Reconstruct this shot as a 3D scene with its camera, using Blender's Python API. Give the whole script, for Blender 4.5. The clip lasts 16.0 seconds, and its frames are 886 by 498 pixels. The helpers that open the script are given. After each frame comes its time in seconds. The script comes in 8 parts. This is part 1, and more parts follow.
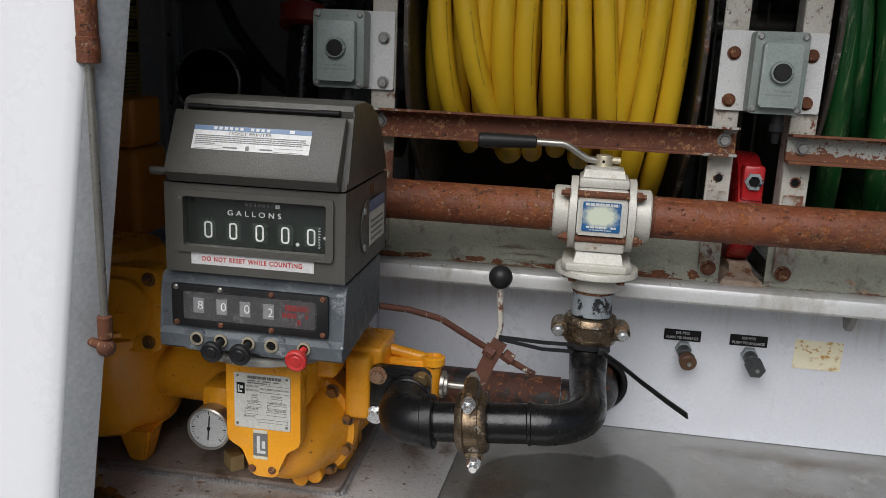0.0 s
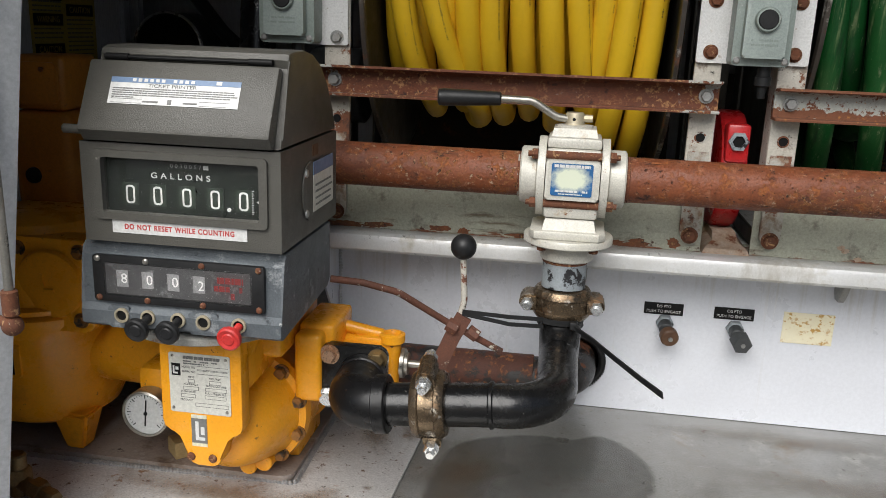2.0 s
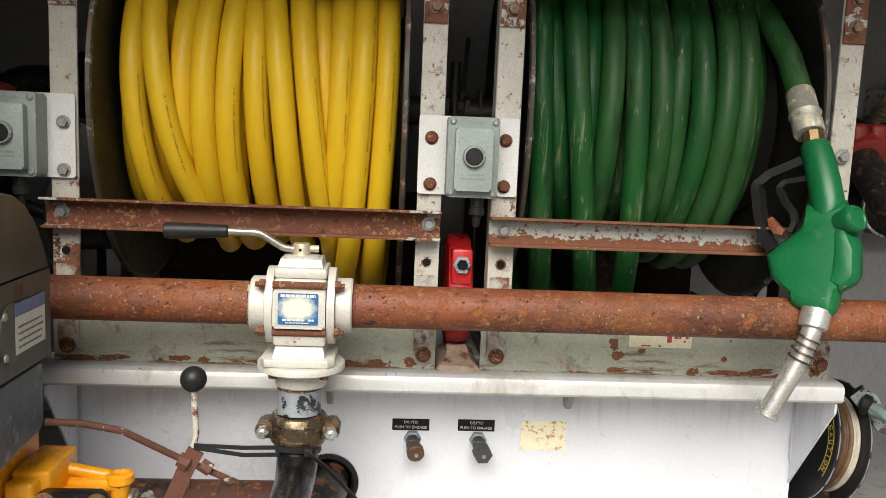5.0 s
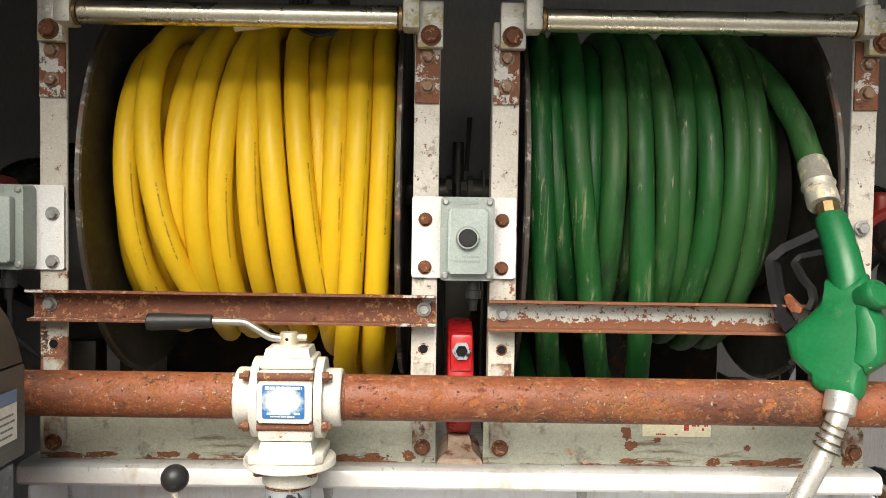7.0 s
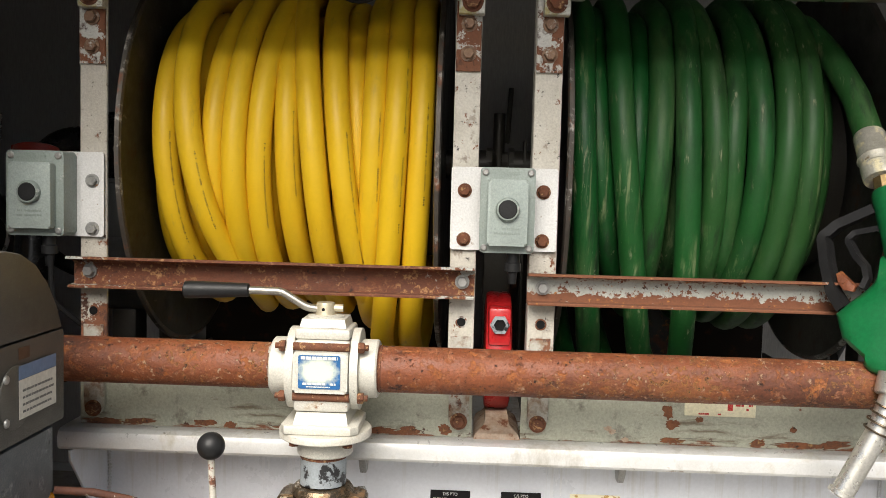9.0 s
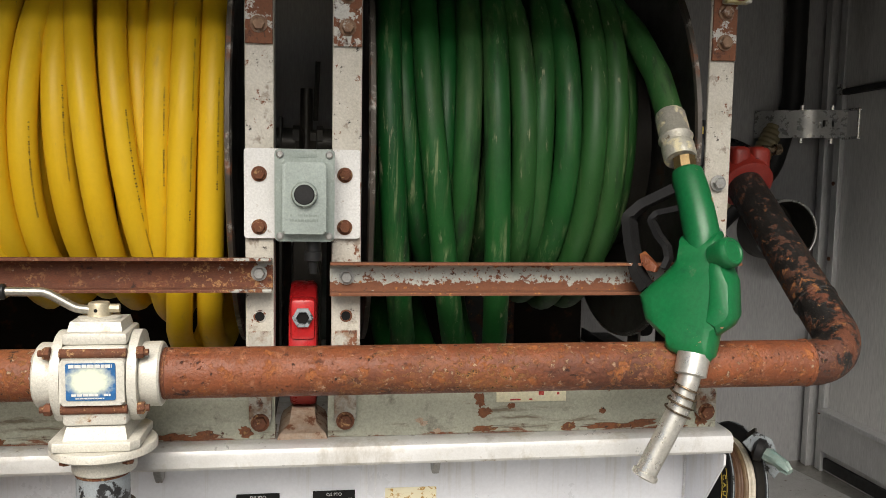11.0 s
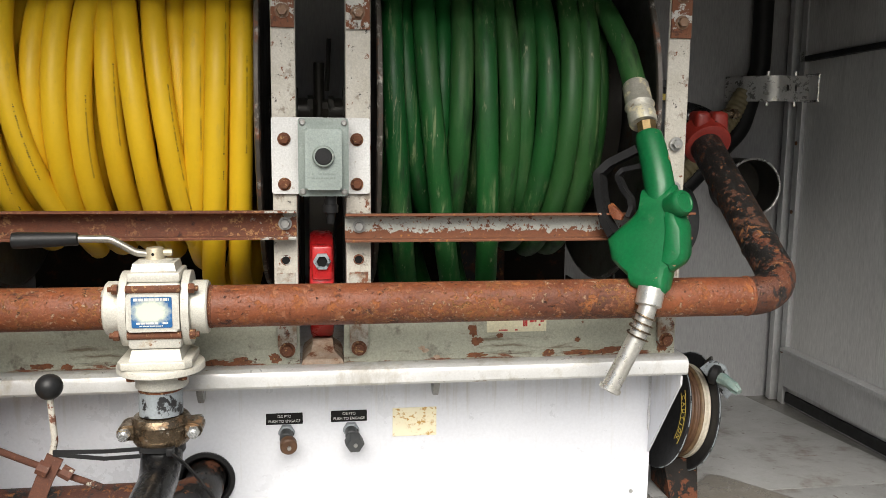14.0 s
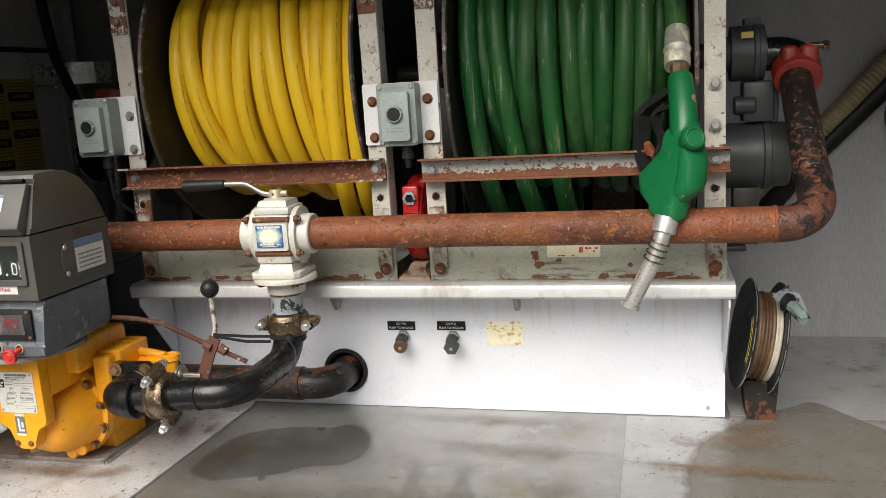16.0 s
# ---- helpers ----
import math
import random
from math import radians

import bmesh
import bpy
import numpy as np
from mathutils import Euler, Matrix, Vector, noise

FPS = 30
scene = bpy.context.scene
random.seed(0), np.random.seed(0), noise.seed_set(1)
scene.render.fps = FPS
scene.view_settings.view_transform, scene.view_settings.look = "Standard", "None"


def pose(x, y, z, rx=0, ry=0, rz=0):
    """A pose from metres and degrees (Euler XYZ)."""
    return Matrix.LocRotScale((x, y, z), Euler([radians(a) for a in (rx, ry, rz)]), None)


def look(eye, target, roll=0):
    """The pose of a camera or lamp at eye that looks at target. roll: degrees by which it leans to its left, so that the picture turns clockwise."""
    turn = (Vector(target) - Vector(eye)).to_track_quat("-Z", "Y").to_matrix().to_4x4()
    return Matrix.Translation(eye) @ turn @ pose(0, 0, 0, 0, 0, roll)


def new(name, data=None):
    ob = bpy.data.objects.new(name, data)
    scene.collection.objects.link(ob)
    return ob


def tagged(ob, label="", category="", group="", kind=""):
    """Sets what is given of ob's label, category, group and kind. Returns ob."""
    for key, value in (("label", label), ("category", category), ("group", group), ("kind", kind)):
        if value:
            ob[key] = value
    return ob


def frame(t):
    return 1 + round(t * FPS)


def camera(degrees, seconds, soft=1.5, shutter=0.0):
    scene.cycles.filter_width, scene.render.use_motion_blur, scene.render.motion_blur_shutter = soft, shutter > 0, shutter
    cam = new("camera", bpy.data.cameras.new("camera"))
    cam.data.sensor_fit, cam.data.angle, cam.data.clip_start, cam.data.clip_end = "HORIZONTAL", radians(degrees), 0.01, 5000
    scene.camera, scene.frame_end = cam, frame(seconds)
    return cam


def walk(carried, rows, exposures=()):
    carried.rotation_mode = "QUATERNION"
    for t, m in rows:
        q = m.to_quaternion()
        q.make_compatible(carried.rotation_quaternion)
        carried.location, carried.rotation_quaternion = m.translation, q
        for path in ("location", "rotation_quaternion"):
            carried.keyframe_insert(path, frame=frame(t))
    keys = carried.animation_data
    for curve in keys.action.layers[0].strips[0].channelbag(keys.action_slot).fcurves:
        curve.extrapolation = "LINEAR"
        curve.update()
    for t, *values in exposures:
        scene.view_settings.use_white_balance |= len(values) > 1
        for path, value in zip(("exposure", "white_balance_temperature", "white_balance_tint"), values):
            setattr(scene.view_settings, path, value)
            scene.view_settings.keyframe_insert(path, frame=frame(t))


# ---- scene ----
cam = camera(55.7, 16.0, soft=0.5)
PATH = [
    (0, (0.235, -0.016, 1.628), (-0.066, 1.905, 1.16), 2.5),
    (0.5, (0.273, 0.054, 1.613), (-0.051, 1.972, 1.15), 2.6),
    (1, (0.295, 0.117, 1.594), (-0.033, 2.038, 1.146), 3.0),
    (1.5, (0.292, 0.115, 1.594), (-0.019, 2.036, 1.134), 2.8),
    (2, (0.277, 0.098, 1.585), (-0.009, 2.009, 1.071), 2.1),
    (2.5, (0.275, 0.08, 1.59), (0.037, 1.999, 1.076), 2.0),
    (3, (0.296, 0.056, 1.625), (0.19, 2.007, 1.198), 1.5),
    (3.5, (0.298, 0.018, 1.642), (0.347, 1.982, 1.266), 1.9),
    (4, (0.319, 0.012, 1.645), (0.455, 1.977, 1.296), 2.3),
    (4.2, (0.339, 0.018, 1.648), (0.484, 1.985, 1.319), 2.3),
    (6.3, (0.503, 0.148, 1.624), (0.542, 2.142, 1.479), 1.8),
    (6.5, (0.505, 0.143, 1.632), (0.538, 2.139, 1.515), 1.3),
    (7, (0.501, 0.132, 1.644), (0.518, 2.13, 1.567), 0.9),
    (7.5, (0.498, 0.139, 1.638), (0.501, 2.136, 1.537), 1.3),
    (8, (0.495, 0.143, 1.633), (0.467, 2.138, 1.496), 1.6),
    (8.5, (0.5, 0.15, 1.631), (0.437, 2.144, 1.488), 1.6),
    (9, (0.502, 0.156, 1.631), (0.426, 2.15, 1.502), 1.5),
    (9.5, (0.505, 0.163, 1.634), (0.449, 2.159, 1.515), 1.5),
    (10, (0.537, 0.189, 1.65), (0.65, 2.182, 1.538), 1.5),
    (10.2, (0.573, 0.204, 1.662), (0.769, 2.19, 1.539), 0.9),
    (12.3, (0.579, 0.249, 1.625), (0.889, 2.206, 1.353), 1.2),
    (12.5, (0.579, 0.245, 1.632), (0.878, 2.203, 1.355), 1.4),
    (13, (0.576, 0.231, 1.634), (0.848, 2.195, 1.37), 1.5),
    (13.5, (0.561, 0.171, 1.639), (0.818, 2.138, 1.386), 1.2),
    (14, (0.543, 0.011, 1.656), (0.834, 1.97, 1.377), 0.6),
    (14.5, (0.55, -0.097, 1.616), (0.862, 1.852, 1.294), 0.5),
    (15, (0.596, -0.11, 1.628), (0.763, 1.859, 1.318), -0.4),
    (15.5, (0.811, -0.202, 1.656), (0.606, 1.759, 1.322), -1.5),
    (16, (1.089, -0.278, 1.662), (0.596, 1.622, 1.283), -3.6),
]
EXPOSURE = [(0.0, -0.38, 6000, 10), (1.0, 0.06, 6200, 10), (1.5, 0.16, 6200, 10), (2.0, 0.16, 6150, 9), (2.5, 0.05, 6100, 9), (3.0, 0.05, 6100, 9), (3.5, 0.31, 6200, 9), (4.2, 0.45, 6350, 9), (6.5, 1.12, 6750, 9), (7.0, 1.2, 6750, 9), (7.5, 1.0, 6650, 9), (8.5, 0.88, 6550, 9), (10.0, 0.7, 6700, 10), (12.5, 0.5, 6500, 9), (14.0, 0.68, 6450, 9), (14.5, 0.45, 6450, 9), (15.0, 0.22, 6450, 9), (15.5, 0.5, 6450, 9), (16.0, 0.47, 6450, 9)]
walk(cam, [(t, look(eye, target, roll)) for t, eye, target, roll in PATH], EXPOSURE)

# ---- light ----
world = bpy.data.worlds.new("world")
scene.world = world
world.use_nodes = True
wn = world.node_tree
sky = wn.nodes.new("ShaderNodeTexSky")
sky.sky_type = "NISHITA"
sky.sun_disc = False
sky.sun_elevation = radians(45)
sky.sun_rotation = radians(189)
sky.air_density, sky.dust_density, sky.ozone_density = 1.0, 3.0, 1.0
wn.links.new(sky.outputs[0], wn.nodes["Background"].inputs[0])
wn.nodes["Background"].inputs[1].default_value = 0.06
sun_data = bpy.data.lights.new("sun", "SUN")
sun_data.energy, sun_data.angle, sun_data.color = 4.1, radians(50), (1.0, 0.95, 0.88)
sun = new("sun", sun_data)
sun.matrix_world = look((-0.6, -4.7, 7.6), (0.4, 1.6, 1.2))


# ---- materials ----
def nd(tree, kind, **kw):
    n = tree.nodes.new(kind)
    for k, v in kw.items():
        n.inputs[k].default_value = v
    return n


def rgb(c):
    return (c[0], c[1], c[2], 1.0)


def noise_fac(tree, co, scale, detail=5.0, rough=0.6, lo=0.4, hi=0.6, stretch=None, bias=None):
    """A noise mask between lo and hi, in object metres."""
    src = co
    if stretch:
        mp = tree.nodes.new("ShaderNodeMapping")
        mp.inputs["Scale"].default_value = stretch
        tree.links.new(co, mp.inputs[0])
        src = mp.outputs[0]
    n = nd(tree, "ShaderNodeTexNoise", Scale=scale, Detail=detail, Roughness=rough)
    tree.links.new(src, n.inputs["Vector"])
    r = tree.nodes.new("ShaderNodeMapRange")
    r.inputs["From Min"].default_value, r.inputs["From Max"].default_value = lo, hi
    val = n.outputs["Fac"]
    if bias:
        # more of it towards one side: axis, from, to, gain
        axis, p0, p1, gain = bias
        sep = tree.nodes.new("ShaderNodeSeparateXYZ")
        tree.links.new(co, sep.inputs[0])
        g = tree.nodes.new("ShaderNodeMapRange")
        g.inputs["From Min"].default_value, g.inputs["From Max"].default_value = p0, p1
        g.inputs["To Max"].default_value = gain
        tree.links.new(sep.outputs["XYZ".index(axis)], g.inputs["Value"])
        s = tree.nodes.new("ShaderNodeMath")
        tree.links.new(val, s.inputs[0])
        tree.links.new(g.outputs[0], s.inputs[1])
        val = s.outputs[0]
    tree.links.new(val, r.inputs["Value"])
    return r.outputs[0]


def surface(name, c1, c2=None, scale=30.0, rough=0.5, metal=0.0, bump=0.1, grain=400.0, patches=(), stretch=None,
            rough_var=0.15, coat=0.0, spec=0.5, speck=0.35, vary=None):
    """A two-scale procedural surface. patches: rows of colour, noise scale, lo, hi, roughness, metal, stretch, bias."""
    m = bpy.data.materials.new(name)
    m.use_nodes = True
    t = m.node_tree
    b = t.nodes["Principled BSDF"]
    co = t.nodes.new("ShaderNodeTexCoord").outputs["Object"]
    c2 = c2 or tuple(0.75 * v for v in c1)
    f0 = noise_fac(t, co, scale, 6.0, 0.65, 0.3, 0.7, stretch)
    mix = t.nodes.new("ShaderNodeMix")
    mix.data_type = "RGBA"
    mix.inputs[6].default_value, mix.inputs[7].default_value = rgb(c1), rgb(c2)
    t.links.new(f0, mix.inputs[0])
    col = mix.outputs[2]
    if vary:
        # some pieces more faded than others
        info = t.nodes.new("ShaderNodeObjectInfo")
        amount = t.nodes.new("ShaderNodeMath")
        amount.operation = "MULTIPLY"
        amount.inputs[1].default_value = vary[1]
        t.links.new(info.outputs["Random"], amount.inputs[0])
        vm = t.nodes.new("ShaderNodeMix")
        vm.data_type = "RGBA"
        vm.inputs[7].default_value = rgb(vary[0])
        t.links.new(amount.outputs[0], vm.inputs[0])
        t.links.new(col, vm.inputs[6])
        col = vm.outputs[2]
    fine = noise_fac(t, co, grain, 3.0, 0.7, 0.2, 0.8, stretch)
    rr = t.nodes.new("ShaderNodeMapRange")
    rr.inputs["To Min"].default_value, rr.inputs["To Max"].default_value = max(0.03, rough - rough_var), min(1.0, rough + rough_var)
    mid = noise_fac(t, co, scale * 2.3, 6.0, 0.7, 0.25, 0.75, stretch)
    t.links.new(mid, rr.inputs["Value"])
    ro = rr.outputs[0]
    me = None
    height = fine
    for p in patches:
        pc, ps, lo, hi, pr = p[:5]
        pm = p[5] if len(p) > 5 else 0.0
        st = p[6] if len(p) > 6 else None
        k = noise_fac(t, co, ps, 8.0, 0.68, lo, hi, st, p[7] if len(p) > 7 else None)
        if len(p) > 8:
            # only in clusters: scale, lo, hi
            near = noise_fac(t, co, p[8][0], 4.0, 0.6, p[8][1], p[8][2])
            both = t.nodes.new("ShaderNodeMath")
            both.operation = "MULTIPLY"
            t.links.new(k, both.inputs[0])
            t.links.new(near, both.inputs[1])
            k = both.outputs[0]
        mx = t.nodes.new("ShaderNodeMix")
        mx.data_type = "RGBA"
        t.links.new(k, mx.inputs[0])
        t.links.new(col, mx.inputs[6])
        mx.inputs[7].default_value = rgb(pc)
        col = mx.outputs[2]
        mr = t.nodes.new("ShaderNodeMix")
        t.links.new(k, mr.inputs[0])
        t.links.new(ro, mr.inputs[2])
        mr.inputs[3].default_value = pr
        ro = mr.outputs[0]
        mm = t.nodes.new("ShaderNodeMix")
        t.links.new(k, mm.inputs[0])
        if me is None:
            mm.inputs[2].default_value = metal
        else:
            t.links.new(me, mm.inputs[2])
        mm.inputs[3].default_value = pm
        me = mm.outputs[0]
        ad = t.nodes.new("ShaderNodeMath")
        ad.operation = "SUBTRACT"
        t.links.new(height, ad.inputs[0])
        t.links.new(k, ad.inputs[1])
        height = ad.outputs[0]
    # small light and dark specks in the paint
    sp = t.nodes.new("ShaderNodeMix")
    sp.data_type, sp.blend_type = "RGBA", "MULTIPLY"
    sp.inputs[0].default_value = speck
    t.links.new(col, sp.inputs[6])
    t.links.new(fine, sp.inputs[7])
    t.links.new(sp.outputs[2], b.inputs["Base Color"])
    t.links.new(ro, b.inputs["Roughness"])
    if me is None:
        b.inputs["Metallic"].default_value = metal
    else:
        t.links.new(me, b.inputs["Metallic"])
    b.inputs["Specular IOR Level"].default_value = spec
    b.inputs["Coat Weight"].default_value = coat
    if bump:
        bp = nd(t, "ShaderNodeBump", Strength=bump, Distance=0.0008)
        t.links.new(height, bp.inputs["Height"])
        t.links.new(bp.outputs[0], b.inputs["Normal"])
    return m


RUST = (0.2, 0.075, 0.035)
RUST_D = (0.085, 0.036, 0.022)
RUST_O = (0.45, 0.19, 0.05)
M = {}
M["alu_floor"] = surface("alu_floor", (0.39, 0.383, 0.355), (0.26, 0.252, 0.228), 4, 0.4, 0.5, 0.15, 300,
                         [((0.2, 0.18, 0.145), 3.2, 0.5, 0.68, 0.35, 0.3), ((0.24, 0.17, 0.1), 7, 0.58, 0.72, 0.6, 0.1), ((0.46, 0.45, 0.41), 9, 0.56, 0.72, 0.5, 0.3), ((0.17, 0.1, 0.06), 24, 0.62, 0.7, 0.7), ((0.07, 0.05, 0.04), 70, 0.64, 0.67, 0.8), ((0.55, 0.55, 0.53), 60, 0.64, 0.7, 0.4, 0.5, (0.12, 1.5, 1))], rough_var=0.18, speck=0.5)
# a thin oily film, uneven, over the bare floor
ft = M["alu_floor"].node_tree
fb = ft.nodes["Principled BSDF"]
ft.links.new(noise_fac(ft, ft.nodes.new("ShaderNodeTexCoord").outputs["Object"], 6, 4.0, 0.6, 0.25, 0.6), fb.inputs["Coat Weight"])
fb.inputs["Coat Roughness"].default_value, fb.inputs["Coat IOR"].default_value = 0.07, 1.65
# left floor plate: the sky's light on it is put into the pale colour
M["alu_plate_lit"] = surface("alu_plate_lit", (0.78, 0.77, 0.76), (0.6, 0.59, 0.57), 8, 0.42, 0.2, 0.12, 300,
                         [((0.42, 0.33, 0.26), 6, 0.54, 0.72, 0.5, 0.2), ((0.34, 0.19, 0.1), 34, 0.58, 0.66, 0.8, 0.0, None, None, (6, 0.44, 0.58)), ((0.17, 0.1, 0.06), 60, 0.61, 0.66, 0.8), ((0.08, 0.06, 0.045), 110, 0.63, 0.67, 0.8)], speck=0.5)
# back wall aluminium, toned darker to stand for the shade at depth
M["alu_back_dim"] = surface("alu_back_dim", (0.43, 0.43, 0.435), (0.34, 0.34, 0.345), 3.5, 0.5, 0.15, 0.08, 220,
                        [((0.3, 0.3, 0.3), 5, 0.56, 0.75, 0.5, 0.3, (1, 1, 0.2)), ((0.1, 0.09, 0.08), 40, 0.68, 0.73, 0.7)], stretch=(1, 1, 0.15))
# same aluminium for the sides, paler to stand for light on them
M["alu_side_lit"] = surface("alu_side_lit", (0.84, 0.835, 0.82), (0.72, 0.715, 0.7), 3.5, 0.45, 0.12, 0.08, 220,
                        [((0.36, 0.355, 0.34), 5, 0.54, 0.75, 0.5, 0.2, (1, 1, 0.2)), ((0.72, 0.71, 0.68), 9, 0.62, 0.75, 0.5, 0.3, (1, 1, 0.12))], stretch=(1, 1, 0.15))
M["pad_dirty"] = surface("pad_dirty", (0.36, 0.31, 0.27), (0.24, 0.19, 0.16), 9, 0.5, 0.15, 0.25, 300,
                         [((0.13, 0.085, 0.055), 16, 0.54, 0.68, 0.7), ((0.06, 0.04, 0.03), 60, 0.62, 0.67, 0.8), ((0.5, 0.48, 0.46), 12, 0.6, 0.74, 0.4, 0.3)])
M["alu_frame"] = surface("alu_frame", (0.74, 0.745, 0.75), (0.6, 0.605, 0.61), 8, 0.4, 0.45, 0.06, 220, stretch=(1, 1, 0.2))
# dimmer copy of the plate aluminium, for the side that catches less light
M["alu_plate_dim"] = surface("alu_plate_dim", (0.52, 0.525, 0.52), (0.4, 0.4, 0.39), 8, 0.42, 0.4, 0.12, 300,
                        [((0.2, 0.17, 0.14), 9, 0.56, 0.7, 0.5, 0.2), ((0.12, 0.07, 0.045), 45, 0.63, 0.68, 0.8), ((0.24, 0.15, 0.1), 14, 0.66, 0.72, 0.7, 0.0, (0.3, 1.5, 1))])
M["red_faded"] = surface("red_faded", (0.22, 0.02, 0.018), (0.18, 0.018, 0.016), 30, 0.5, 0.0, 0.0, 200)
M["wheel_grey"] = surface("wheel_grey", (0.27, 0.27, 0.27), (0.22, 0.22, 0.22), 30, 0.5, 0.0, 0.0, 200)
M["white_panel"] = surface("white_panel", (0.71, 0.73, 0.78), (0.645, 0.66, 0.705), 3, 0.33, 0.05, 0.02, 150,
                           [((0.46, 0.43, 0.36), 16, 0.62, 0.98, 0.5, 0.0, (3.0, 1, 0.1), ("Z", 0.18, 0.32, 0.18)), ((0.32, 0.27, 0.2), 60, 0.73, 0.77, 0.7)], speck=0.12)
M["shelf_alu"] = surface("shelf_alu", (0.8, 0.805, 0.8), (0.68, 0.68, 0.66), 14, 0.36, 0.3, 0.2, 260,
                         [((0.48, 0.44, 0.35), 18, 0.54, 0.76, 0.7), ((0.36, 0.33, 0.27), 7, 0.56, 0.72, 0.6, 0.0, (1, 1, 0.4)), ((0.14, 0.12, 0.09), 60, 0.65, 0.72, 0.8), ((0.26, 0.17, 0.09), 30, 0.64, 0.7, 0.8, 0.0, (0.4, 1, 1))], speck=0.15)
M["body_white"] = surface("body_white", (0.88, 0.88, 0.89), (0.86, 0.86, 0.87), 3, 0.3, 0.0, 0.0, 100, speck=0.03)
M["jamb_grey"] = surface("jamb_grey", (0.58, 0.595, 0.61), (0.47, 0.485, 0.5), 6, 0.4, 0.2, 0.04, 150)
M["rust"] = surface("rust", (0.29, 0.084, 0.03), (0.15, 0.046, 0.021), 9, 0.5, 0.0, 1.0, 230,
                    [((0.085, 0.03, 0.018), 8, 0.53, 0.68, 0.7, 0.0, (0.45, 1, 1)), ((0.4, 0.145, 0.05), 11, 0.55, 0.78, 0.8, 0.0, (0.6, 1, 1)), ((0.36, 0.12, 0.035), 48, 0.55, 0.63, 0.8), ((0.05, 0.022, 0.016), 34, 0.6, 0.68, 0.8, 0.0, (0.6, 1, 1)),
                     ((0.5, 0.24, 0.08), 120, 0.53, 0.6, 0.9, 0.0, None, None, (7, 0.5, 0.64)), ((0.42, 0.17, 0.085), 55, 0.56, 0.68, 0.7), ((0.6, 0.42, 0.28), 110, 0.59, 0.65, 0.9, 0.0, None, None, (6, 0.42, 0.56)), ((0.04, 0.018, 0.014), 120, 0.6, 0.65, 0.8)], speck=0.55, spec=0.4)
M["rust_flaked"] = surface("rust_flaked", (0.16, 0.05, 0.022), (0.075, 0.028, 0.017), 12, 0.5, 0.0, 1.0, 230,
                           [((0.36, 0.14, 0.045), 40, 0.57, 0.66, 0.8), ((0.013, 0.012, 0.011), 26, 0.535, 0.565, 0.4, 0.0, None, ("Y", -0.02, 0.11, 0.1)), ((0.02, 0.014, 0.012), 90, 0.58, 0.62, 0.5), ((0.5, 0.3, 0.14), 120, 0.62, 0.66, 0.9)], speck=0.5)
M["rust_dark"] = surface("rust_dark", (0.13, 0.045, 0.026), (0.08, 0.03, 0.02), 10, 0.75, 0.0, 0.6, 420,
                         [((0.012, 0.011, 0.01), 16, 0.47, 0.52, 0.5), ((0.32, 0.13, 0.045), 60, 0.56, 0.64, 0.88)], speck=0.5)
M["rust_black"] = surface("rust_black", (0.012, 0.011, 0.01), (0.022, 0.019, 0.017), 20, 0.45, 0.0, 0.6, 300,
                          [((0.1, 0.04, 0.022), 60, 0.56, 0.6, 0.8, 0.0, None, ("Z", 0.26, 0.1, 0.08)), ((0.3, 0.12, 0.04), 90, 0.61, 0.67, 0.85, 0.0, None, ("Z", 0.24, 0.1, 0.08))], speck=0.5)
M["foot_rust"] = surface("foot_rust", (0.012, 0.011, 0.01), (0.022, 0.018, 0.015), 20, 0.7, 0.0, 0.4, 300,
                         [((0.12, 0.045, 0.024), 40, 0.58, 0.63, 0.8, 0.0, None, ("Z", 0.05, 0.0, 0.16)), ((0.3, 0.11, 0.035), 70, 0.66, 0.71, 0.85, 0.0, None, ("Z", 0.03, 0.0, 0.1))], spec=0.15)
M["flaked_black"] = surface("flaked_black", (0.014, 0.013, 0.012), (0.022, 0.02, 0.018), 20, 0.32, 0.0, 0.6, 300,
                            [((0.19, 0.068, 0.03), 24, 0.545, 0.575, 0.8), ((0.34, 0.14, 0.05), 70, 0.62, 0.67, 0.85)], speck=0.5)
M["lever_rust"] = surface("lever_rust", (0.17, 0.06, 0.032), (0.09, 0.036, 0.022), 24, 0.7, 0.0, 0.6, 420,
                          [((0.62, 0.58, 0.48), 46, 0.6, 0.63, 0.6), ((0.34, 0.14, 0.05), 60, 0.6, 0.68, 0.85), ((0.035, 0.02, 0.015), 40, 0.6, 0.68, 0.8)], speck=0.5)
M["lever_paint"] = surface("lever_paint", (0.58, 0.55, 0.48), (0.45, 0.42, 0.36), 30, 0.55, 0.0, 0.5, 400,
                           [((0.17, 0.065, 0.035), 40, 0.52, 0.55, 0.8), ((0.05, 0.03, 0.02), 90, 0.6, 0.66, 0.8)])
M["rail_rust"] = surface("rail_rust", (0.22, 0.068, 0.028), (0.13, 0.045, 0.024), 22, 0.75, 0.0, 0.6, 420,
                         [((0.5, 0.27, 0.12), 130, 0.53, 0.6, 0.85, 0.0, None, None, (10, 0.38, 0.54)), ((0.05, 0.022, 0.016), 45, 0.58, 0.66, 0.8), ((0.55, 0.52, 0.46), 80, 0.62, 0.66, 0.7, 0.0, None, None, (8, 0.52, 0.6)),
                          ((0.55, 0.55, 0.5), 34, 0.68, 0.71, 0.5, 0.0, None, ("X", 0.22, 0.32, 0.16)), ((0.55, 0.55, 0.5), 34, 0.68, 0.71, 0.5, 0.0, None, ("X", -0.2, -0.3, 0.16))], stretch=(0.6, 1, 1.6), speck=0.5)
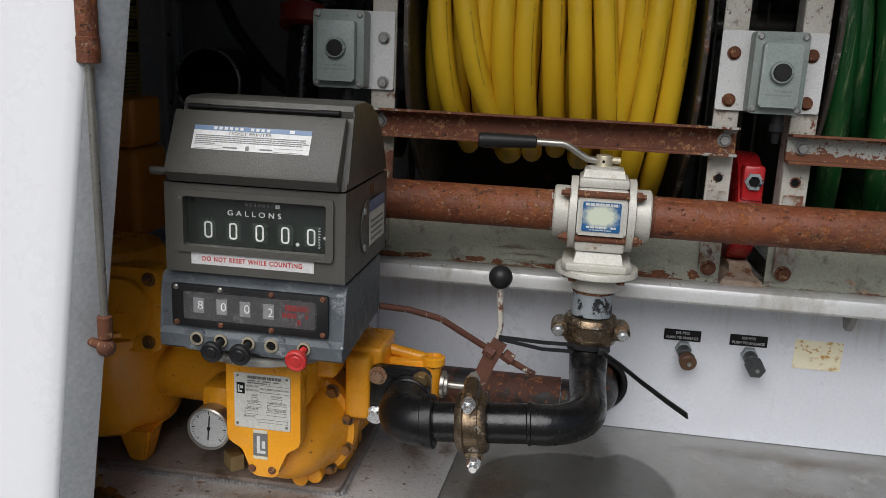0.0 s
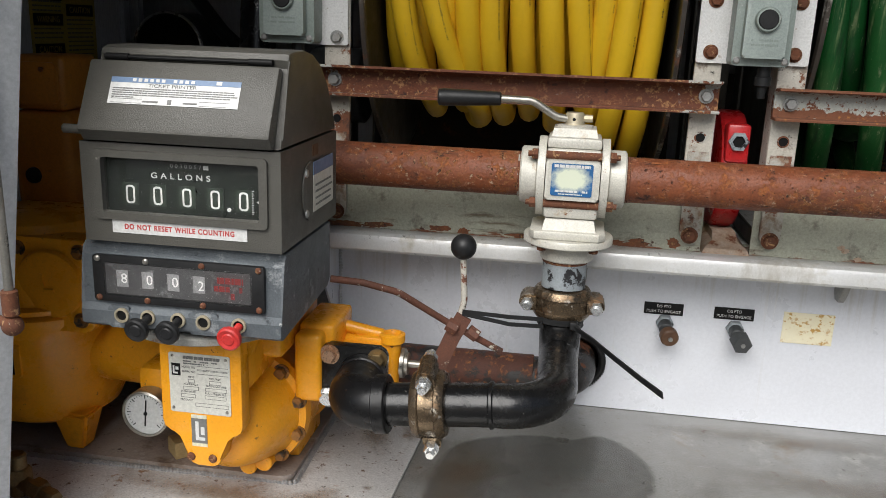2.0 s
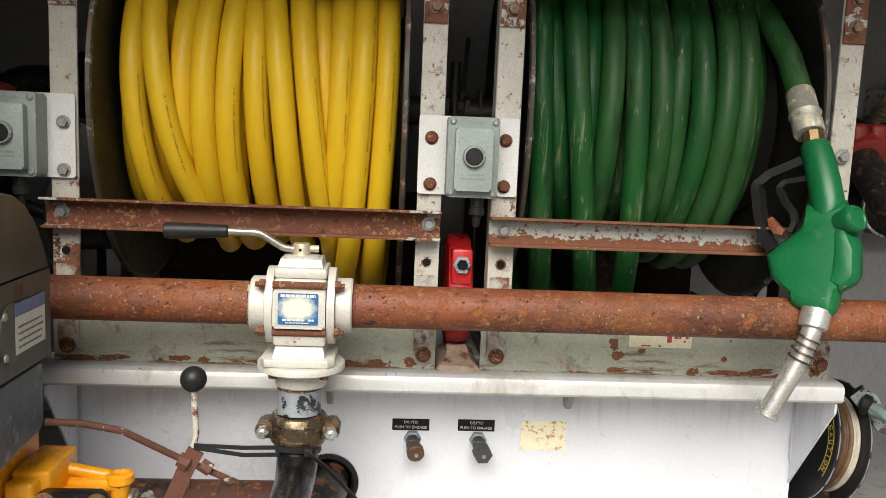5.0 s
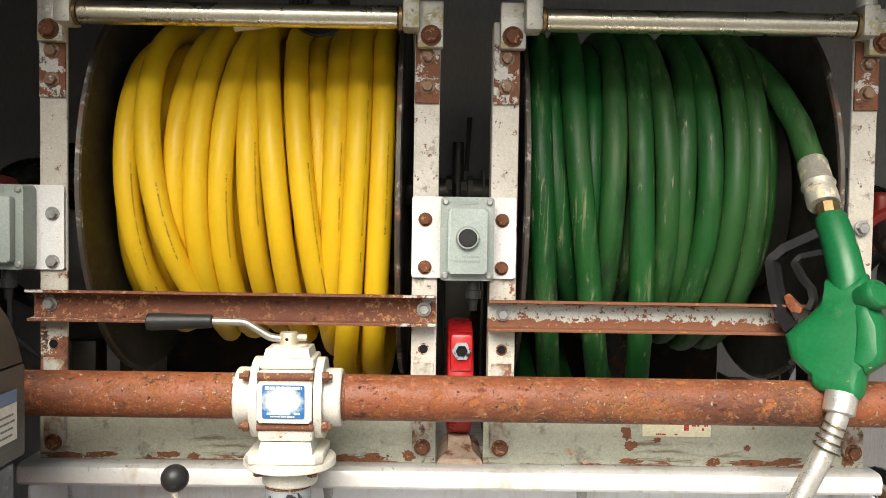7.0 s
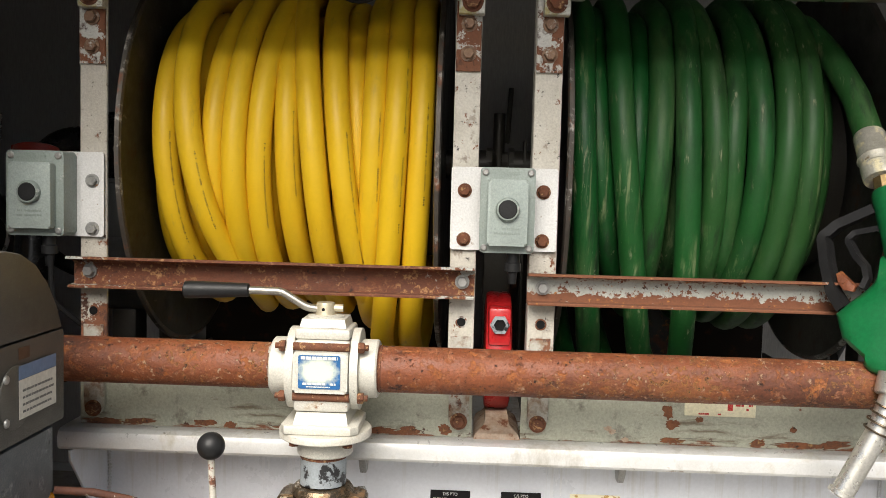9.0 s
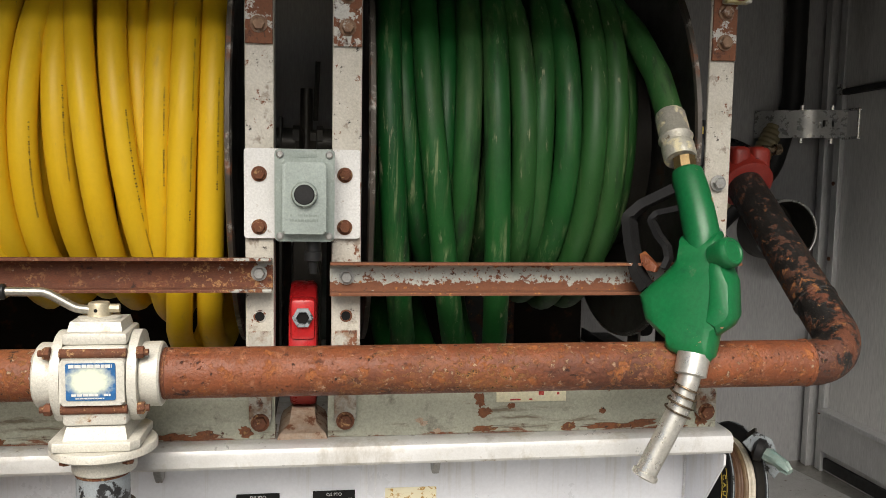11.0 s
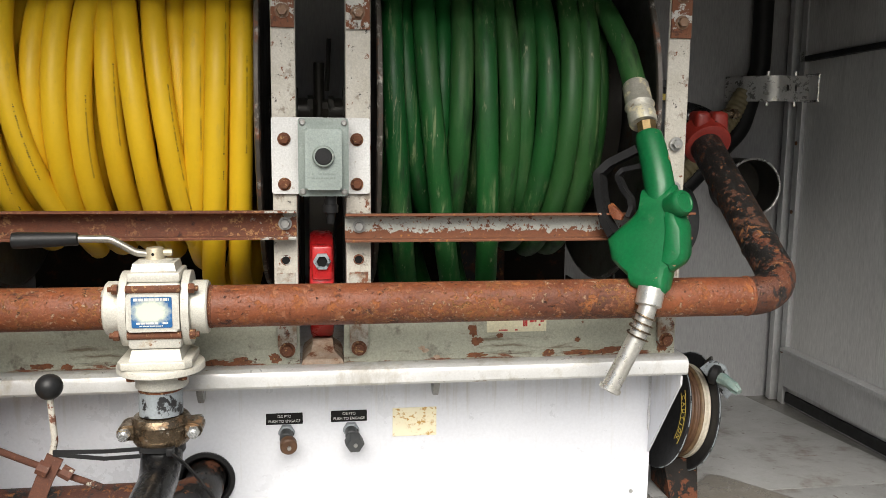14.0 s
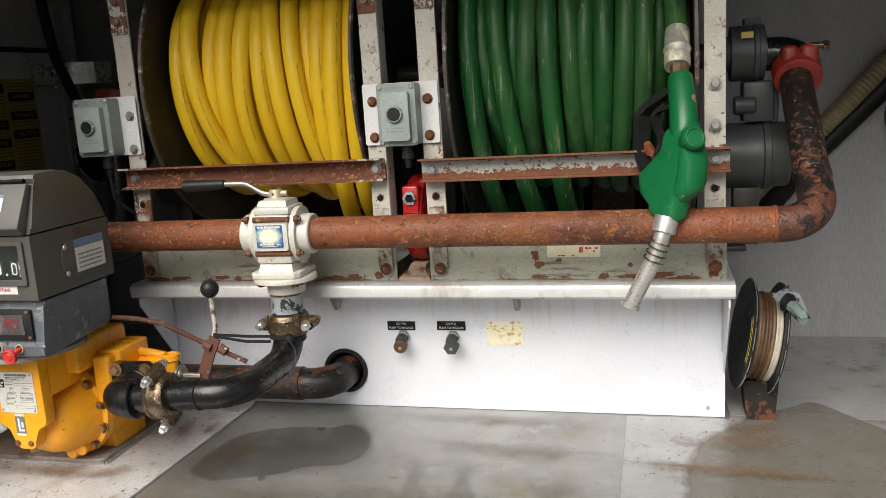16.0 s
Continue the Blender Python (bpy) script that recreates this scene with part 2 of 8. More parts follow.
M["rail_paint"] = surface("rail_paint", (0.54, 0.56, 0.51), (0.44, 0.45, 0.41), 20, 0.5, 0.0, 0.3, 300,
                          [(RUST, 60, 0.62, 0.65, 0.8, 0.0, None, ("Z", 0.2525, 0.2435, 0.3)), (RUST, 60, 0.62, 0.65, 0.8, 0.0, None, ("Z", 0.273, 0.28, 0.32)), (RUST, 110, 0.6, 0.63, 0.8, 0.0, None, ("Z", 0.262, 0.25, 0.09)), (RUST_O, 90, 0.6, 0.66, 0.85),
                           (RUST, 40, 0.63, 0.655, 0.8), (RUST_D, 70, 0.62, 0.66, 0.8)])
M["post_rusty"] = surface("post_rusty", (0.6, 0.57, 0.5), (0.46, 0.42, 0.35), 18, 0.5, 0.0, 0.3, 300,
                          [((0.3, 0.25, 0.2), 30, 0.56, 0.66, 0.7), (RUST, 30, 0.62, 0.65, 0.8, 0.0, None, ("Z", 0.28, 0.2, 0.17)), (RUST_D, 45, 0.62, 0.68, 0.8, 0.0, None, ("Z", 0.28, 0.2, 0.1)), ((0.05, 0.045, 0.04), 70, 0.64, 0.69, 0.8)])
M["post_paint"] = surface("post_paint", (0.64, 0.61, 0.54), (0.5, 0.465, 0.39), 18, 0.5, 0.0, 0.3, 300,
                          [((0.3, 0.25, 0.2), 30, 0.57, 0.66, 0.7), (RUST, 34, 0.61, 0.64, 0.8), ((0.05, 0.045, 0.04), 70, 0.63, 0.68, 0.8)])
M["flake_rust"] = surface("flake_rust", (0.3, 0.11, 0.04), (0.12, 0.045, 0.025), 60, 0.8, 0.0, 0.7, 400,
                          [((0.5, 0.3, 0.12), 60, 0.58, 0.66, 0.85), ((0.06, 0.03, 0.02), 70, 0.6, 0.66, 0.8)], speck=0.5)
M["plate_flaked"] = surface("plate_flaked", (0.62, 0.61, 0.57), (0.5, 0.49, 0.45), 18, 0.5, 0.0, 0.4, 300,
                            [(RUST, 24, 0.455, 0.475, 0.8), (RUST_D, 40, 0.56, 0.64, 0.8), ((0.05, 0.03, 0.02), 70, 0.63, 0.68, 0.8)])
M["foot_flaked"] = surface("foot_flaked", (0.5, 0.48, 0.42), (0.38, 0.36, 0.31), 18, 0.5, 0.0, 0.4, 300,
                           [((0.26, 0.18, 0.12), 26, 0.5, 0.62, 0.7), (RUST, 30, 0.56, 0.6, 0.8), (RUST_D, 44, 0.58, 0.66, 0.8)])
M["plate_paint"] = surface("plate_paint", (0.82, 0.82, 0.81), (0.74, 0.74, 0.72), 20, 0.4, 0.0, 0.15, 300,
                           [((0.45, 0.38, 0.3), 50, 0.64, 0.72, 0.7), (RUST, 70, 0.7, 0.72, 0.8)])
M["base_grey"] = surface("base_grey", (0.46, 0.465, 0.37), (0.37, 0.375, 0.3), 7, 0.45, 0.0, 0.2, 260,
                         [((0.15, 0.14, 0.11), 22, 0.56, 0.7, 0.6), ((0.1, 0.095, 0.08), 9, 0.66, 0.72, 0.7, 0.0, (0.3, 1, 6)), (RUST, 20, 0.66, 0.68, 0.8), ((0.2, 0.17, 0.12), 18, 0.62, 0.7, 0.7, 0.0, (0.3, 1, 2), ("Z", 0.05, 0.0, 0.1)),
                          (RUST_D, 30, 0.7, 0.74, 0.8, 0.0, None, ("Z", 0.02, 0.0, 0.14)), (RUST, 30, 0.66, 0.72, 0.8, 0.0, (0.4, 1, 1.6), ("Z", 0.01, 0.001, 0.18))], speck=0.4)
M["box_grey"] = surface("box_grey", (0.31, 0.36, 0.33), (0.24, 0.285, 0.26), 14, 0.45, 0.1, 0.2, 350,
                        [((0.62, 0.63, 0.6), 46, 0.62, 0.66, 0.6), ((0.14, 0.15, 0.13), 24, 0.6, 0.72, 0.6)])
M["box_cover"] = surface("box_cover", (0.4, 0.46, 0.43), (0.32, 0.37, 0.345), 14, 0.42, 0.1, 0.15, 350,
                         [((0.18, 0.2, 0.18), 26, 0.62, 0.74, 0.6), ((0.65, 0.66, 0.64), 60, 0.66, 0.7, 0.6)])
M["register_grey"] = surface("register_grey", (0.1, 0.096, 0.083), (0.08, 0.077, 0.067), 9, 0.4, 0.0, 0.5, 520,
                             [((0.34, 0.33, 0.3), 70, 0.66, 0.69, 0.6, 0.0, None, None, (8, 0.56, 0.64)), ((0.045, 0.042, 0.036), 7, 0.56, 0.8, 0.5)], spec=0.4)
M["cast_blue"] = surface("cast_blue", (0.16, 0.18, 0.195), (0.085, 0.098, 0.11), 16, 0.55, 0.1, 0.6, 420,
                         [((0.42, 0.44, 0.45), 26, 0.58, 0.72, 0.65), ((0.04, 0.045, 0.05), 48, 0.62, 0.7, 0.7), ((0.6, 0.61, 0.6), 120, 0.62, 0.68, 0.7, 0.0, None, None, (14, 0.52, 0.6))], speck=0.45)
M["orange"] = surface("orange", (0.92, 0.41, 0.014), (0.84, 0.34, 0.012), 8, 0.3, 0.0, 0.2, 250,
                      [((0.45, 0.17, 0.02), 14, 0.58, 0.82, 0.5), ((0.1, 0.045, 0.02), 46, 0.66, 0.69, 0.75), ((0.07, 0.035, 0.02), 120, 0.66, 0.69, 0.8, 0.0, None, None, (9, 0.5, 0.58))], spec=0.45, speck=0.2)
M["tray_worn"] = surface("tray_worn", (0.4, 0.4, 0.37), (0.28, 0.27, 0.24), 14, 0.5, 0.2, 0.3, 300,
                         [((0.2, 0.08, 0.04), 24, 0.56, 0.62, 0.8), ((0.05, 0.045, 0.04), 50, 0.62, 0.68, 0.7), ((0.55, 0.54, 0.5), 40, 0.6, 0.68, 0.5)])
M["orange_dull"] = surface("orange_dull", (0.6, 0.23, 0.02), (0.5, 0.18, 0.015), 12, 0.5, 0.0, 0.15, 250,
                           [((0.12, 0.07, 0.035), 26, 0.64, 0.72, 0.7)])
M["black_paint"] = surface("black_paint", (0.006, 0.006, 0.0065), (0.01, 0.01, 0.01), 20, 0.24, 0.0, 0.3, 160,
                           [((0.04, 0.034, 0.028), 30, 0.62, 0.72, 0.6), ((0.42, 0.4, 0.36), 150, 0.66, 0.68, 0.8, 0.0, None, None, (16, 0.52, 0.58))], rough_var=0.14, spec=0.4)
M["black_rubber"] = surface("black_rubber", (0.011, 0.011, 0.012), (0.018, 0.018, 0.018), 18, 0.5, 0.0, 0.2, 300, spec=0.25)
M["black_plastic"] = surface("black_plastic", (0.014, 0.0145, 0.015), (0.022, 0.022, 0.023), 22, 0.42, 0.0, 0.12, 320,
                             [((0.11, 0.105, 0.1), 45, 0.67, 0.74, 0.6)], spec=0.28)
M["black_steel"] = surface("black_steel", (0.03, 0.028, 0.025), (0.05, 0.045, 0.035), 9, 0.45, 0.3, 0.1, 260,
                           [((0.16, 0.1, 0.06), 26, 0.64, 0.72, 0.7), ((0.2, 0.18, 0.15), 90, 0.72, 0.76, 0.7)])
M["flange_steel"] = surface("flange_steel", (0.085, 0.082, 0.07), (0.05, 0.047, 0.038), 7, 0.45, 0.3, 0.15, 260,
                            [((0.03, 0.026, 0.02), 5, 0.5, 0.68, 0.6), ((0.3, 0.28, 0.24), 30, 0.66, 0.7, 0.6, 0.3, (1, 0.5, 1.5)), ((0.14, 0.075, 0.04), 16, 0.6, 0.7, 0.8)])
# near-black, so the plate below the drums reads as deep shade
M["shade_steel"] = surface("shade_steel", (0.016, 0.013, 0.011), (0.026, 0.02, 0.016), 9, 0.85, 0.0, 0.2, 260,
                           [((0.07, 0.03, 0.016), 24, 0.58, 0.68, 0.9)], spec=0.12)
M["valve_paint"] = surface("valve_paint", (0.72, 0.7, 0.63), (0.6, 0.58, 0.5), 9, 0.42, 0.1, 0.35, 380,
                           [((0.45, 0.3, 0.15), 26, 0.6, 0.74, 0.7), ((0.26, 0.12, 0.05), 55, 0.65, 0.69, 0.8), ((0.26, 0.25, 0.23), 90, 0.66, 0.72, 0.7)], speck=0.4)
M["galv"] = surface("galv", (0.5, 0.5, 0.48), (0.34, 0.34, 0.33), 30, 0.42, 0.7, 0.25, 300,
                    [((0.3, 0.26, 0.2), 40, 0.58, 0.72, 0.7), ((0.22, 0.11, 0.05), 70, 0.64, 0.7, 0.8)])
M["crusted"] = surface("crusted", (0.62, 0.6, 0.52), (0.45, 0.43, 0.36), 40, 0.5, 0.5, 0.5, 260,
                       [((0.75, 0.68, 0.45), 36, 0.54, 0.62, 0.8), ((0.2, 0.15, 0.08), 45, 0.62, 0.7, 0.7)])
M["galv_worn"] = surface("galv_worn", (0.36, 0.4, 0.42), (0.28, 0.31, 0.33), 24, 0.55, 0.2, 0.3, 320,
                         [((0.015, 0.015, 0.016), 36, 0.53, 0.56, 0.45), (RUST, 70, 0.7, 0.74, 0.8)])
M["coupling"] = surface("coupling", (0.26, 0.19, 0.12), (0.1, 0.075, 0.05), 22, 0.26, 0.85, 0.5, 260,
                        [((0.3, 0.17, 0.08), 26, 0.56, 0.68, 0.5, 0.4), ((0.5, 0.46, 0.4), 60, 0.62, 0.68, 0.3, 0.9), ((0.02, 0.016, 0.012), 40, 0.6, 0.68, 0.6)])
M["chrome"] = surface("chrome", (0.8, 0.76, 0.62), (0.66, 0.62, 0.48), 8, 0.3, 1.0, 0.05, 200,
                      [((0.3, 0.27, 0.2), 12, 0.6, 0.8, 0.4, 0.9)], rough_var=0.08)
M["rim_bright"] = surface("rim_bright", (0.72, 0.72, 0.71), (0.6, 0.6, 0.58), 20, 0.3, 0.7, 0.05, 200)
M["rim_worn"] = surface("rim_worn", (0.1, 0.085, 0.07), (0.05, 0.042, 0.036), 12, 0.5, 0.3, 0.4, 300,
                        [((0.45, 0.43, 0.39), 14, 0.56, 0.62, 0.5, 0.3), (RUST, 18, 0.56, 0.64, 0.8)])
M["alu_spout"] = surface("alu_spout", (0.78, 0.77, 0.72), (0.62, 0.6, 0.54), 18, 0.32, 0.75, 0.12, 260, [((0.36, 0.31, 0.22), 26, 0.62, 0.74, 0.5, 0.4)])
M["zinc"] = surface("zinc", (0.86, 0.87, 0.87), (0.7, 0.71, 0.7), 40, 0.25, 0.85, 0.1, 300)
M["bolt_rust"] = surface("bolt_rust", (0.2, 0.07, 0.03), (0.1, 0.038, 0.02), 60, 0.8, 0.1, 0.7, 500,
                         [((0.45, 0.26, 0.12), 120, 0.55, 0.64, 0.8), ((0.6, 0.56, 0.5), 80, 0.66, 0.7, 0.7)])
M["bolt_worn"] = surface("bolt_worn", (0.34, 0.22, 0.14), (0.17, 0.085, 0.05), 70, 0.6, 0.3, 0.5, 400,
                         [((0.6, 0.58, 0.53), 60, 0.56, 0.66, 0.5, 0.4), ((0.08, 0.04, 0.025), 90, 0.6, 0.66, 0.8)])
M["bracket_worn"] = surface("bracket_worn", (0.66, 0.65, 0.6), (0.5, 0.48, 0.4), 20, 0.4, 0.4, 0.4, 300,
                            [((0.42, 0.36, 0.16), 24, 0.54, 0.62, 0.6), ((0.16, 0.13, 0.09), 34, 0.6, 0.65, 0.7), ((0.86, 0.85, 0.8), 44, 0.62, 0.66, 0.4), ((0.2, 0.09, 0.04), 60, 0.66, 0.7, 0.8)])
M["bolt_bronze"] = surface("bolt_bronze", (0.62, 0.4, 0.26), (0.5, 0.3, 0.18), 50, 0.3, 0.7, 0.2, 300, [((0.25, 0.12, 0.06), 60, 0.6, 0.68, 0.7)])
M["bolt_orange"] = surface("bolt_orange", (0.42, 0.18, 0.03), (0.16, 0.08, 0.03), 60, 0.5, 0.2, 0.5, 400,
                           [((0.03, 0.025, 0.02), 60, 0.54, 0.6, 0.5), ((0.5, 0.45, 0.36), 90, 0.66, 0.7, 0.4, 0.6)])
M["brass"] = surface("brass", (0.32, 0.22, 0.1), (0.22, 0.16, 0.08), 50, 0.4, 0.8, 0.15, 300)
M["brass_pale"] = surface("brass_pale", (0.56, 0.5, 0.36), (0.42, 0.36, 0.25), 50, 0.45, 0.4, 0.15, 300)
M["black_fitting"] = surface("black_fitting", (0.007, 0.007, 0.0075), (0.011, 0.0105, 0.0105), 14, 0.32, 0.0, 0.2, 260,
                             [((0.05, 0.04, 0.032), 14, 0.58, 0.75, 0.6), ((0.4, 0.38, 0.34), 120, 0.69, 0.71, 0.8)], spec=0.28)
M["steel"] = surface("steel", (0.5, 0.48, 0.43), (0.4, 0.38, 0.33), 30, 0.35, 0.85, 0.1, 300)
M["hose_yellow"] = surface("hose_yellow", (0.81, 0.53, 0.022), (0.73, 0.45, 0.016), 5, 0.42, 0.0, 0.05, 160,
                           [((0.58, 0.34, 0.02), 8, 0.54, 0.9, 0.55, 0.0, (3, 1, 0.3)), ((0.42, 0.28, 0.07), 30, 0.58, 0.76, 0.6, 0.0, (1.5, 1, 0.4), None, (7, 0.44, 0.66)), ((0.3, 0.21, 0.07), 120, 0.66, 0.7, 0.7, 0.0, (1.5, 1, 0.6), None, (9, 0.5, 0.62))], spec=0.3, speck=0.08)
M["grit"] = surface("grit", (0.06, 0.045, 0.035), (0.09, 0.06, 0.04), 60, 0.8, 0.0, 0.1, 200)
M["hose_green"] = surface("hose_green", (0.0105, 0.108, 0.023), (0.007, 0.062, 0.014), 7, 0.42, 0.0, 0.1, 180,
                          [((0.065, 0.13, 0.045), 7, 0.52, 0.74, 0.62, 0.0, (3, 1, 0.35)), ((0.22, 0.27, 0.13), 36, 0.54, 0.7, 0.75, 0.0, (2.5, 1, 0.12), None, (6, 0.46, 0.6)), ((0.3, 0.31, 0.19), 60, 0.6, 0.68, 0.75, 0.0, (2, 1, 0.25), None, (7, 0.48, 0.58)), ((0.014, 0.03, 0.014), 12, 0.55, 0.7, 0.5, 0.0, (3, 1, 0.4)), ((0.42, 0.44, 0.3), 90, 0.66, 0.7, 0.8, 0.0, (2, 1, 0.6), None, (6, 0.5, 0.6))], spec=0.3, speck=0.2, vary=((0.045, 0.105, 0.03), 0.55))
M["nozzle_green"] = surface("nozzle_green", (0.006, 0.15, 0.045), (0.006, 0.125, 0.038), 8, 0.38, 0.0, 0.06, 200,
                            [((0.1, 0.18, 0.09), 30, 0.62, 0.74, 0.6), ((0.42, 0.24, 0.13), 26, 0.65, 0.67, 0.7), ((0.004, 0.09, 0.03), 12, 0.56, 0.72, 0.45)], spec=0.4)
M["red"] = surface("red", (0.55, 0.018, 0.02), (0.45, 0.015, 0.018), 14, 0.3, 0.0, 0.12, 260,
                   [((0.2, 0.02, 0.018), 28, 0.64, 0.74, 0.5)])
M["red_dull"] = surface("red_dull", (0.34, 0.03, 0.018), (0.24, 0.022, 0.015), 18, 0.45, 0.0, 0.2, 260,
                        [((0.1, 0.03, 0.02), 26, 0.58, 0.68, 0.6)])
M["red_plastic"] = surface("red_plastic", (0.62, 0.04, 0.035), (0.55, 0.035, 0.03), 30, 0.45, 0.0, 0.05, 260)
M["crust"] = surface("crust", (0.56, 0.47, 0.38), (0.36, 0.22, 0.13), 40, 0.85, 0.0, 0.6, 250, [(RUST, 40, 0.55, 0.62, 0.85)])
M["label_white"] = surface("label_white", (0.75, 0.75, 0.73), (0.68, 0.68, 0.66), 20, 0.4, 0.0, 0.02, 200)
M["label_cream"] = surface("label_cream", (0.8, 0.76, 0.56), (0.72, 0.67, 0.46), 20, 0.5, 0.0, 0.02, 200)
M["label_old"] = surface("label_old", (0.82, 0.77, 0.58), (0.74, 0.67, 0.46), 25, 0.6, 0.0, 0.05, 200,
                         [((0.48, 0.28, 0.07), 75, 0.54, 0.565, 0.7, 0.0, (0.8, 1, 1.2), None, (24, 0.44, 0.52))], speck=0.1)
M["label_yellow"] = surface("label_yellow", (0.68, 0.52, 0.09), (0.58, 0.43, 0.08), 12, 0.45, 0.0, 0.02, 200)
M["label_slate"] = surface("label_slate", (0.16, 0.25, 0.4), (0.13, 0.21, 0.35), 20, 0.4, 0.0, 0.02, 200)
M["label_black"] = surface("label_black", (0.008, 0.008, 0.008), (0.013, 0.013, 0.013), 30, 0.5, 0.0, 0.02, 200, spec=0.15)
M["label_red"] = surface("label_red", (0.5, 0.03, 0.025), (0.45, 0.03, 0.025), 30, 0.5, 0.0, 0.02, 200)
M["label_metal"] = surface("label_metal", (0.76, 0.75, 0.68), (0.68, 0.67, 0.6), 20, 0.45, 0.08, 0.03, 200)
M["hose_ink"] = surface("hose_ink", (0.1, 0.075, 0.02), (0.16, 0.11, 0.02), 80, 0.6, 0.0, 0.0, 200)
M["ink_grey"] = surface("ink_grey", (0.16, 0.16, 0.15), (0.2, 0.2, 0.19), 60, 0.6, 0.0, 0.0, 200)
M["dial_white"] = surface("dial_white", (0.55, 0.56, 0.55), (0.5, 0.51, 0.5), 20, 0.4, 0.0, 0.0, 200)
M["digit_dark"] = surface("digit_dark", (0.012, 0.016, 0.013), (0.018, 0.022, 0.018), 20, 0.35, 0.0, 0.02, 200)
M["wheel_dark"] = surface("wheel_dark", (0.035, 0.05, 0.035), (0.03, 0.04, 0.03), 20, 0.4, 0.0, 0.02, 200)
M["counter_grey"] = surface("counter_grey", (0.05, 0.05, 0.052), (0.075, 0.075, 0.075), 30, 0.4, 0.0, 0.02, 200,
                            [((0.2, 0.2, 0.2), 50, 0.55, 0.7, 0.5)])
M["weld_painted"] = surface("weld_painted", (0.74, 0.75, 0.77), (0.6, 0.6, 0.6), 60, 0.4, 0.1, 0.2, 300)
M["weld"] = surface("weld", (0.5, 0.5, 0.5), (0.34, 0.34, 0.34), 60, 0.45, 0.7, 0.3, 300)
M["cord_brown"] = surface("cord_brown", (0.12, 0.06, 0.027), (0.065, 0.03, 0.015), 30, 0.55, 0.0, 0.1, 200)
M["cord_white"] = surface("cord_white", (0.6, 0.56, 0.46), (0.45, 0.4, 0.32), 30, 0.55, 0.0, 0.1, 200)
M["cord_tan"] = surface("cord_tan", (0.2, 0.13, 0.065), (0.1, 0.06, 0.03), 30, 0.55, 0.0, 0.1, 200)
M["wrap_teal"] = surface("wrap_teal", (0.16, 0.26, 0.24), (0.3, 0.34, 0.3), 30, 0.35, 0.0, 0.4, 200,
                         [((0.25, 0.12, 0.06), 40, 0.6, 0.7, 0.6)])
M["wood_tan"] = surface("wood_tan", (0.5, 0.37, 0.17), (0.38, 0.27, 0.12), 60, 0.6, 0.0, 0.2, 300, stretch=(1, 0.2, 1))
M["ribbed_tan"] = surface("ribbed_tan", (0.3, 0.25, 0.13), (0.22, 0.18, 0.1), 16, 0.5, 0.0, 0.05, 200)
M["pump_grey"] = surface("pump_grey", (0.06, 0.066, 0.068), (0.048, 0.05, 0.052), 16, 0.5, 0.1, 0.15, 250)
M["asphalt"] = surface("concrete", (0.14, 0.137, 0.13), (0.1, 0.098, 0.094), 2, 0.85, 0.0, 0.4, 120)
M["seal"] = M["black_rubber"]


def pale_mid(name, blue, pale, centre, size):
    """Blue print with an uneven pale middle."""
    m = surface(name, blue, tuple(0.8 * v for v in blue), 30, 0.4, 0.0, 0.02, 200)
    t = m.node_tree
    b = t.nodes["Principled BSDF"]
    co = t.nodes.new("ShaderNodeTexCoord").outputs["Object"]
    mp = t.nodes.new("ShaderNodeMapping")
    mp.vector_type = "TEXTURE"
    mp.inputs["Location"].default_value, mp.inputs["Scale"].default_value = centre, size
    t.links.new(co, mp.inputs[0])
    g = t.nodes.new("ShaderNodeTexGradient")
    g.gradient_type = "SPHERICAL"
    t.links.new(mp.outputs[0], g.inputs[0])
    n = nd(t, "ShaderNodeTexNoise", Scale=180.0, Detail=4.0)
    t.links.new(co, n.inputs["Vector"])
    a = t.nodes.new("ShaderNodeMath")
    a.operation = "MULTIPLY_ADD"
    t.links.new(n.outputs["Fac"], a.inputs[0])
    a.inputs[1].default_value = 0.5
    t.links.new(g.outputs["Fac"], a.inputs[2])
    r = t.nodes.new("ShaderNodeMapRange")
    r.inputs["From Min"].default_value, r.inputs["From Max"].default_value = 0.32, 0.75
    t.links.new(a.outputs[0], r.inputs["Value"])
    mx = t.nodes.new("ShaderNodeMix")
    mx.data_type = "RGBA"
    t.links.new(r.outputs[0], mx.inputs[0])
    t.links.new(b.inputs["Base Color"].links[0].from_socket, mx.inputs[6])
    mx.inputs[7].default_value = rgb(pale)
    t.links.new(mx.outputs[2], b.inputs["Base Color"])
    return m


M["label_pale_mid"] = pale_mid("label_pale_mid", (0.02, 0.13, 0.34), (0.62, 0.66, 0.52), (-0.003, -0.058, 0.129), (0.036, 0.036, 0.026))



